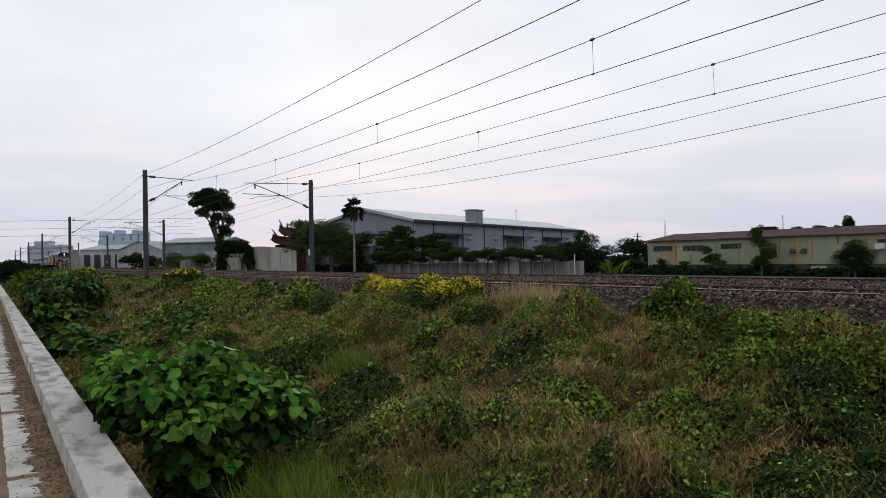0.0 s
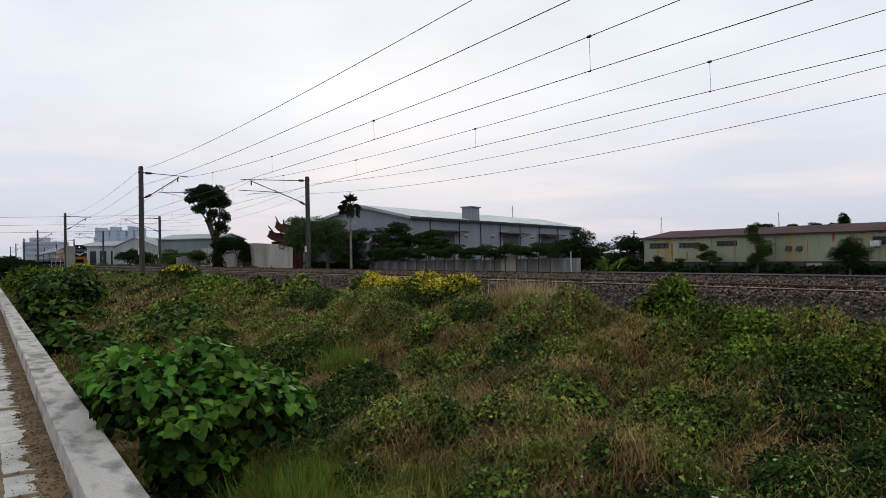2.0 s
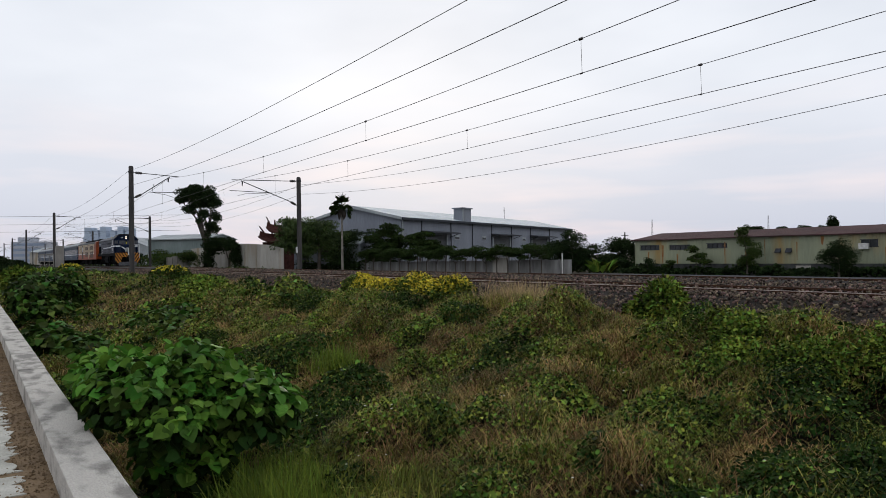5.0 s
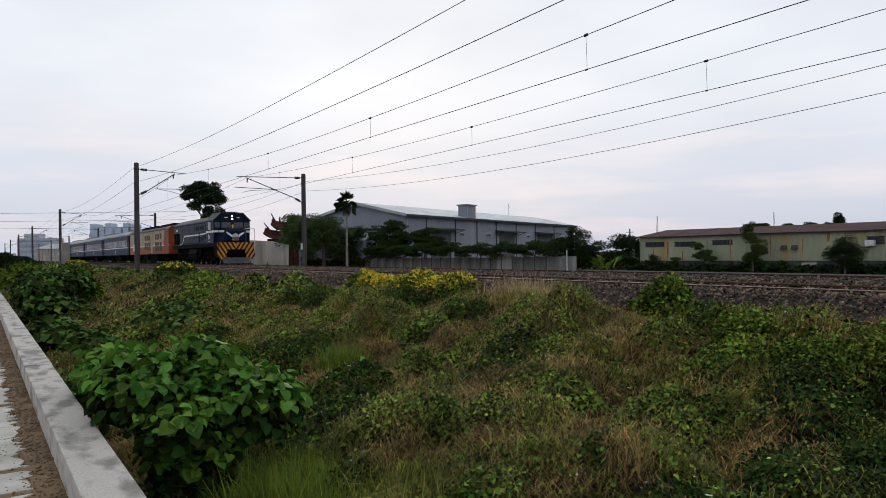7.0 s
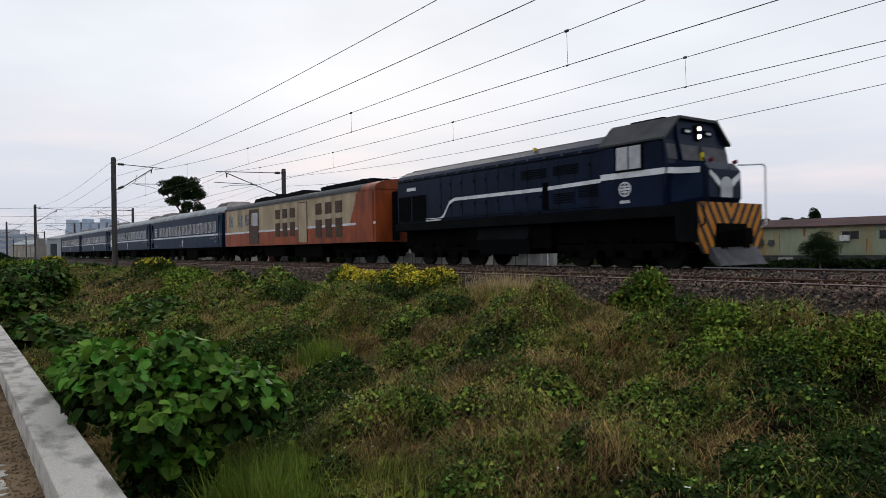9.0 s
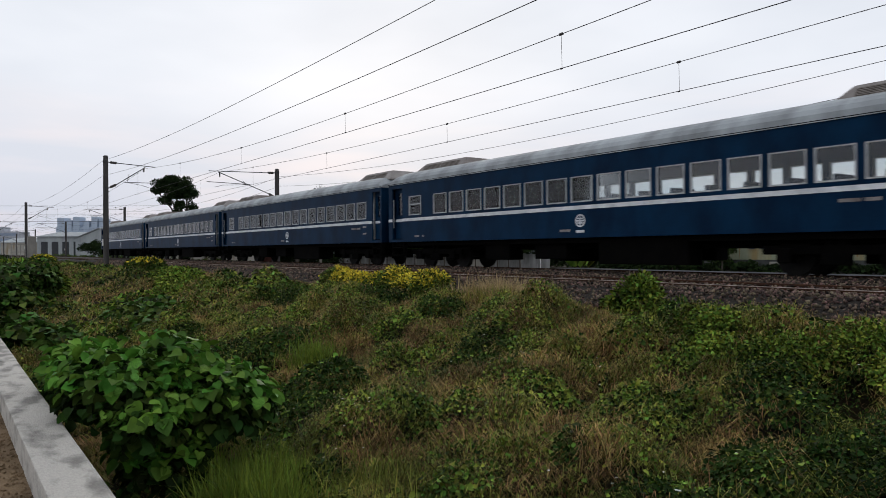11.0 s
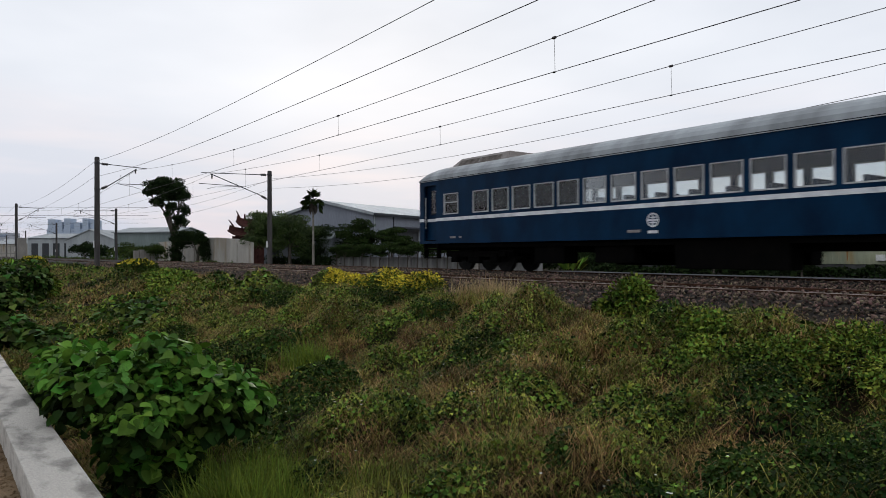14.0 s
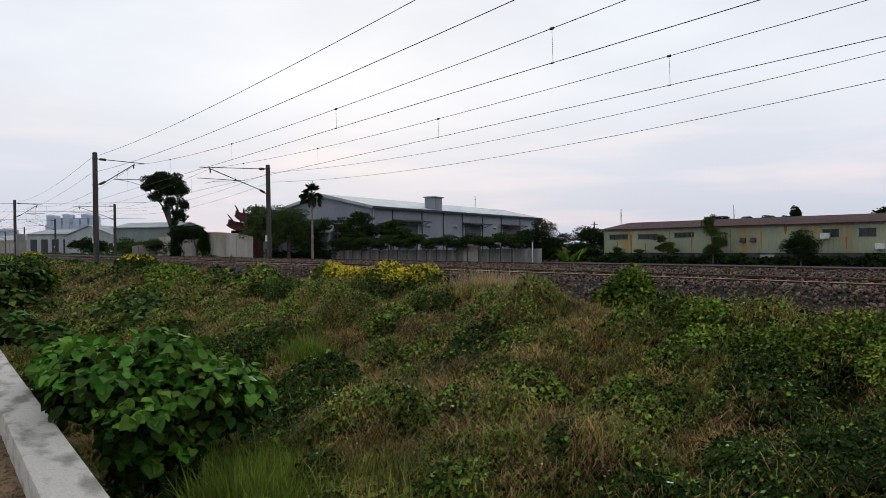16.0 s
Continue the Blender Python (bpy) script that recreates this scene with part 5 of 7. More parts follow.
def build_power_car():
    """Orange and cream generator van with louvre panels. Front end at x = 0, rear at x = -19.2."""
    c = thing("generator_van", "orange and cream generator van with brown louvre panels", "railway van")
    HW, Z0, ZB, Z1, X0, X1 = 1.40, 0.95, 1.76, 3.22, -19.2, 0.0
    louvres = [(-5.75 + k * 1.05, -5.75 + k * 1.05 + 0.66, za, zb) for k in range(3) for za, zb in ((1.22, 2.10), (2.34, 2.88))]
    louvres += [(-10.8 + k * 0.98, -10.8 + k * 0.98 + 0.62, za, zb) for k in range(3) for za, zb in ((1.38, 2.12), (2.34, 2.84))]
    for s in (-1, 1):
        lo, hi = (s * HW, s * (HW - 0.05)) if s < 0 else (s * (HW - 0.05), s * HW)
        bm = bmesh.new()
        box(bm, X0, X1, lo, hi, Z0, ZB)
        part("lower_side", bm, "orange", c, "orange lower side")
        bm = bmesh.new()
        shell_side(bm, lo, hi, X0 + 0.3, -2.3, ZB, Z1, [(-18.45, -17.75, 2.15, 2.8), (-16.7, -16.0, 2.1, 2.8), (-15.55, -14.95, 2.15, 2.8)])
        part("upper_side", bm, "cream", c, "cream upper side")
        bm = bmesh.new()
        prism(bm, [(-2.3, ZB), (0.0, ZB), (0.0, Z1), (-1.5, Z1)], lo, hi, "y")
        part("orange_corner", bm, "orange", c, "orange end corner")
        bm = bmesh.new()
        box(bm, X0, X0 + 0.3, lo, hi, ZB, Z1)
        part("orange_corner", bm, "orange", c, "orange end corner")
        bm = bmesh.new()
        prism(bm, [(-2.3, ZB), (-1.5, Z1), (-2.3, Z1)], lo, hi, "y")
        part("upper_side", bm, "cream", c, "cream upper side")
        o0, o1 = (s * HW - 0.008, s * HW) if s < 0 else (s * HW, s * HW + 0.008)
        bm = bmesh.new()
        box(bm, X0, X1, o0, o1, ZB - 0.05, ZB + 0.05)
        part("waist_stripe", bm, "train_white", c, "white waist stripe")
        for xa, xb, za, zb in louvres:
            bm = bmesh.new()
            n = 9 if zb - za > 0.6 else 6
            y0, y1 = (s * HW - 0.015, s * HW) if s < 0 else (s * HW, s * HW + 0.015)
            box(bm, xa, xb, y0, y1, za, zb)
            for q in range(n):
                z = za + (zb - za) * (q + 0.5) / n
                box(bm, xa + 0.02, xb - 0.02, min(y0, y0 - 0.012) if s < 0 else y1, y0 if s < 0 else y1 + 0.012, z - 0.018, z + 0.018)
            part("louvre_panel", bm, "louvre", c, "brown louvre panel")
        for xa, xb, za, zb in ((-18.45, -17.75, 2.15, 2.8), (-16.7, -16.0, 2.1, 2.8), (-15.55, -14.95, 2.15, 2.8)):
            bm = bmesh.new()
            box(bm, xa, xb, s * (HW - 0.03) - 0.004, s * (HW - 0.03) + 0.004, za, zb)
            part("pane", bm, "pane", c).visible_shadow = False
        # doors: an open dark doorway with a leaf slid aside, and a closed one
        for xa, xb, mt in ((-14.75, -13.35, "louvre"), (-7.75, -6.75, "cream"), (-1.62, -0.22, "orange")):
            bm = bmesh.new()
            y0, y1 = (s * HW - 0.02, s * HW) if s < 0 else (s * HW, s * HW + 0.02)
            shell_side(bm, y0, y1, xa, xb, 1.05, 3.02, [(xa + 0.2, xa + 0.5, 2.15, 2.8), (xb - 0.5, xb - 0.2, 2.15, 2.8)] if mt != "orange" else [])
            d = part("side_door", bm, mt, c)
            bm = bmesh.new()
            box(bm, xa - 0.04, xa, y0 - 0.01, y1 + 0.01, 1.05, 3.06), box(bm, xb, xb + 0.04, y0 - 0.01, y1 + 0.01, 1.05, 3.06)
            box(bm, xa - 0.04, xb + 0.04, y0 - 0.01, y1 + 0.01, 3.02, 3.06)
            part("door_frame", bm, "louvre" if mt != "orange" else "orange", d)
            if mt == "louvre":
                bm = bmesh.new()
                box(bm, xa + 0.55, xb - 0.06, y0 - 0.012, y1 + 0.012, 2.1, 2.85)
                part("door_glass", bm, "frame_silver", d)
    for x, d in ((X0, 1), (X1, -1)):
        bm = bmesh.new()
        box(bm, min(x, x + d * 0.05), max(x, x + d * 0.05), -HW + 0.05, HW - 0.05, Z0, Z1)
        part("end_wall", bm, "orange", c)
        bm = bmesh.new()
        for s in (-1, 1):
            box(bm, min(x, x - d * 0.3), max(x, x - d * 0.3), s * 0.5 - 0.09, s * 0.5 + 0.09, 1.0, 3.0)
        box(bm, min(x, x - d * 0.3), max(x, x - d * 0.3), -0.58, 0.58, 2.92, 3.06)
        part("gangway", bm, "loco_dark", c)
        bm = bmesh.new()
        rod(bm, (x, 0, 0.82), (x - d * 0.5, 0, 0.82), 0.12)
        part("coupler", bm, "underframe", c)
    bm = bmesh.new()
    arc = [(1.43 * math.cos(radians(a)), 3.17 + 0.45 * math.sin(radians(a)) ** 0.85) for a in range(0, 181, 12)]
    prism(bm, arc, X0 - 0.02, -1.2)
    part("roof", bm, "loco_roof", c, "sooty dark grey roof")
    bm = bmesh.new()
    prism(bm, arc, -1.2, X1 + 0.03)
    part("roof_end", bm, "orange", c)
    for xa, xb in ((-6.6, -1.6), (-15.8, -8.4)):
        bm = bmesh.new()
        prism(bm, [(xa, 3.5), (xb, 3.5), (xb - 0.3, 3.76), (xa + 0.3, 3.76)], -0.75, 0.75, "y")
        rng = random.Random(int(xb * 10))
        x = xa + 0.4
        while x < xb - 0.6:
            box(bm, x, x + 0.45, -0.5, 0.5, 3.74, 3.80 + rng.uniform(0, 0.07))
            x += 0.65
        part("exhaust_housing", bm, "loco_dark", c)
    # black filler box, stands in for the dark below the van
    bm = bmesh.new()
    box(bm, -18.8, -0.4, -0.75, 0.75, 0.66, 0.97)
    part("underfloor_fill", bm, "underframe", c)
    bogie(c, -2.9, 2, 2.1, 0.43), bogie(c, -16.4, 2, 2.1, 0.43)
    for xa, xb, zb in ((-8.6, -5.4, 0.28), (-12.9, -10.0, 0.34), (-14.0, -13.3, 0.5)):
        bm = bmesh.new()
        box(bm, xa, xb, -1.25, 1.25, zb, 0.95, bevel=0.05)
        part("equipment_box", bm, "underframe", c)
    return c


def build_locomotive():
    """Diesel locomotive, cab and short nose leading. The front plate is at x = 0, the hood's rear at x = -13.6."""
    c = thing("diesel_locomotive", "dark blue diesel locomotive with white stripe and orange-black striped front", "locomotive")
    hood = [(-1.26, 1.65), (-1.26, 3.34), (-1.17, 3.46), (-0.80, 3.66), (0.80, 3.66), (1.17, 3.46), (1.26, 3.34), (1.26, 1.65)]
    bm = bmesh.new()
    prism(bm, hood, -13.6, -3.0)
    h = part("long_hood", bm, "loco_blue", c, "dark blue long hood with panel doors")
    # panel doors, vents and the rear radiator grille
    for s in (-1, 1):
        def face(xa, xb, za, zb, name, mt, d=0.012, parent=h, label=""):
            q = bmesh.new()
            y = s * 1.26
            box(q, xa, xb, min(y, y + s * d), max(y, y + s * d), za, zb)
            return part(name, q, mt, parent, label)
        x = -11.3
        k = 0
        while x < -3.6:
            w = 0.62 if k % 3 else 0.74
            q = bmesh.new()
            y = s * 1.26
            box(q, x, x + w - 0.05, min(y, y + s * 0.014), max(y, y + s * 0.014), 1.78, 3.16, bevel=0.006)
            d = part("panel_door", q, "loco_blue", h)
            face(x + w - 0.13, x + w - 0.09, 2.1, 2.2, "latch", "loco_dark", 0.03, d)
            face(x + w - 0.13, x + w - 0.09, 2.85, 2.95, "latch", "loco_dark", 0.03, d)
            x += w
            k += 1
        for xa, xb, za, zb in ((-3.9, -3.2, 2.02, 2.38), (-6.3, -5.2, 2.72, 3.02), (-4.9, -3.9, 2.72, 3.02), (-4.9, -4.1, 1.9, 2.22)):
            for q in range(5):
                z = za + (zb - za) * q / 5
                face(xa, xb, z, z + 0.03, "vent_slat", "loco_dark", 0.035)
        face(-13.55, -3.05, 3.22, 3.255, "hood_seam", "loco_dark", 0.022)
        for q in range(14):
            face(-13.2 + q * 0.72, -13.14 + q * 0.72, 3.27, 3.33, "lift_ring", "plow_grey", 0.05)
        g = face(-13.5, -11.62, 1.68, 2.66, "radiator_grille", "loco_dark", 0.02, h, "black mesh radiator grille")
        for q in range(12):
            q2 = -13.45 + q * 0.155
            face(q2, q2 + 0.03, 1.70, 2.62, "grille_bar", "underframe", 0.032, g)
        face(-12.56, -12.50, 1.68, 2.66, "grille_post", "loco_blue", 0.04, g)
        face(-12.9, -12.3, 2.86, 2.98, "number_bar", "train_white", 0.016, h, "white bar of unreadable figures")
        # proud black plate, imitates the dark of a step recess by colour
        face(-5.35, -5.12, 1.75, 2.55, "step_recess_plate", "underframe", 0.03)
        # white stripe: low at the rear, a slanted step, then along the hood and the cab
        y = s * 1.26
        a, b = min(y + s * 0.016, y + s * 0.022), max(y + s * 0.016, y + s * 0.022)
        q = bmesh.new()
        pts = [(-11.6, 1.70), (-10.75, 1.70), (-10.5, 1.78), (-10.1, 2.26), (-9.8, 2.36), (-5.4, 2.36), (-3.0, 2.42)]
        for (xa, za), (xb, zb) in zip(pts, pts[1:]):
            prism(q, [(xa, za - 0.055), (xb, zb - 0.055), (xb, zb + 0.055), (xa, za + 0.055)], a, b, "y")
        part("white_stripe", q, "train_white", c, "white stripe stepping down at the rear")
        q = bmesh.new()
        ys = s * 1.36
        a, b = min(ys, ys + s * 0.008), max(ys, ys + s * 0.008)
        box(q, -3.0, -1.0, a, b, 2.40, 2.56)
        part("white_stripe", q, "train_white", c, "white stripe on the cab")
        emblem(c, -2.18, s * 1.362, 2.11, 0.2)
        # cab side window, two panels
        for xa in (-2.45, -2.03):
            q = bmesh.new()
            box(q, xa, xa + 0.37, min(ys, ys + s * 0.014), max(ys, ys + s * 0.014), 2.62, 3.22, bevel=0.005)
            part("cab_shutter", q, "frame_silver", c, "pale sliding cab window")
        q = bmesh.new()
        for xa, xb, za, zb in ((-2.5, -2.46, 2.56, 3.28), (-1.62, -1.58, 2.56, 3.28), (-2.5, -1.58, 2.56, 2.6), (-2.5, -1.58, 3.24, 3.28)):
            box(q, xa, xb, min(ys, ys + s * 0.03), max(ys, ys + s * 0.03), za, zb)
        part("window_frame", q, "loco_dark", c)
    bm = bmesh.new()
    prism(bm, [(-0.74, 3.66), (0.74, 3.66), (0.6, 3.74), (-0.6, 3.74)], -13.4, -3.1)
    for k in range(9):
        disc(bm, (-12.4 + k * 1.02, 0, 3.76), (0, 0, 1), 0.36 if k < 4 else 0.16, 0.07, 14)
    part("roof_deck", bm, "loco_roof", h)
    bm = bmesh.new()
    box(bm, -6.2, -6.1, -0.85, -0.78, 3.60, 3.74)
    part("signal_lamp", bm, "yellow_mark", h)
    # cab
    cab = [(-1.36, 1.62), (-1.36, 3.30), (-0.80, 3.84), (0.80, 3.84), (1.36, 3.30), (1.36, 1.62)]
    bm = bmesh.new()
    prism(bm, cab, -3.0, -1.0)
    cabo = part("cab", bm, "loco_blue", c, "dark blue driver's cab")
    bm = bmesh.new()
    prism(bm, [(-1.42, 3.27), (-1.42, 3.32), (-0.82, 3.90), (0.82, 3.90), (1.42, 3.32), (1.42, 3.27), (0.80, 3.83), (-0.80, 3.83)], -3.05, -0.86)
    part("cab_roof", bm, "loco_roof", cabo, "grey cab roof")
    bm = bmesh.new()
    box(bm, -2.6, -1.5, -0.6, 0.6, 3.88, 3.99, bevel=0.03)
    part("roof_box", bm, "loco_dark", cabo)
    # front face, leaning back a little over the nose
    bm = bmesh.new()
    prism(bm, [(-1.0, 1.62), (-0.78, 2.66), (-0.92, 3.30), (-0.98, 3.84), (-1.2, 3.84)], -0.82, 0.82, "y")
    for s in (-1, 1):
        prism(bm, [(-1.02, 1.62), (-0.86, 2.66), (-0.98, 3.28), (-1.2, 3.3)], min(s * 0.82, s * 1.34), max(s * 0.82, s * 1.34), "y")
    part("cab_front", bm, "loco_blue", cabo)
    for s in (-1, 1):
        bm = bmesh.new()
        box(bm, -0.02, 0.012, min(s * 0.08, s * 0.80), max(s * 0.08, s * 0.80), 0.0, 0.42, bevel=0.01)
        p = part("windshield", bm, "plow_grey", cabo, "dull grey windscreen")
        p.matrix_basis = pose(-0.80, 0, 2.76, 0, -12, 0)
        bm = bmesh.new()
        box(bm, -0.02, 0.012, min(s * 0.92, s * 1.28), max(s * 0.92, s * 1.28), 0.0, 0.4, bevel=0.01)
        p = part("side_windshield", bm, "plow_grey", cabo)
        p.matrix_basis = pose(-0.88, 0, 2.78, 0, -11, 0)
        bm = bmesh.new()
        box(bm, -0.02, 0.02, min(s * 0.28, s * 0.62), max(s * 0.28, s * 0.62), 3.46, 3.60)
        p = part("number_box", bm, "loco_dark", cabo)
        p.matrix_basis = pose(-0.92, 0, 0)
        bm = bmesh.new()
        box(bm, 0.021, 0.028, min(s * 0.34, s * 0.56), max(s * 0.34, s * 0.56), 3.50, 3.56)
        part("number_bar", bm, "train_white", p, "pale bar of unreadable figures")
    bm = bmesh.new()
    box(bm, -0.83, -0.76, -0.05, 0.05, 2.74, 3.0)
    part("marker", bm, "yellow_mark", cabo)
    for z in (3.62, 3.42):
        bm = bmesh.new()
        disc(bm, (-0.92, 0, z), (1, 0, 0), 0.12, 0.10, 18)
        lamp = part("headlight", bm, "loco_dark", cabo)
        bm = bmesh.new()
        disc(bm, (-0.865, 0, z), (1, 0, 0), 0.06, 0.02, 18)
        part("headlight_lens", bm, "lamp_glow", lamp, "lit warm headlight lens")
    # nose
    bm = bmesh.new()
    prism(bm, [(-1.02, 1.62), (-0.25, 1.62), (-0.14, 1.8), (-0.16, 2.5), (-0.34, 2.70), (-1.02, 2.76)], -1.12, 1.12, "y")
    bmesh.ops.bevel(bm, geom=[e for e in bm.edges if abs(e.verts[0].co.y - e.verts[1].co.y) < 0.01 and abs(e.verts[0].co.y) > 1], offset=0.07, segments=3, affect="EDGES")
    for v in bm.verts:
        if v.co.x > -0.6:
            v.co.y *= 0.66
    nose = part("nose", bm, "loco_blue", c, "short dark blue nose")
    for s in (-1, 1):
        bm = bmesh.new()
        o = [(-1.0, s * 1.368), (-0.82, s * 1.30), (-0.78, s * 1.045), (-0.36, s * 0.765), (-0.36, s * 0.735), (-0.80, s * 1.02), (-0.86, s * 1.27), (-1.0, s * 1.34)]
        prism(bm, o, 2.41, 2.56, "z")
        part("white_stripe", bm, "train_white", nose)
        bm = bmesh.new()
        prism(bm, [(s * 0.66, 2.46), (s * 0.66, 2.34), (s * 0.26, 2.04), (s * 0.2, 2.14), (s * 0.36, 2.30)], -0.15, -0.125)
        part("wing_stripe", bm, "train_white", nose, "white wing-shaped stripe")
        # small dark red discs for the decorations on top of the nose
        for xm, zz in ((-0.3, 2.72),):
            bm = bmesh.new()
            disc(bm, (xm + 0.1, s * 0.52, zz), (1, 0, 0.3), 0.05, 0.1, 12)
            part("nose_ornament", bm, "red_mark", nose)
    bm = bmesh.new()
    disc(bm, (-0.12, 0, 2.06), (1, 0, 0), 0.26, 0.03, 28)
    box(bm, -0.135, -0.105, -0.24, 0.24, 1.80, 2.06)
    part("nose_plate", bm, "frame_silver", nose, "pale round nose plate without readable writing")
    # deck, frame, front plate and plough
    bm = bmesh.new()
    box(bm, -13.62, -0.06, -1.38, 1.38, 1.32, 1.63, bevel=0.02)
    part("deck_frame", bm, "loco_dark", c, "black-green side frame")
    bm = bmesh.new()
    prism(bm, [(-1.40, 1.66), (1.40, 1.66), (1.40, 0.66), (1.18, 0.40), (-1.18, 0.40), (-1.40, 0.66)], -0.06, 0.0)
    part("front_plate", bm, "warning", c, "orange and black striped front plate")
    # black panel on the plate, painted in place of a shaded recess
    bm = bmesh.new()
    prism(bm, [(-0.62, 1.14), (0.62, 1.14), (0.78, 0.42), (-0.78, 0.42)], 0.0, 0.05)
    part("recess_panel", bm, "underframe", c, "raised black panel for the shaded recess round the coupler")
    for s in (-1, 1):
        bm = bmesh.new()
        prism(bm, [(-0.62, 0.70), (0.0, 0.70), (0.0, 1.66), (-0.62, 1.66)], min(s * 1.38, s * 1.41), max(s * 1.38, s * 1.41), "y")
        part("step_side", bm, "loco_dark", c)
        for z in (0.45, 0.78, 1.1):
            bm = bmesh.new()
            box(bm, -0.6, -0.08, min(s * 1.12, s * 1.38), max(s * 1.12, s * 1.38), z, z + 0.03)
            part("step", bm, "underframe", c)
        bm = bmesh.new()
        pts = [(0.02, s * 1.34, 1.05), (0.14, s * 1.34, 1.12), (0.14, s * 1.34, 2.62), (0.10, s * 1.30, 2.68), (-0.24, s * 0.70, 2.66)]
        for a, b in zip(pts, pts[1:]):
            rod(bm, a, b, 0.022)
        part("handrail", bm, "train_white" if s > 0 else "loco_dark", c, "tall corner handrail")
        bm = bmesh.new()
        for xa in (-12.9, -10.4, -7.9, -5.4, -3.2):
            rod(bm, (xa, s * 1.36, 1.62), (xa, s * 1.36, 1.70), 0.015)
        rod(bm, (-13.3, s * 1.37, 1.71), (-3.1, s * 1.37, 1.71), 0.013)
        part("hand_rail", bm, "loco_dark", c)
    bm = bmesh.new()
    prism(bm, [(0.02, 0.56), (0.08, 0.56), (0.36, 0.12), (0.26, 0.10), (0.02, 0.3)], -1.0, 1.0, "y")
    part("plough", bm, "plow_grey", c, "grey rail plough")
    bm = bmesh.new()
    box(bm, -0.02, 0.34, -0.14, 0.14, 0.68, 0.98, bevel=0.04)
    box(bm, 0.30, 0.48, -0.20, 0.20, 0.62, 1.02, bevel=0.06)
    part("coupler", bm, "underframe", c, "black knuckle coupler")
    for y in (-0.6, -0.42, 0.42, 0.6):
        bm = bmesh.new()
        pts = [(0.0, y, 0.92), (0.10, y, 0.88), (0.14, y * 0.97, 0.62), (0.08, y * 0.92, 0.5)]
        for a, b in zip(pts, pts[1:]):
            rod(bm, a, b, 0.028)
        part("brake_hose", bm, "underframe", c)
    bogie(c, -2.9, 3, 1.55, 0.46, 1.05), bogie(c, -10.9, 3, 1.55, 0.46, 1.05)
    bm = bmesh.new()
    prism(bm, [(-1.2, 1.3), (-1.34, 0.9), (-1.2, 0.42), (1.2, 0.42), (1.34, 0.9), (1.2, 1.3)], -8.5, -6.0)
    part("fuel_tank", bm, "loco_dark", c, "grimy black fuel tank")
    # black filler boxes behind the bogies, standing in for shade there
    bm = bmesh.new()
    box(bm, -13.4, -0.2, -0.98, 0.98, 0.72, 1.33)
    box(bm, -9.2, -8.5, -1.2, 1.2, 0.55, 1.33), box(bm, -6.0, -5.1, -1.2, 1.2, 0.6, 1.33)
    part("underfloor_fill", bm, "underframe", c)
    bm = bmesh.new()
    rod(bm, (-13.6, 0, 0.85), (-14.6, 0, 0.85), 0.12)
    box(bm, -14.0, -13.6, -0.45, 0.45, 1.5, 3.1)
    part("rear_coupling", bm, "underframe", c)
    return c


FAR_TRACK = 15.8
loco = build_locomotive()
van = build_power_car()
coach = build_coach()
TRAIN = [(loco, 0.0), (van, -15.15), (coach, -34.75 - 20.0)]
for k in range(1, 4):
    TRAIN.append((copy_thing(coach, Matrix()), -34.75 - 20.0 * (k + 1)))


# ---- far side: buildings ----
def ribbed(name, colour, dark, rib=3.2, axis="X", rough=0.55, stains=None):
    """Profiled sheet metal: vertical ribs in the relief, streaks down the sheet."""
    m = mat(name, colour, dark, scale=0.5, rough=rough, stretch=(1.0, 1.0, 0.16), fine=6, spread=(0.3, 0.7))
    n, l = m.node_tree.nodes, m.node_tree.links
    b = n["Principled BSDF"]
    co = n.new("ShaderNodeTexCoord")
    wv = n.new("ShaderNodeTexWave")
    wv.bands_direction = axis
    wv.inputs["Scale"].default_value = rib
    l.new(co.outputs["Object"], wv.inputs["Vector"])
    bp = n.new("ShaderNodeBump")
    bp.inputs["Strength"].default_value, bp.inputs["Distance"].default_value = 0.6, 0.03
    l.new(wv.outputs["Fac"], bp.inputs["Height"]), l.new(bp.outputs[0], b.inputs["Normal"])
    if stains:
        src = b.inputs["Base Color"].links[0].from_socket
        mp = n.new("ShaderNodeMapping")
        mp.inputs["Scale"].default_value = (0.42, 0.42, 0.07)
        l.new(co.outputs["Object"], mp.inputs[0])
        nz = n.new("ShaderNodeTexNoise")
        nz.inputs["Scale"].default_value, nz.inputs["Detail"].default_value = 1.5, 6.0
        l.new(mp.outputs[0], nz.inputs["Vector"])
        rp = n.new("ShaderNodeMapRange")
        rp.inputs["From Min"].default_value, rp.inputs["From Max"].default_value = 0.52, 0.70
        l.new(nz.outputs["Fac"], rp.inputs[0])
        mx = n.new("ShaderNodeMixRGB")
        mx.inputs[2].default_value = (*stains, 1)
        l.new(rp.outputs[0], mx.inputs[0]), l.new(src, mx.inputs[1]), l.new(mx.outputs[0], b.inputs["Base Color"])
    return m


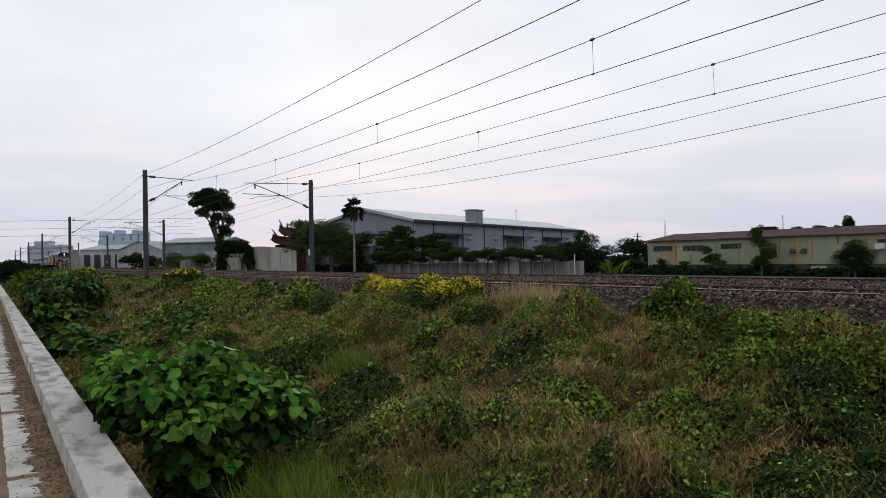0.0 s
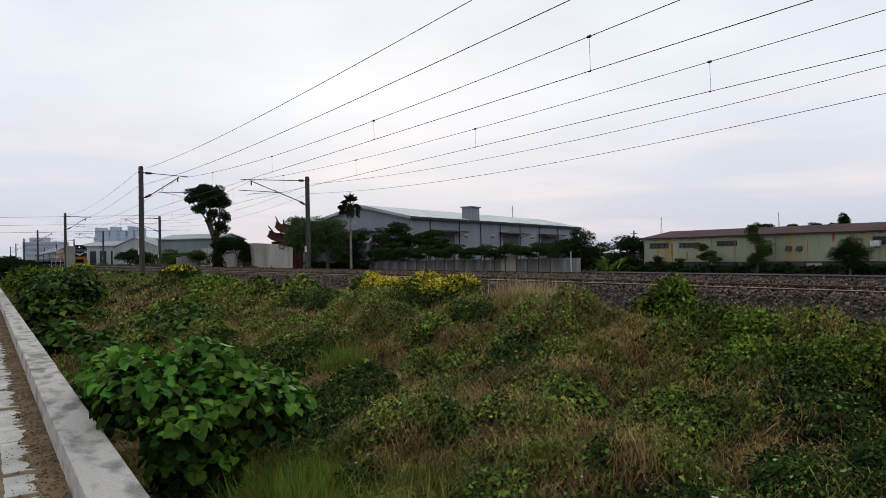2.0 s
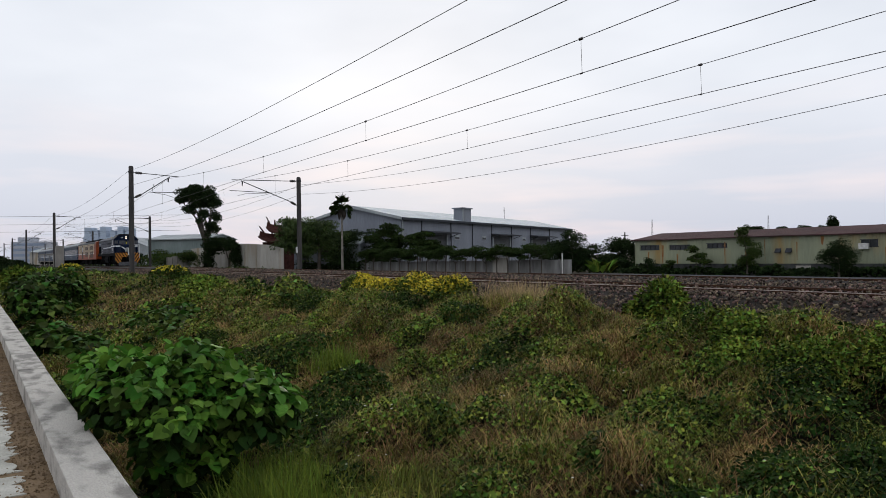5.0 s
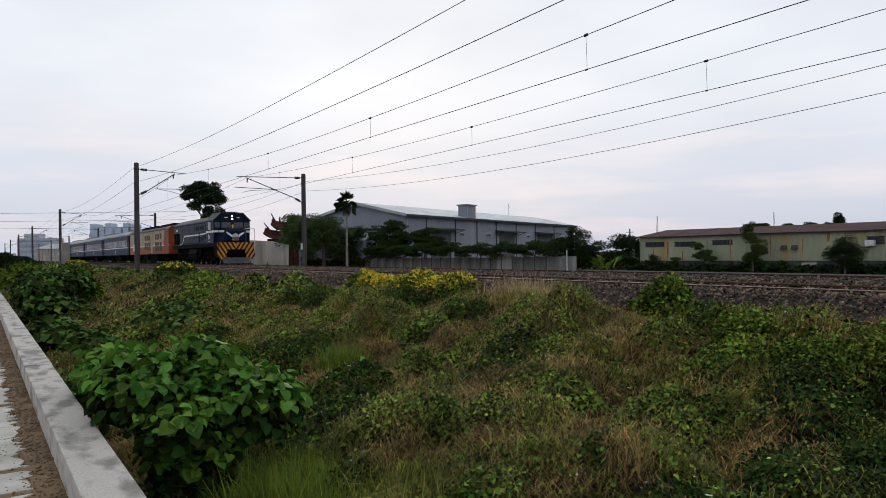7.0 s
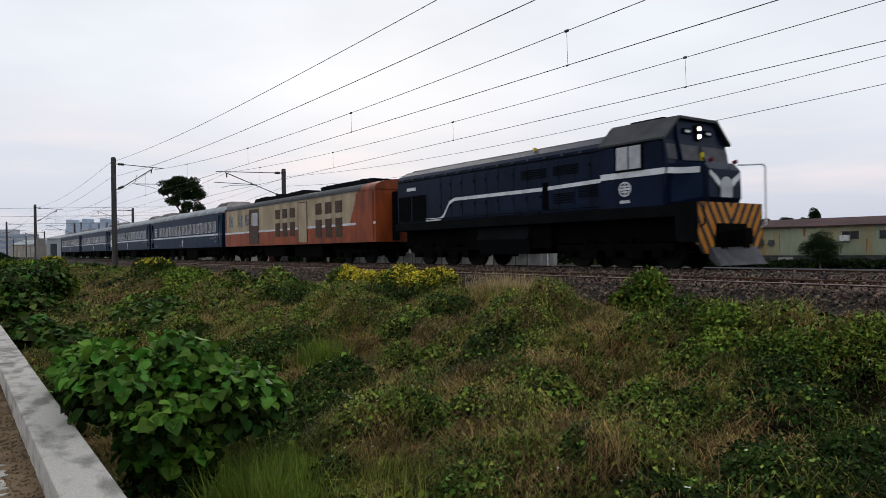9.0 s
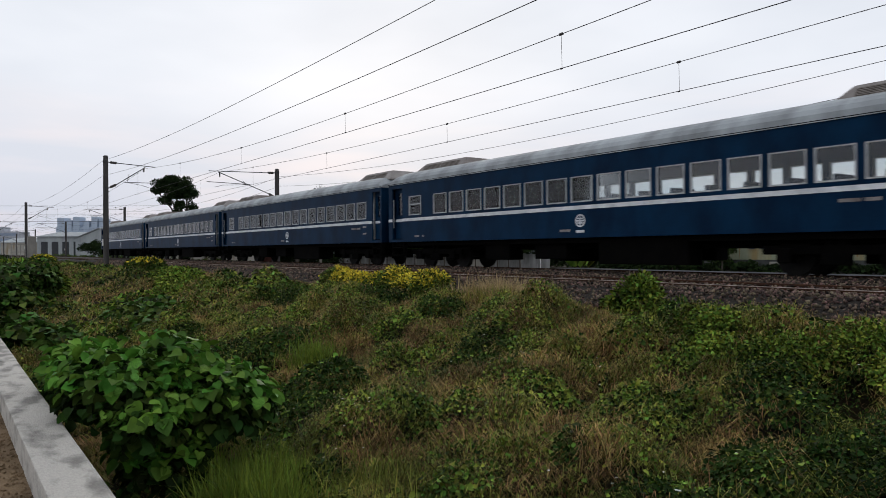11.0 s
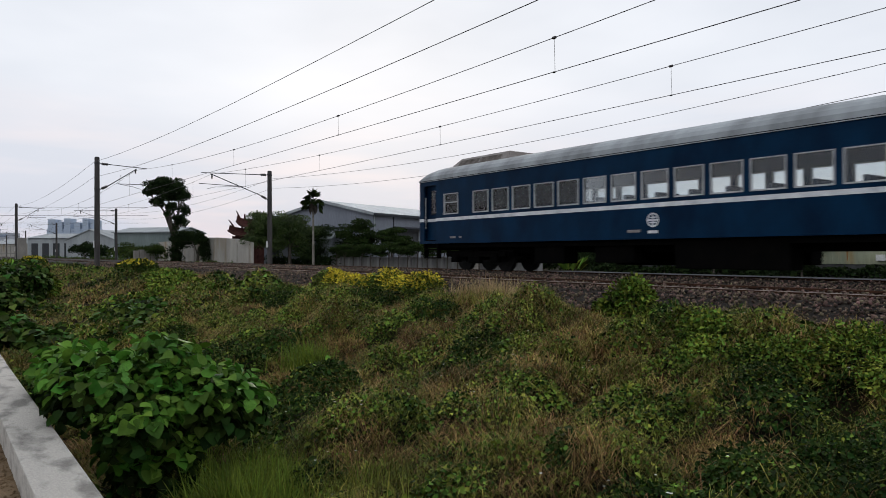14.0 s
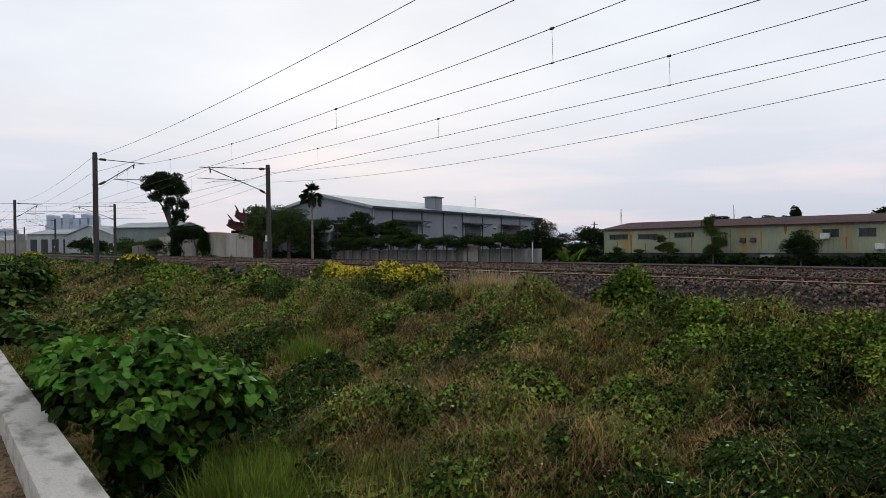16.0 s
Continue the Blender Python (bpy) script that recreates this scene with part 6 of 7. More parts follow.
M.update({
    "sheet_grey": ribbed("sheet_grey", (0.225, 0.245, 0.285), (0.185, 0.20, 0.235)),
    "sheet_roof": ribbed("sheet_roof", (0.42, 0.47, 0.50), (0.32, 0.36, 0.385), axis="X"),
    "shutter_grey": ribbed("shutter_grey", (0.12, 0.125, 0.135), (0.09, 0.095, 0.10), rib=6, axis="Z"),
    "dark_trim": mat("dark_trim", (0.05, 0.055, 0.065), (0.035, 0.038, 0.045)),
    "sheet_yellow": ribbed("sheet_yellow", (0.31, 0.325, 0.215), (0.235, 0.262, 0.185), stains=(0.31, 0.215, 0.085)),
    "plinth_grey": mat("plinth_grey", (0.085, 0.088, 0.088), (0.03, 0.032, 0.032), scale=1.2, stretch=(1, 1, 0.5)),
    "roof_red": ribbed("roof_red", (0.070, 0.034, 0.034), (0.042, 0.022, 0.022), rough=0.95),
    "rust_streak": mat("rust_streak", (0.22, 0.085, 0.025), (0.28, 0.17, 0.07), scale=2),
    "sheet_white": ribbed("sheet_white", (0.43, 0.41, 0.365), (0.29, 0.275, 0.245), stains=(0.27, 0.215, 0.14)),
    "sheet_green": ribbed("sheet_green", (0.21, 0.25, 0.245), (0.15, 0.19, 0.185)),
    "roof_pale": ribbed("roof_pale", (0.38, 0.41, 0.42), (0.27, 0.29, 0.30), rough=0.9),
    # tower and far window colours have the distance haze mixed in
    "haze_blue": mat("haze_blue", (0.42, 0.49, 0.60), (0.38, 0.45, 0.55), scale=0.05),
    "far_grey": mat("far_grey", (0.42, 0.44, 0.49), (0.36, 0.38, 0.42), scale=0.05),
    "haze_window": mat("haze_window", (0.28, 0.34, 0.44), (0.25, 0.30, 0.40), rough=0.3),
    "temple_red": mat("temple_red", (0.062, 0.026, 0.022), (0.030, 0.014, 0.012), scale=2, rough=0.95, spec=0.03),
    "fence_grey": mat("fence_grey", (0.30, 0.30, 0.295), (0.10, 0.10, 0.095), scale=0.8, stretch=(1, 1, 0.2)),
    "window_dark": mat("window_dark", (0.03, 0.035, 0.04), rough=0.25, spec=0.5),
    "beige_box": mat("beige_box", (0.25, 0.235, 0.215), (0.18, 0.17, 0.155), scale=1.5),
})


def frame_of(p0, p1, z):
    """A local frame on a facade: x from p0 to p1, y behind it (away from the railway), z up."""
    d = Vector((p1[0] - p0[0], p1[1] - p0[1], 0)).normalized()
    n = Vector((0, 0, 1)).cross(d)
    return Matrix(((d.x, n.x, 0, p0[0]), (d.y, n.y, 0, p0[1]), (0, 0, 1, z), (0, 0, 0, 1)))


def build_warehouse():
    """Grey sheet-metal warehouse: long wall with roller doors under canopies, shallow gable roof, a vent tower."""
    w = thing("warehouse", "grey corrugated metal warehouse with roller doors and pale roof", "warehouse", frame_of((-75.5, 45.3), (-97.7, 97.0), -1.25))
    L, D, E, R = 56.3, 15.7, 6.85, 8.7

    def X(s):
        return s
    doors = [(5.8, 10.9), (25.0, 30.6), (39.3, 45.6)]
    bm = bmesh.new()
    holes = sorted([(X(a), X(b), 0.0, 4.85) for a, b in doors])
    shell_side(bm, 0.0, 0.25, 0, L, -0.3, E, holes)
    part("long_wall", bm, "sheet_grey", w, "grey ribbed long wall")
    bm = bmesh.new()
    box(bm, 0, L, D - 0.25, D, -0.3, E)
    part("back_wall", bm, "sheet_grey", w)
    for x0, x1 in ((L - 0.25, L), (0.0, 0.25)):
        bm = bmesh.new()
        prism(bm, [(0.25, -0.3), (D - 0.25, -0.3), (D - 0.25, E), (D / 2, R - 0.1), (0.25, E)], x0, x1)
        part("gable_wall", bm, "sheet_grey", w)
    for y0, y1 in ((-0.45, D / 2), (D + 0.45, D / 2)):
        bm = bmesh.new()
        z0 = E - 0.02
        prism(bm, [(y0, z0), (y1, R), (y1, R + 0.14), (y0, z0 + 0.14)], -0.5, L + 0.4)
        part("roof_slope", bm, "sheet_roof", w, "pale grey ribbed metal roof")
    bm = bmesh.new()
    box(bm, -0.4, L + 0.5, -0.62, -0.46, E - 0.22, E + 0.10)
    part("gutter", bm, "dark_trim", w)
    bm = bmesh.new()
    prism(bm, [(-0.5, E - 0.2), (-0.5, E + 0.16), (D / 2, R + 0.18), (D + 0.5, E + 0.16), (D + 0.5, E - 0.2), (D / 2, R - 0.2)], -0.6, -0.5)
    part("barge_board", bm, "roof_pale", w, "white gable trim")
    for a, b in doors:
        bm = bmesh.new()
        box(bm, X(a), X(b), 0.12, 0.2, 0.0, 4.85)
        d = part("roller_door", bm, "shutter_grey", w, "dark grey roller shutter")
        for q in (X(a) - 0.2, X(b)):
            bm = bmesh.new()
            box(bm, q, q + 0.2, -0.06, 0.0, 0.0, 4.95)
            part("door_jamb", bm, "roof_pale", d)
        bm = bmesh.new()
        prism(bm, [(-1.6, 5.05), (-0.01, 5.25), (-0.01, 5.4), (-1.6, 5.2)], X(a) - 1.0, X(b) + 1.3)
        for q in (X(a) - 0.7, X(b) + 1.0):
            rod(bm, (q, -1.5, 5.1), (q, -0.02, 4.6), 0.04)
        part("canopy", bm, "dark_trim", w, "dark door canopy")
    for a in (13.1, 21.1, 35.2, 50.0):
        bm = bmesh.new()
        box(bm, X(a), X(a) + 1.35, -0.05, 0.0, 4.30, 4.98)
        f = part("window_frame", bm, "roof_pale", w)
        bm = bmesh.new()
        box(bm, X(a) + 0.1, X(a) + 1.25, -0.07, -0.05, 4.4, 4.72)
        part("pane", bm, "window_dark", f)
    for a in (0.25, 4.6, 12.0, 18.1, 24.2, 31.1, 38.5, 46.6, 55.9):
        bm = bmesh.new()
        rod(bm, (X(a), -0.1, -0.2), (X(a), -0.1, E - 0.1), 0.07)
        part("downpipe", bm, "dark_trim" if a > 1 else "roof_pale", w)
    bm = bmesh.new()
    box(bm, X(14.9), X(17.4), -0.3, 1.2, E + 0.1, E + 2.0)
    box(bm, X(14.7), X(17.6), -0.5, 1.4, E + 2.0, E + 2.15)
    v = part("vent_tower", bm, "sheet_grey", w, "boxy grey roof tower")
    bm = bmesh.new()
    box(bm, X(14.9), X(15.2), -0.34, -0.30, E + 0.1, E + 2.0)
    part("corner_strip", bm, "roof_pale", v)
    bm = bmesh.new()
    rod(bm, (X(44), D / 2, R), (X(44), D / 2, R + 2.3), 0.05)
    rod(bm, (X(44) - 0.3, D / 2, R + 1.7), (X(44) + 0.3, D / 2, R + 1.7), 0.04)
    part("antenna", bm, "dark_trim", w)
    # lean-to on the gable
    bm = bmesh.new()
    prism(bm, [(2.0, 5.0), (9.0, 5.0), (9.0, 5.2), (2.0, 5.2)], -2.6, -0.6)
    part("gable_canopy", bm, "dark_trim", w)
    return w


def build_yellow_shed():
    """Long low shed of pale green-yellow sheet, streaked with rust, under a dark red roof."""
    w = thing("rusty_shed", "long pale yellow-green metal shed streaked with rust", "shed", frame_of((-43.05, 51.3), (-23.15, 52.4), -1.25))
    L, E, D, RZ, B = 62.0, 3.1, 9.0, 3.78, 0.95
    wins = [(0.59, 2.64, 2.21, 2.62), (3.69, 5.75, 2.19, 2.59), (7.35, 9.2, 2.28, 2.66), (19.37, 20.5, 2.13, 2.66), (21.8, 22.9, 2.13, 2.66), (26.6, 27.8, 2.1, 2.66)]
    bm = bmesh.new()
    shell_side(bm, 0.0, 0.2, 0, L, B, E, wins)
    part("front_wall", bm, "sheet_yellow", w, "pale yellow-green ribbed wall with rust")
    bm = bmesh.new()
    box(bm, 0, L, 0.05, 0.24, -0.4, B)
    part("plinth", bm, "plinth_grey", w, "dirty dark grey plinth")
    bm = bmesh.new()
    box(bm, 14.77, 15.88, 0.03, 0.05, 0.5, 0.8)
    part("plinth_patch", bm, "sheet_white", w, "pale block patch in the plinth")
    for x0, x1 in ((0.0, 0.2), (L - 0.2, L)):
        bm = bmesh.new()
        prism(bm, [(0.2, -0.4), (D, -0.4), (D, E), (D / 2, RZ - 0.1), (0.2, E)], x0, x1)
        part("gable_wall", bm, "sheet_yellow", w)
    bm = bmesh.new()
    box(bm, 0.2, L - 0.2, D - 0.2, D, -0.4, E)
    part("back_wall", bm, "sheet_yellow", w)
    rng = random.Random(6)
    x = -0.25
    while x < L:
        ln = rng.uniform(2.2, 3.6)
        bm = bmesh.new()
        dz = rng.uniform(-0.025, 0.02)
        prism(bm, [(-0.32, E - 0.04 + dz), (D / 2, RZ), (D / 2, RZ + 0.06), (-0.32, E + 0.03 + dz)], x, min(x + ln - 0.015, L + 0.3))
        part("roof_sheet", bm, "roof_red", w, "dark red-brown roof sheet")
        x += ln
    bm = bmesh.new()
    prism(bm, [(D + 0.3, E - 0.04), (D / 2, RZ), (D / 2, RZ + 0.06), (D + 0.3, E + 0.03)], -0.25, L + 0.3)
    part("roof_back", bm, "roof_red", w)
    for k, (xa, xb, za, zb) in enumerate(wins):
        bm = bmesh.new()
        box(bm, xa, xb, 0.1, 0.14, za, zb)
        p = part("window", bm, "window_dark", w, "dark window band")
        bm = bmesh.new()
        n = 4 if k < 3 else 2
        for q in range(1, n):
            u = xa + (xb - xa) * q / n
            box(bm, u - 0.015, u + 0.015, 0.04, 0.1, za, zb)
        box(bm, xa - 0.03, xb + 0.03, -0.02, 0.1, zb - 0.02, zb + 0.03), box(bm, xa - 0.03, xb + 0.03, -0.03, 0.1, za - 0.03, za + 0.02)
        part("window_frame", bm, "plinth_grey", p)
    for s, z0, z1, wd in ((3.0, 0.96, 2.6, 0.24), (1.5, 1.1, 2.0, 0.16), (4.5, 0.96, 1.8, 0.18), (9.0, 1.1, 2.75, 0.12), (10.8, 1.05, 2.9, 0.10), (16.77, 2.35, 3.02, 0.26), (14.9, 1.2, 2.6, 0.08), (21.0, 1.2, 2.1, 0.14), (6.3, 1.0, 1.7, 0.08), (12.4, 1.0, 2.9, 0.06)):
        bm = bmesh.new()
        prism(bm, [(s - wd * 0.5, z1), (s + wd * 0.5, z1), (s + wd * 0.34, (z0 + z1) / 2), (s + wd * 0.16, z0), (s - wd * 0.2, z0), (s - wd * 0.4, (z0 + z1) / 2)], -0.006, -0.002, "y")
        part("rust_run", bm, "rust_streak", w, "orange-brown rust run")
    for s in (0.05, 6.9, 11.4, 18.3, 25.2):
        bm = bmesh.new()
        rod(bm, (s, -0.06, 0.2), (s, -0.06, E), 0.03)
        part("downpipe", bm, "sheet_yellow", w)
    for s in (13.47, 14.3):
        bm = bmesh.new()
        prism(bm, [(-0.22, 1.86), (-0.02, 2.14), (-0.02, 1.84), (-0.22, 1.80)], s - 0.22, s + 0.22)
        part("vent_hood", bm, "dark_trim", w)
    for s, z in ((19.65, 1.98), (23.2, 1.2)):
        bm = bmesh.new()
        box(bm, s - 0.3, s + 0.3, -0.35, -0.02, z, z + 0.42, bevel=0.02)
        disc(bm, (s, -0.36, z + 0.21), (0, 1, 0), 0.15, 0.02, 14)
        part("air_conditioner", bm, "white_plate", w, "white air conditioner box")
    return w


def simple_shed(name, label, p0, p1, depth, eave, ridge, wall, roof, z=-1.25, windows=(), gable_front=False):
    """A plain gabled shed with door and window openings on its front."""
    w = thing(name, label, "shed", frame_of(p0, p1, z), group="sheds across the line")
    L = math.hypot(p1[0] - p0[0], p1[1] - p0[1])
    bm = bmesh.new()
    if gable_front:
        prism(bm, [(0, -0.3), (L, -0.3), (L, eave), (L / 2, ridge), (0, eave)], 0, 0.2, "y")
        prism(bm, [(0, -0.3), (L, -0.3), (L, eave), (L / 2, ridge), (0, eave)], depth - 0.2, depth, "y")
        box(bm, 0, 0.2, 0.2, depth - 0.2, -0.3, eave), box(bm, L - 0.2, L, 0.2, depth - 0.2, -0.3, eave)
    else:
        box(bm, 0, L, 0, 0.2, -0.3, eave), box(bm, 0, L, depth - 0.2, depth, -0.3, eave)
        for a in (0, L - 0.2):
            prism(bm, [(0.2, -0.3), (depth - 0.2, -0.3), (depth - 0.2, eave), (depth / 2, ridge), (0.2, eave)], a, a + 0.2)
    part("shell", bm, wall, w)
    for s in (0, 1):
        bm = bmesh.new()
        if gable_front:
            a = (-0.3, eave - 0.05) if s == 0 else (L + 0.3, eave - 0.05)
            prism(bm, [a, (L / 2, ridge + 0.02), (L / 2, ridge + 0.17), (a[0], a[1] + 0.15)], -0.3, depth + 0.3, "y")
        else:
            a = -0.4 if s == 0 else depth + 0.4
            prism(bm, [(a, eave - 0.05), (depth / 2, ridge + 0.02), (depth / 2, ridge + 0.17), (a, eave + 0.1)], -0.3, L + 0.3)
        part("roof_slope", bm, roof, w)
    for xa, xb, za, zb in windows:
        bm = bmesh.new()
        box(bm, xa, xb, -0.04, -0.003, za, zb)
        part("window", bm, "window_dark", w)
    return w


def build_apartments():
    """Far apartment blocks, the haze of distance painted into their pale blue."""
    w = thing("apartment_block", "distant apartment towers, tinted pale blue-grey as haze", "apartment block", frame_of((-1000.0, 120.0), (-964.0, 172.0), -1.25))
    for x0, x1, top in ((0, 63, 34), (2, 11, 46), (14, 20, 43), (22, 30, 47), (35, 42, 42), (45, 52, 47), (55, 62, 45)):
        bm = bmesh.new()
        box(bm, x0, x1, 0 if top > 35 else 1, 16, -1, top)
        q = part("tower", bm, "haze_blue", w)
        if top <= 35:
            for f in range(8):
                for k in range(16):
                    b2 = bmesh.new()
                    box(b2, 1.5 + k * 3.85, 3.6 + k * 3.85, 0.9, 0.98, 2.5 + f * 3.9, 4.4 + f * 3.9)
                    part("window", b2, "haze_window", w)
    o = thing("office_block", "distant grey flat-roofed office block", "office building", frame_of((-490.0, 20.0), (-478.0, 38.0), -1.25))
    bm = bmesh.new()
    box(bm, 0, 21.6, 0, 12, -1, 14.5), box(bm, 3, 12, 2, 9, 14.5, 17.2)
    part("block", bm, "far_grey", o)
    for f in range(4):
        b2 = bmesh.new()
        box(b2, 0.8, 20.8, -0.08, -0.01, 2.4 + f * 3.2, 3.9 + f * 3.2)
        part("window_band", b2, "haze_window", o)


def build_temple():
    """Small temple roof with swept ridges, showing over the wall."""
    w = thing("temple", "small dark red temple with a swept ornate roof", "temple", pose(-94.6, 36.6, -1.25, 0, 0, 62) @ Matrix.Diagonal((0.7, 0.7, 0.93, 1)))
    bm = bmesh.new()
    box(bm, -3.2, 3.2, -2.4, 2.4, -0.3, 4.6)
    part("hall", bm, "temple_red", w)
    for z, half, dp in ((4.6, 4.0, 3.2), (6.0, 2.6, 2.0)):
        bm = bmesh.new()
        n = 10
        for s in (-1, 1):
            for i in range(n):
                xa, xb = -half + 2 * half * i / n, -half + 2 * half * (i + 1) / n
                la, lb = 0.9 * abs(xa / half) ** 3, 0.9 * abs(xb / half) ** 3
                for (u0, z0), (u1, z1) in (((1.0, 0.0), (0.5, 0.45)), ((0.5, 0.45), (0.0, 1.25))):
                    q = [(xa, s * dp * u0, z + z0 + la * u0), (xb, s * dp * u0, z + z0 + lb * u0), (xb, s * dp * u1, z + z1 + lb * 0.6), (xa, s * dp * u1, z + z1 + la * 0.6)]
                    v = [bm.verts.new(p) for p in q] + [bm.verts.new((p[0], p[1], p[2] - 0.16)) for p in q]
                    for f in ((0, 1, 2, 3), (7, 6, 5, 4), (0, 4, 5, 1), (1, 5, 6, 2), (2, 6, 7, 3), (3, 7, 4, 0)):
                        bm.faces.new([v[k] for k in f])
        part("roof_tier", bm, "temple_red", w, "swept red-brown tiled roof")
        bm = bmesh.new()
        for s in (-1, 1):
            rod(bm, (s * half * 0.8, 0, z + 1.5), (s * half * 1.05, 0, z + 2.5), 0.16, 0.08)
            rod(bm, (s * half * 0.4, 0, z + 1.3), (s * half * 0.42, 0, z + 2.0), 0.2, 0.1)
        part("ridge_ornament", bm, "temple_red", w)


def build_fence():
    f = thing("concrete_fence", "stained grey concrete panel fence along the warehouse yard", "fence", frame_of((-73.0, 38.2), (-49.0, 47.4), -1.3))
    L, k = 25.7, 0
    r = random.Random(3)
    bm = bmesh.new()
    box(bm, 0, 1.26, 0.0, 0.07, 0.0, 1.45, bevel=0.01)
    panel = part("panel", bm, "fence_grey", f)
    bm = bmesh.new()
    box(bm, -0.07, 0.07, -0.06, 0.12, 0.0, 1.55, bevel=0.01)
    post = part("post", bm, "fence_grey", f)
    panel.matrix_basis, post.matrix_basis = pose(0.08, 0, 0), pose(0, 0, 0)
    x = 1.42
    while x < L:
        share("panel", panel.data, f, pose(x + 0.08, r.uniform(-0.01, 0.01), r.uniform(-0.04, 0.02)))
        share("post", post.data, f, pose(x, 0, 0))
        x += 1.42
    g = thing("gate_panel", "pale grey metal gate panel in the yard fence", "gate", frame_of((-73.0, 38.2), (-49.0, 47.4), -1.3))
    bm = bmesh.new()
    box(bm, 18.2, 20.0, -0.2, -0.1, 0.0, 1.75, bevel=0.02)
    part("leaf_panel", bm, "sheet_white", g)


def build_white_wall():
    w = thing("plaster_wall", "cream stained sheet-metal yard wall beyond the tracks", "wall", frame_of((-104.0, 26.6), (-76.2, 29.75), -0.9))
    bm = bmesh.new()
    prism(bm, [(0, -0.4), (28.0, -0.4), (28.0, 2.75), (24.0, 3.25), (19.0, 3.5), (13.0, 3.6), (8.0, 3.3), (0, 3.2)], 0, 0.15, "y")
    part("wall_sheet", bm, "sheet_white", w)
    for k in range(10):
        bm = bmesh.new()
        box(bm, 0.2 + k * 3.0, 0.32 + k * 3.0, -0.06, 0.0, -0.3, 2.9)
        part("batten", bm, "sheet_white", w)


build_warehouse()
build_yellow_shed()
build_fence()
build_white_wall()
build_temple()
build_apartments()
simple_shed("green_shed", "grey-green metal shed with a pale roof", (-128.5, 25.6), (-119.8, 33.2), 9, 5.5, 6.35, "sheet_green", "roof_pale", windows=((2, 4, 1.5, 3.2), (6, 8, 1.5, 3.2)))
simple_shed("gabled_shed", "white gabled metal shed by the line", (-186, 26.5), (-178, 35.5), 20, 5.2, 7.6, "roof_pale", "roof_pale", gable_front=True)
simple_shed("pale_shed", "long pale metal shed with dark bays", (-246, 24.5), (-236, 39.5), 26, 6.8, 8.4, "roof_pale", "roof_pale", windows=((1.2, 3.2, 0.3, 5.2), (4.4, 6.4, 0.3, 5.2), (7.6, 9.6, 0.3, 5.2), (11, 13, 0.3, 5.2)))
simple_shed("low_shed", "low white shed far along the line", (-330, 20), (-322, 34), 24, 6.0, 8.0, "sheet_white", "roof_pale")
simple_shed("grey_workshop", "low grey workshop behind the trees", (-82.0, 33.5), (-73.8, 38.5), 6, 3.6, 4.4, "sheet_grey", "sheet_roof", windows=((1.0, 2.2, 1.4, 2.4),))

# lineside boxes, rails of a small fence, road
rb = thing("relay_cabinets", "row of grey concrete lineside relay cabinets", "relay cabinet", pose(-97.5, 22.4, -0.7))
for k in range(4):
    bm = bmesh.new()
    box(bm, -0.35, 0.35, -0.62 + k * 0.68, -0.0 + k * 0.68, 0, 1.75 + 0.12 * (k % 2), bevel=0.03)
    part("cabinet", bm, "beige_box", rb)
bm = bmesh.new()
for k in range(7):
    rod(bm, (0, 2.4 + k * 0.42, 0), (0, 2.4 + k * 0.42, 1.0), 0.03)
for z in (0.35, 0.7, 1.0):
    rod(bm, (0, 2.4, z), (0, 4.95, z), 0.03)
part("guard_rail", bm, "beige_box", rb)
hut = thing("lineside_cabinet", "tall narrow beige concrete lineside cabinet", "relay cabinet", pose(-77.0, 7.2, -0.5))
bm = bmesh.new()
box(bm, -0.4, 0.4, -0.36, 0.36, -0.2, 2.7, bevel=0.03)
part("body", bm, "beige_box", hut)
bm = bmesh.new()
box(bm, 0.405, 0.43, -0.26, 0.26, 0.2, 2.3, bevel=0.01)
part("door", bm, "beige_box", hut)
bm = bmesh.new()
for k in range(4):
    rod(bm, (0.3, -0.55 - k * 0.38, -0.4), (0.3, -0.55 - k * 0.38, 1.9), 0.03)
for z in (0.5, 1.2, 1.9):
    rod(bm, (0.3, -0.5, z), (0.3, -1.75, z), 0.03)
part("guard_rail", bm, "beige_box", hut)
bm = bmesh.new()
box(bm, -46, 160, 30.0, 49.0, -1.5, -1.16)
tagged(part("service_road", bm, "asphalt"), "grey service road beyond the tracks", "road", kind="structure")


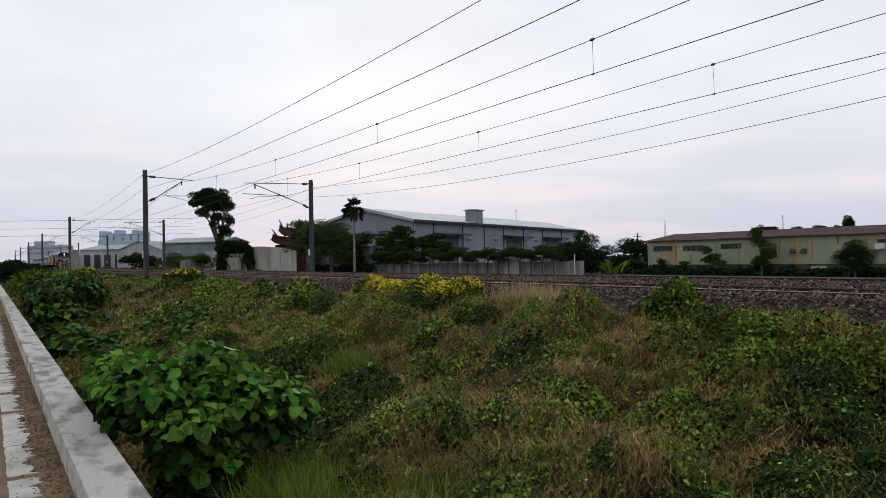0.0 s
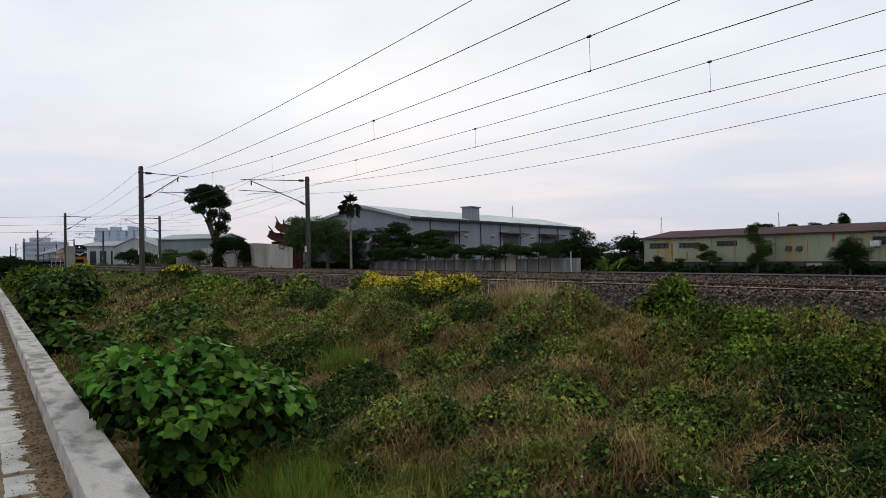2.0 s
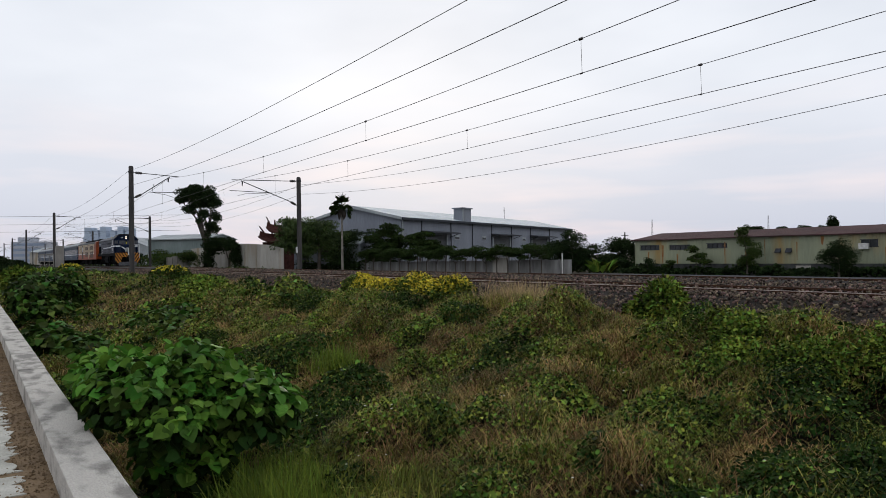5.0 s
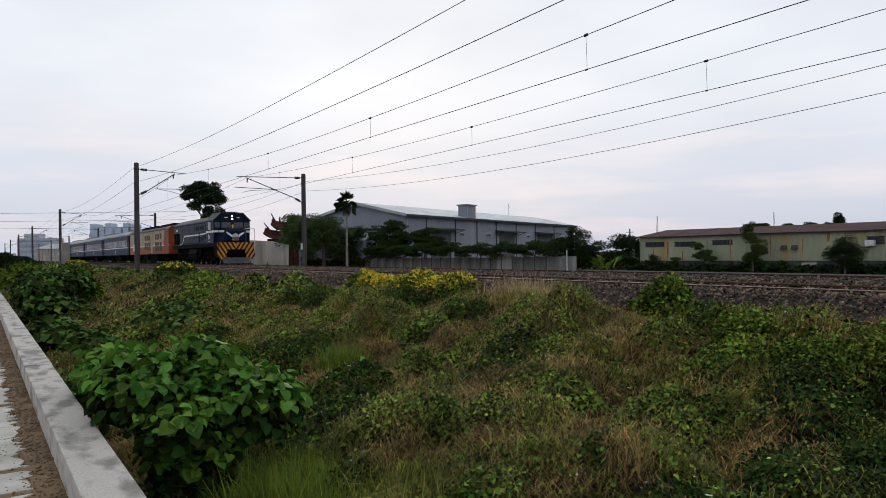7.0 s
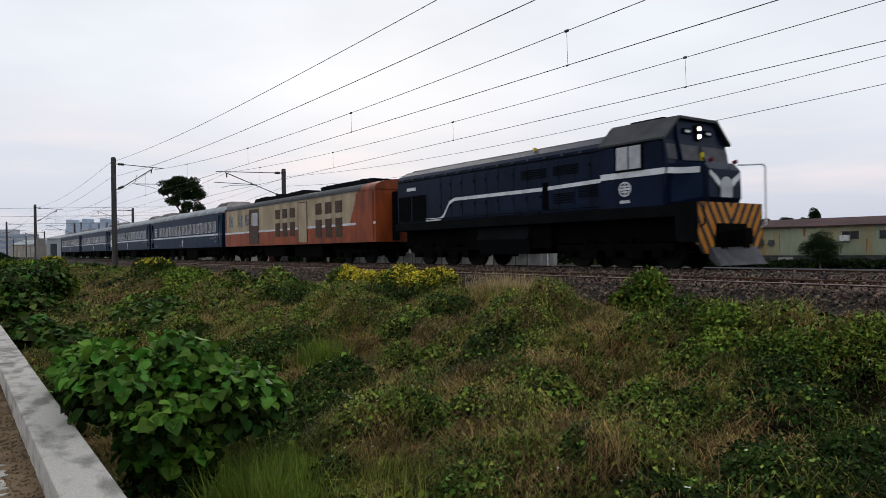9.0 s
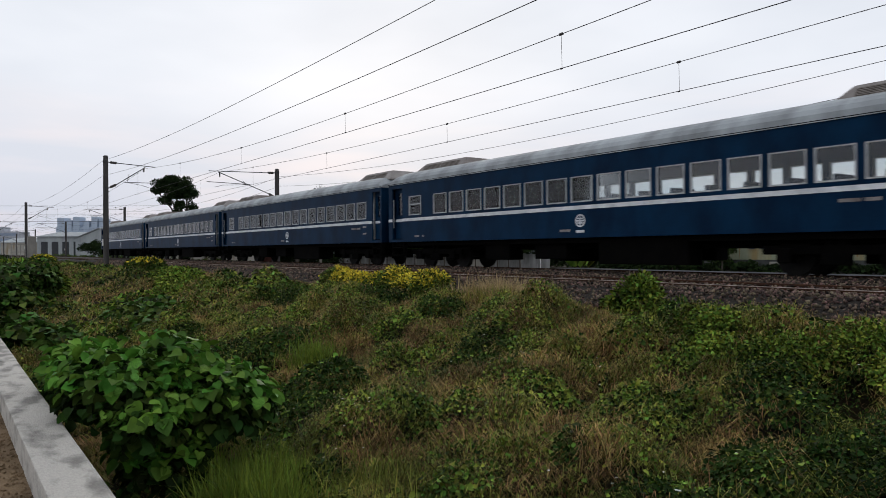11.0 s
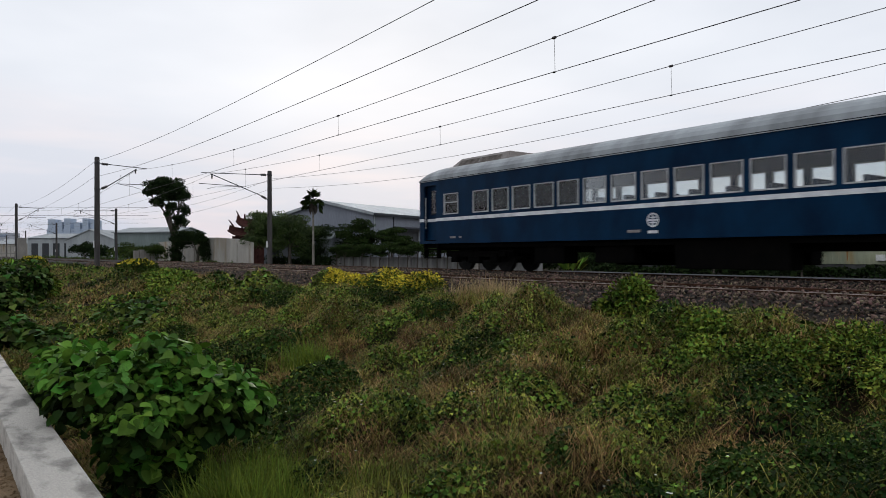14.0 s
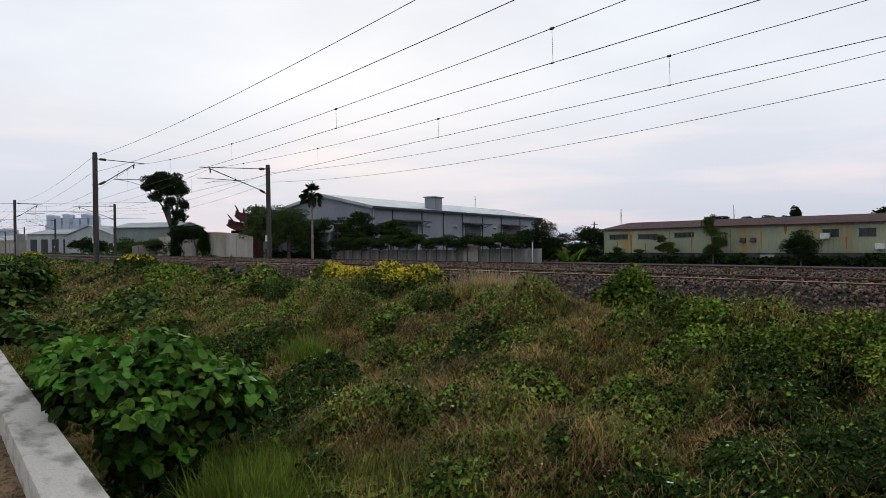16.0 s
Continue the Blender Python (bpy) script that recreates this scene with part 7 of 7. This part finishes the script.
# ---- far side: trees ----
def tree(label, base, height, trunk_r, blobs, k, size, material="leaf_mid", seed=1, lean=(0, 0), category="tree", drop=0.0, layered=False):
    """Tapered trunk, limbs to each clump, and a crown of many small leaves in uneven clumps.
    blobs: (dx, dy, z, rx, ry, rz) from the base."""
    r = np.random.RandomState(seed)
    k, size = int(k * 3.4), (size[0] * 0.45, size[1] * 0.54)
    t = thing("tree", label, category, pose(*base), group="trees across the line")
    bm = bmesh.new()
    fork = Vector((lean[0] * 0.6, lean[1] * 0.6, height * 0.5))
    rod(bm, (0, 0, -0.4), fork * 0.5, trunk_r, trunk_r * 0.85, 9)
    rod(bm, fork * 0.5, fork, trunk_r * 0.85, trunk_r * 0.62, 9)
    for b in blobs:
        c = Vector(b[:3])
        mid = fork.lerp(c, 0.5) + Vector((r.normal(0, 0.2), r.normal(0, 0.2), 0.1))
        rod(bm, fork * r.uniform(0.75, 1.0), mid, trunk_r * 0.5, trunk_r * 0.3, 6)
        rod(bm, mid, c, trunk_r * 0.3, trunk_r * 0.14, 6)
        for _ in range(5):
            q = unit(r.normal(size=3)) * np.array(b[3:6]) * 0.9
            rod(bm, mid.lerp(c, r.uniform(0.3, 1)), c + Vector(q), trunk_r * 0.12, 0.01, 4)
    part("trunk", bm, "bark", t)
    sub = []
    for b in blobs:
        n = 14
        d = unit(r.normal(size=(n, 3))) * r.uniform(0.15, 0.85, (n, 1))
        for q in d:
            s = r.uniform(0.38, 0.66)
            sub.append((b[0] + q[0] * b[3], b[1] + q[1] * b[4], b[2] + q[2] * b[5], b[3] * s, b[4] * s, b[5] * s * (0.28 if layered else 0.8)))
    at, d = shell_points(sub, k, r, low=-0.7)
    crown = leaf_mesh("crown", at, d + r.normal(0, 0.6, (k, 3)) - [0, 0, 0.3 + drop], d + [0, 0, 0.8] + r.normal(0, 0.4, (k, 3)), r.uniform(*size, k), material, t, width=0.42)
    crown["kind"] = "stuff"
    return t


GZ = -1.25
M["leaf_row"] = mat("leaf_row", (0.034, 0.062, 0.016), (0.014, 0.026, 0.007), scale=0.8, rough=0.6, per="island", shift=0.35, through_light=0.10, spec=0.03)
M["leaf_tree"] = mat("leaf_tree", (0.068, 0.112, 0.028), (0.028, 0.050, 0.013), scale=0.8, rough=0.6, per="island", shift=0.3, through_light=0.12)
M["palm_bark"] = mat("palm_bark", (0.24, 0.22, 0.19), (0.12, 0.11, 0.095), scale=3, rough=0.9)
tree("tall tree with rounded dark crown above a bare trunk", (-91.3, 25.2, -1.0), 9.4, 0.32,
     [(-0.2, -0.9, 10.5, 1.4, 1.4, 1.0), (-0.5, -2.1, 10.2, 1.25, 1.25, 0.95), (-0.7, -2.9, 9.4, 0.7, 0.7, 0.8), (0.1, 0.4, 10.2, 1.25, 1.25, 1.0), (0.3, 1.1, 9.0, 0.95, 0.95, 0.95), (-0.2, -0.7, 9.1, 1.5, 1.5, 0.9), (-0.5, -1.8, 8.2, 0.9, 0.9, 0.75), (0, -0.2, 7.6, 0.95, 0.95, 0.65), (0.4, 1.2, 7.2, 0.65, 0.65, 0.9), (0.2, 0.6, 6.1, 0.75, 0.75, 0.7), (-0.2, -0.6, 6.7, 0.55, 0.55, 0.5), (0.3, 1.2, 5.6, 0.5, 0.5, 0.65), (0, 0.1, 5.0, 0.6, 0.6, 0.6)], 5200, (0.26, 0.46), "leaf_dark", 1, drop=0.4)
tree("dark vine-clad trunk base beside the yard wall", (-91.0, 25.4, -1.0), 4.0, 0.25, [(0, 0, 1.6, 1.0, 1.0, 1.8), (0.3, 0.6, 3.2, 1.3, 1.4, 1.2)], 1800, (0.2, 0.4), "leaf_dark", 2)
tree("dark creeper mass hanging over the yard wall", (-88.0, 27.2, -1.0), 3.4, 0.2, [(-1.6, -0.7, 3.6, 1.4, 1.3, 0.9), (0.3, 0.2, 3.5, 1.8, 1.4, 1.0), (0.8, 0.5, 1.8, 0.8, 0.8, 1.5)], 2600, (0.2, 0.38), "leaf_dark", 3)
tree("small grey-green shrub tree by the yard wall", (-97.0, 24.6, -1.0), 2.6, 0.12, [(0, 0, 2.0, 1.4, 1.4, 1.2)], 1000, (0.2, 0.35), "leaf_mid", 4)
tree("rounded green tree beside the temple", (-76.6, 31.9, -1.1), 6.0, 0.22, [(-1.4, -0.6, 5.6, 1.9, 1.9, 1.2), (0.4, 0.8, 5.0, 2.0, 2.0, 1.6), (-0.8, -0.8, 3.8, 1.9, 1.9, 1.6), (0.2, 0.6, 2.6, 1.6, 1.8, 1.2)], 4200, (0.2, 0.4), "leaf_tree", 5)
tree("rounded green tree with forked trunk", (-76.0, 34.2, -1.1), 5.6, 0.24, [(-0.6, -1.6, 4.4, 1.9, 2.0, 1.7), (0.2, 0.4, 5.1, 2.2, 2.2, 1.5), (0.3, 2.0, 3.9, 1.9, 2.0, 1.5), (-0.3, 0.2, 3.3, 2.2, 2.4, 1.5), (0.2, 1.8, 2.2, 1.6, 1.8, 1.2)], 5600, (0.2, 0.4), "leaf_tree", 6)
tree("dark green tree behind the palm", (-75.2, 37.6, -1.2), 5.0, 0.2, [(-0.3, 0.2, 3.8, 1.7, 1.8, 1.6), (0.4, 1.2, 2.4, 1.5, 1.6, 1.2), (0.3, -1.2, 2.0, 1.4, 1.3, 1.2)], 2800, (0.2, 0.4), "leaf_dark", 7)
tree("feathery dark green tree in the warehouse yard", (-72.6, 41.4, GZ), 6.0, 0.2, [(0, 0.2, 5.3, 1.4, 1.6, 1.4), (-0.6, -1.2, 4.2, 1.5, 1.6, 1.2), (0.6, 1.6, 4.0, 1.8, 2.0, 1.2), (0.2, 0.3, 2.8, 2.4, 2.8, 1.4), (0.4, -0.6, 1.6, 1.8, 2.2, 1.0)], 5200, (0.18, 0.42), "leaf_row", 8, drop=-0.3, layered=True)
tree("feathery dark green tree in the warehouse yard", (-69.0, 44.0, GZ), 4.6, 0.16, [(0, 0, 3.8, 1.8, 1.8, 1.3), (0.4, 1.2, 2.8, 1.7, 1.8, 1.1)], 2600, (0.18, 0.42), "leaf_row", 9, drop=-0.3, layered=True)
for k in range(19):
    u = 0.06 + 0.049 * k
    bx, by = -73.0 + 24.0 * u, 38.2 + 9.2 * u
    hh = 2.9 + 0.3 * math.sin(k * 2.3)
    tree("thin-trunked young tree in the row before the fence", (bx + 0.3, by - 0.9, -1.28), hh, 0.075,
         [(0.1 * math.sin(k), 0.2, hh - 0.45, 1.05, 1.0, 0.42), (-0.5, -0.3 * math.cos(k), hh - 0.7, 0.75, 0.7, 0.36), (0.4, 0.2, hh - 0.95, 0.7, 0.7, 0.3)], 620, (0.14, 0.30), "leaf_row", 20 + k, layered=True)
tree("dark bushy tree at the end of the yard fence", (-51.5, 51.5, GZ), 4.4, 0.18, [(0, 0, 3.1, 1.5, 1.6, 1.2), (-1.5, -1.2, 2.4, 1.6, 1.5, 1.0), (0.9, 1.2, 2.0, 1.4, 1.5, 1.1), (-0.4, 0, 1.2, 2.2, 1.9, 1.1)], 4200, (0.18, 0.38), "leaf_dark", 40)
tree("dark green bushy tree between the yards", (-51.0, 58.0, GZ), 4.2, 0.18, [(0, 0, 2.6, 1.7, 1.7, 1.2), (1.2, 1.4, 2.0, 1.4, 1.6, 1.1), (-0.3, -0.6, 1.2, 2.0, 2.0, 1.0)], 3200, (0.18, 0.38), "leaf_dark", 41)
tree("airy pale green tree before the rusty shed", (-36.0, 50.6, GZ), 3.0, 0.06, [(-0.3, 0, 2.2, 0.65, 0.65, 0.5), (0.3, 0.1, 1.5, 0.8, 0.8, 0.55), (0.9, 0, 1.1, 0.6, 0.6, 0.4), (-0.5, 0, 1.4, 0.5, 0.5, 0.4)], 1500, (0.09, 0.2), "leaf_mid", 42, layered=True)
tree("tall narrow green tree before the rusty shed", (-31.3, 50.5, GZ), 4.0, 0.09, [(-0.3, 0, 3.55, 0.55, 0.55, 0.5), (-0.2, 0.1, 2.7, 0.6, 0.6, 0.55), (0.4, 0.2, 1.9, 0.8, 0.8, 0.6), (-0.1, 0.2, 1.1, 0.7, 0.7, 0.5)], 2700, (0.09, 0.2), "leaf_mid", 43)
tree("dense rounded dark green tree before the rusty shed", (-24.1, 50.0, GZ), 3.0, 0.09, [(0, 0, 2.0, 0.95, 0.95, 0.8), (-0.6, -0.1, 1.4, 0.8, 0.8, 0.7), (0.6, 0.1, 1.5, 0.85, 0.85, 0.7), (0.2, 0, 0.9, 1.0, 0.9, 0.5)], 3600, (0.08, 0.18), "leaf_dark", 44)
tree("small bushy shrub at the end of the rusty shed", (-40.7, 50.2, GZ), 1.5, 0.04, [(0, 0, 1.2, 0.5, 0.5, 0.35), (0.4, 0, 0.7, 0.6, 0.5, 0.4)], 800, (0.08, 0.17), "leaf_dark", 52)
tree("small thin shrub beside the rusty shed", (-38.6, 50.6, GZ), 1.4, 0.03, [(0, 0, 1.1, 0.5, 0.5, 0.28), (-0.4, 0, 0.8, 0.45, 0.5, 0.3)], 600, (0.08, 0.17), "leaf_mid", 53, layered=True)
tree("dark tree crown far behind the shed", (-76.4, 156.3, GZ), 9.0, 0.3, [(0, 0, 8.0, 1.5, 1.6, 1.4), (-1.6, -1.2, 6.8, 1.0, 1.2, 0.8)], 800, (0.4, 0.7), "leaf_dark", 45)
tree("dark tree crown far behind the shed", (-79.2, 150.0, GZ), 7.6, 0.3, [(0, 0, 6.8, 1.6, 1.8, 0.9), (-3.6, -3.0, 6.7, 1.2, 1.2, 0.7)], 700, (0.4, 0.7), "leaf_dark", 46)
tree("dark tree crown far behind the shed", (-88.0, 144.0, GZ), 7.4, 0.3, [(0, 0, 6.9, 2.2, 2.6, 0.9)], 700, (0.4, 0.7), "leaf_dark", 47)
tree("broad dark tree behind the end of the shed", (-42.0, 132.0, GZ), 11.0, 0.5, [(0, 0, 8.6, 4.5, 5.0, 3.0), (5.0, 2.0, 10.0, 5.0, 5.0, 3.5), (-5.0, -3.0, 6.4, 3.2, 3.0, 1.6)], 3800, (0.4, 0.8), "leaf_dark", 48)
tree("dark bushy trees at the far end of the path", (-70.5, 1.6, -1.3), 2.6, 0.2, [(0, 0.2, 1.7, 2.4, 1.7, 1.1), (-6, -2.6, 2.0, 2.6, 2.2, 1.3), (2.5, 1.5, 1.3, 2.0, 1.4, 0.9)], 3600, (0.2, 0.42), "leaf_dark", 49)
tree("dark green trees along the far tracks", (-150.0, 24.5, -1.2), 3.8, 0.2, [(0, 0, 2.8, 2.6, 2.4, 1.6), (10, 1, 2.2, 2.2, 2.2, 1.3)], 2200, (0.3, 0.55), "leaf_dark", 50)
tree("dark green trees along the far tracks", (-123.0, 26.5, -1.2), 3.6, 0.2, [(0, 0, 2.4, 2.4, 2.2, 1.4), (5, 0.5, 1.8, 2.0, 2.0, 1.2)], 2200, (0.3, 0.5), "leaf_mid", 51)


def hedge(label, p0, p1, k, h, seed, material="leaf_dark"):
    r = np.random.RandomState(seed)
    u = r.rand(k)
    x, y = p0[0] + (p1[0] - p0[0]) * u + r.normal(0, 0.35, k), p0[1] + (p1[1] - p0[1]) * u + r.normal(0, 0.35, k)
    top = h * (0.45 + 0.85 * wave_noise(x * 1.5, y * 1.5, seed, 1.0))
    at = np.stack([x, y, -1.28 + top * r.rand(k) ** 0.6], 1)
    ob = leaf_mesh("hedge", at, r.normal(0, 1, (k, 3)) + [0, 0, 0.3], unit(r.normal(0, 0.5, (k, 3)) + [0.2, -0.5, 0.8]), r.uniform(0.12, 0.3, k), material)
    return tagged(ob, label, "hedge", kind="stuff")


hedge("scrubby dark undergrowth along the foot of the rusty shed", (-43.5, 50.4), (8, 53.0), 8000, 0.7, 61)
hedge("dark undergrowth by the yard fence end", (-55, 50), (-45.5, 54), 3600, 1.3, 62)
hedge("low shrubs beneath the yard trees", (-79, 33), (-72, 39.5), 2800, 1.5, 63)
hedge("low weeds along the yard wall", (-104, 25.2), (-78, 28.2), 2200, 0.8, 64, "leaf_mid")
hedge("low brush along the far tracks", (-210, 23), (-100, 22.8), 5000, 1.3, 65, "leaf_mid")


def build_palm():
    """Fan palm: slim ringed trunk, a skirt of dead leaves and a round head of stiff fans."""
    t = thing("palm_tree", "slim fan palm with a round spiky head", "palm tree", pose(-70.6, 34.6, -1.1))
    r = np.random.RandomState(70)
    bm = bmesh.new()
    for k in range(14):
        rod(bm, (0, 0, -0.3 + k * 0.5), (0, 0, 0.2 + k * 0.5), 0.17 - 0.005 * k, 0.15 - 0.005 * k, 9)
    part("trunk", bm, "palm_bark", t)
    head = np.array([0, 0, 7.4])
    at, al, nr = [], [], []
    for k in range(30):
        a, e = r.uniform(0, 6.283), r.uniform(-0.75, 1.5)
        d = np.array([math.cos(a) * math.cos(e), math.sin(a) * math.cos(e), math.sin(e)])
        hub = head + d * r.uniform(0.65, 0.95)
        side = unit(np.cross(d, [0, 0, 1.0]))
        for q in np.linspace(-0.95, 0.95, 10):
            at.append(hub), al.append(d * math.cos(q) + side * math.sin(q) - np.array([0, 0, 0.10 + 0.22 * abs(q)])), nr.append(np.cross(side, d))
        at.append(head), al.append(d), nr.append(np.cross(side, d))
    leaf_mesh("fronds", np.array(at), np.array(al), np.array(nr), r.uniform(0.55, 0.9, len(at)), "leaf_row", t, width=0.06)["kind"] = "stuff"
    k = 110
    a = r.uniform(0, 6.283, k)
    p = np.stack([np.cos(a) * 0.25, np.sin(a) * 0.25, r.uniform(6.7, 7.3, k)], 1)
    leaf_mesh("dead_skirt", p, np.stack([np.cos(a) * 0.4, np.sin(a) * 0.4, -np.ones(k)], 1), np.stack([np.cos(a), np.sin(a), np.zeros(k)], 1), r.uniform(0.4, 0.8, k), "bark", t, width=0.12)["kind"] = "stuff"


def build_banana():
    t = thing("banana_plant", "pale green banana clump with broad arching leaves", "banana plant", pose(-46.0, 50.0, -1.3))
    r = np.random.RandomState(71)
    k = 26
    a = r.uniform(0, 6.283, k)
    at = np.stack([np.cos(a) * 0.6, np.sin(a) * 1.0, r.uniform(0.1, 0.5, k)], 1)
    leaf_mesh("leaves", at, np.stack([np.cos(a) * 0.6, np.sin(a) * 0.6, r.uniform(0.6, 1.6, k)], 1), np.stack([-np.cos(a) * 0.8, -np.sin(a) * 0.8, np.ones(k)], 1), r.uniform(0.9, 1.5, k), "leaf", t, width=0.22)["kind"] = "stuff"


def build_poles():
    p = thing("utility_pole", "wooden utility pole with a transformer", "utility pole", pose(-74.6, 86.5, -1.3))
    bm = bmesh.new()
    rod(bm, (0, 0, -0.3), (0, 0, 5.4), 0.14, 0.10)
    part("pole", bm, "mast", p)
    bm = bmesh.new()
    rod(bm, (0.3, 0, 3.2), (0.3, 0, 4.2), 0.3)
    rod(bm, (-0.7, 0, 4.9), (0.7, 0, 4.9), 0.05)
    part("transformer", bm, "steel", p)
    for x, y, h in ((-98.4, 123.0, 9.4), (-84.3, 144.4, 10.0)):
        a = thing("radio_mast", "thin lattice radio mast behind the shed", "radio mast", pose(x, y, -1.3), group="radio masts")
        bm = bmesh.new()
        for k in range(3):
            c = k * 2.094
            rod(bm, (0.5 * math.cos(c), 0.5 * math.sin(c), -0.3), (0.06 * math.cos(c), 0.06 * math.sin(c), h), 0.03, 0.02, 5)
        for k in range(12):
            rod(bm, (0.3 - 0.02 * k, 0, h * k / 12), (-0.3 + 0.02 * k, 0, h * (k + 1) / 12), 0.015, seg=4)
        part("lattice", bm, "steel", a)
    for z, y1 in ((13.9, 12.8), (11.6, 10.9), (9.6, 9.0)):
        me = bpy.data.curves.new("power_line", "CURVE")
        me.dimensions, me.bevel_depth = "3D", 0.035
        sp = me.splines.new("POLY")
        sp.points.add(20)
        for i, q in enumerate(sp.points):
            u = 0.36 * i / 20
            q.co = (-260 + 190 * u, -40 + 240 * u, z + (y1 - z) * u - 3.0 * u * (1 - u), 1)
        me.materials.append(M["wire"])
        tagged(new("power_line", me), "thin distant power line crossing the railway", "power line", group="power lines")
    d = thing("white_post", "white marker post at the fence end", "post", pose(-48.6, 47.3, -1.3))
    bm = bmesh.new()
    rod(bm, (0, 0, -0.2), (0, 0, 2.1), 0.05)
    part("shaft", bm, "white_plate", d)


build_palm()
build_banana()
build_poles()


def motions():
    """The train runs along the far track at 20.5 m/s, gaining a little speed."""
    front = [(0.0, -193.5), (3.5, -121.6), (7.0, -50.6), (8.0, -30.2), (9.0, -9.75), (10.0, 10.65), (11.0, 31.15), (12.0, 51.75), (12.5, 62.2),
             (13.0, 72.7), (13.5, 83.25), (14.0, 93.8), (14.5, 104.3), (16.0, 135.8)]
    for ob, back in TRAIN:
        walk(ob, [(t, pose(x + back, FAR_TRACK, 0.0)) for t, x in front])


motions()
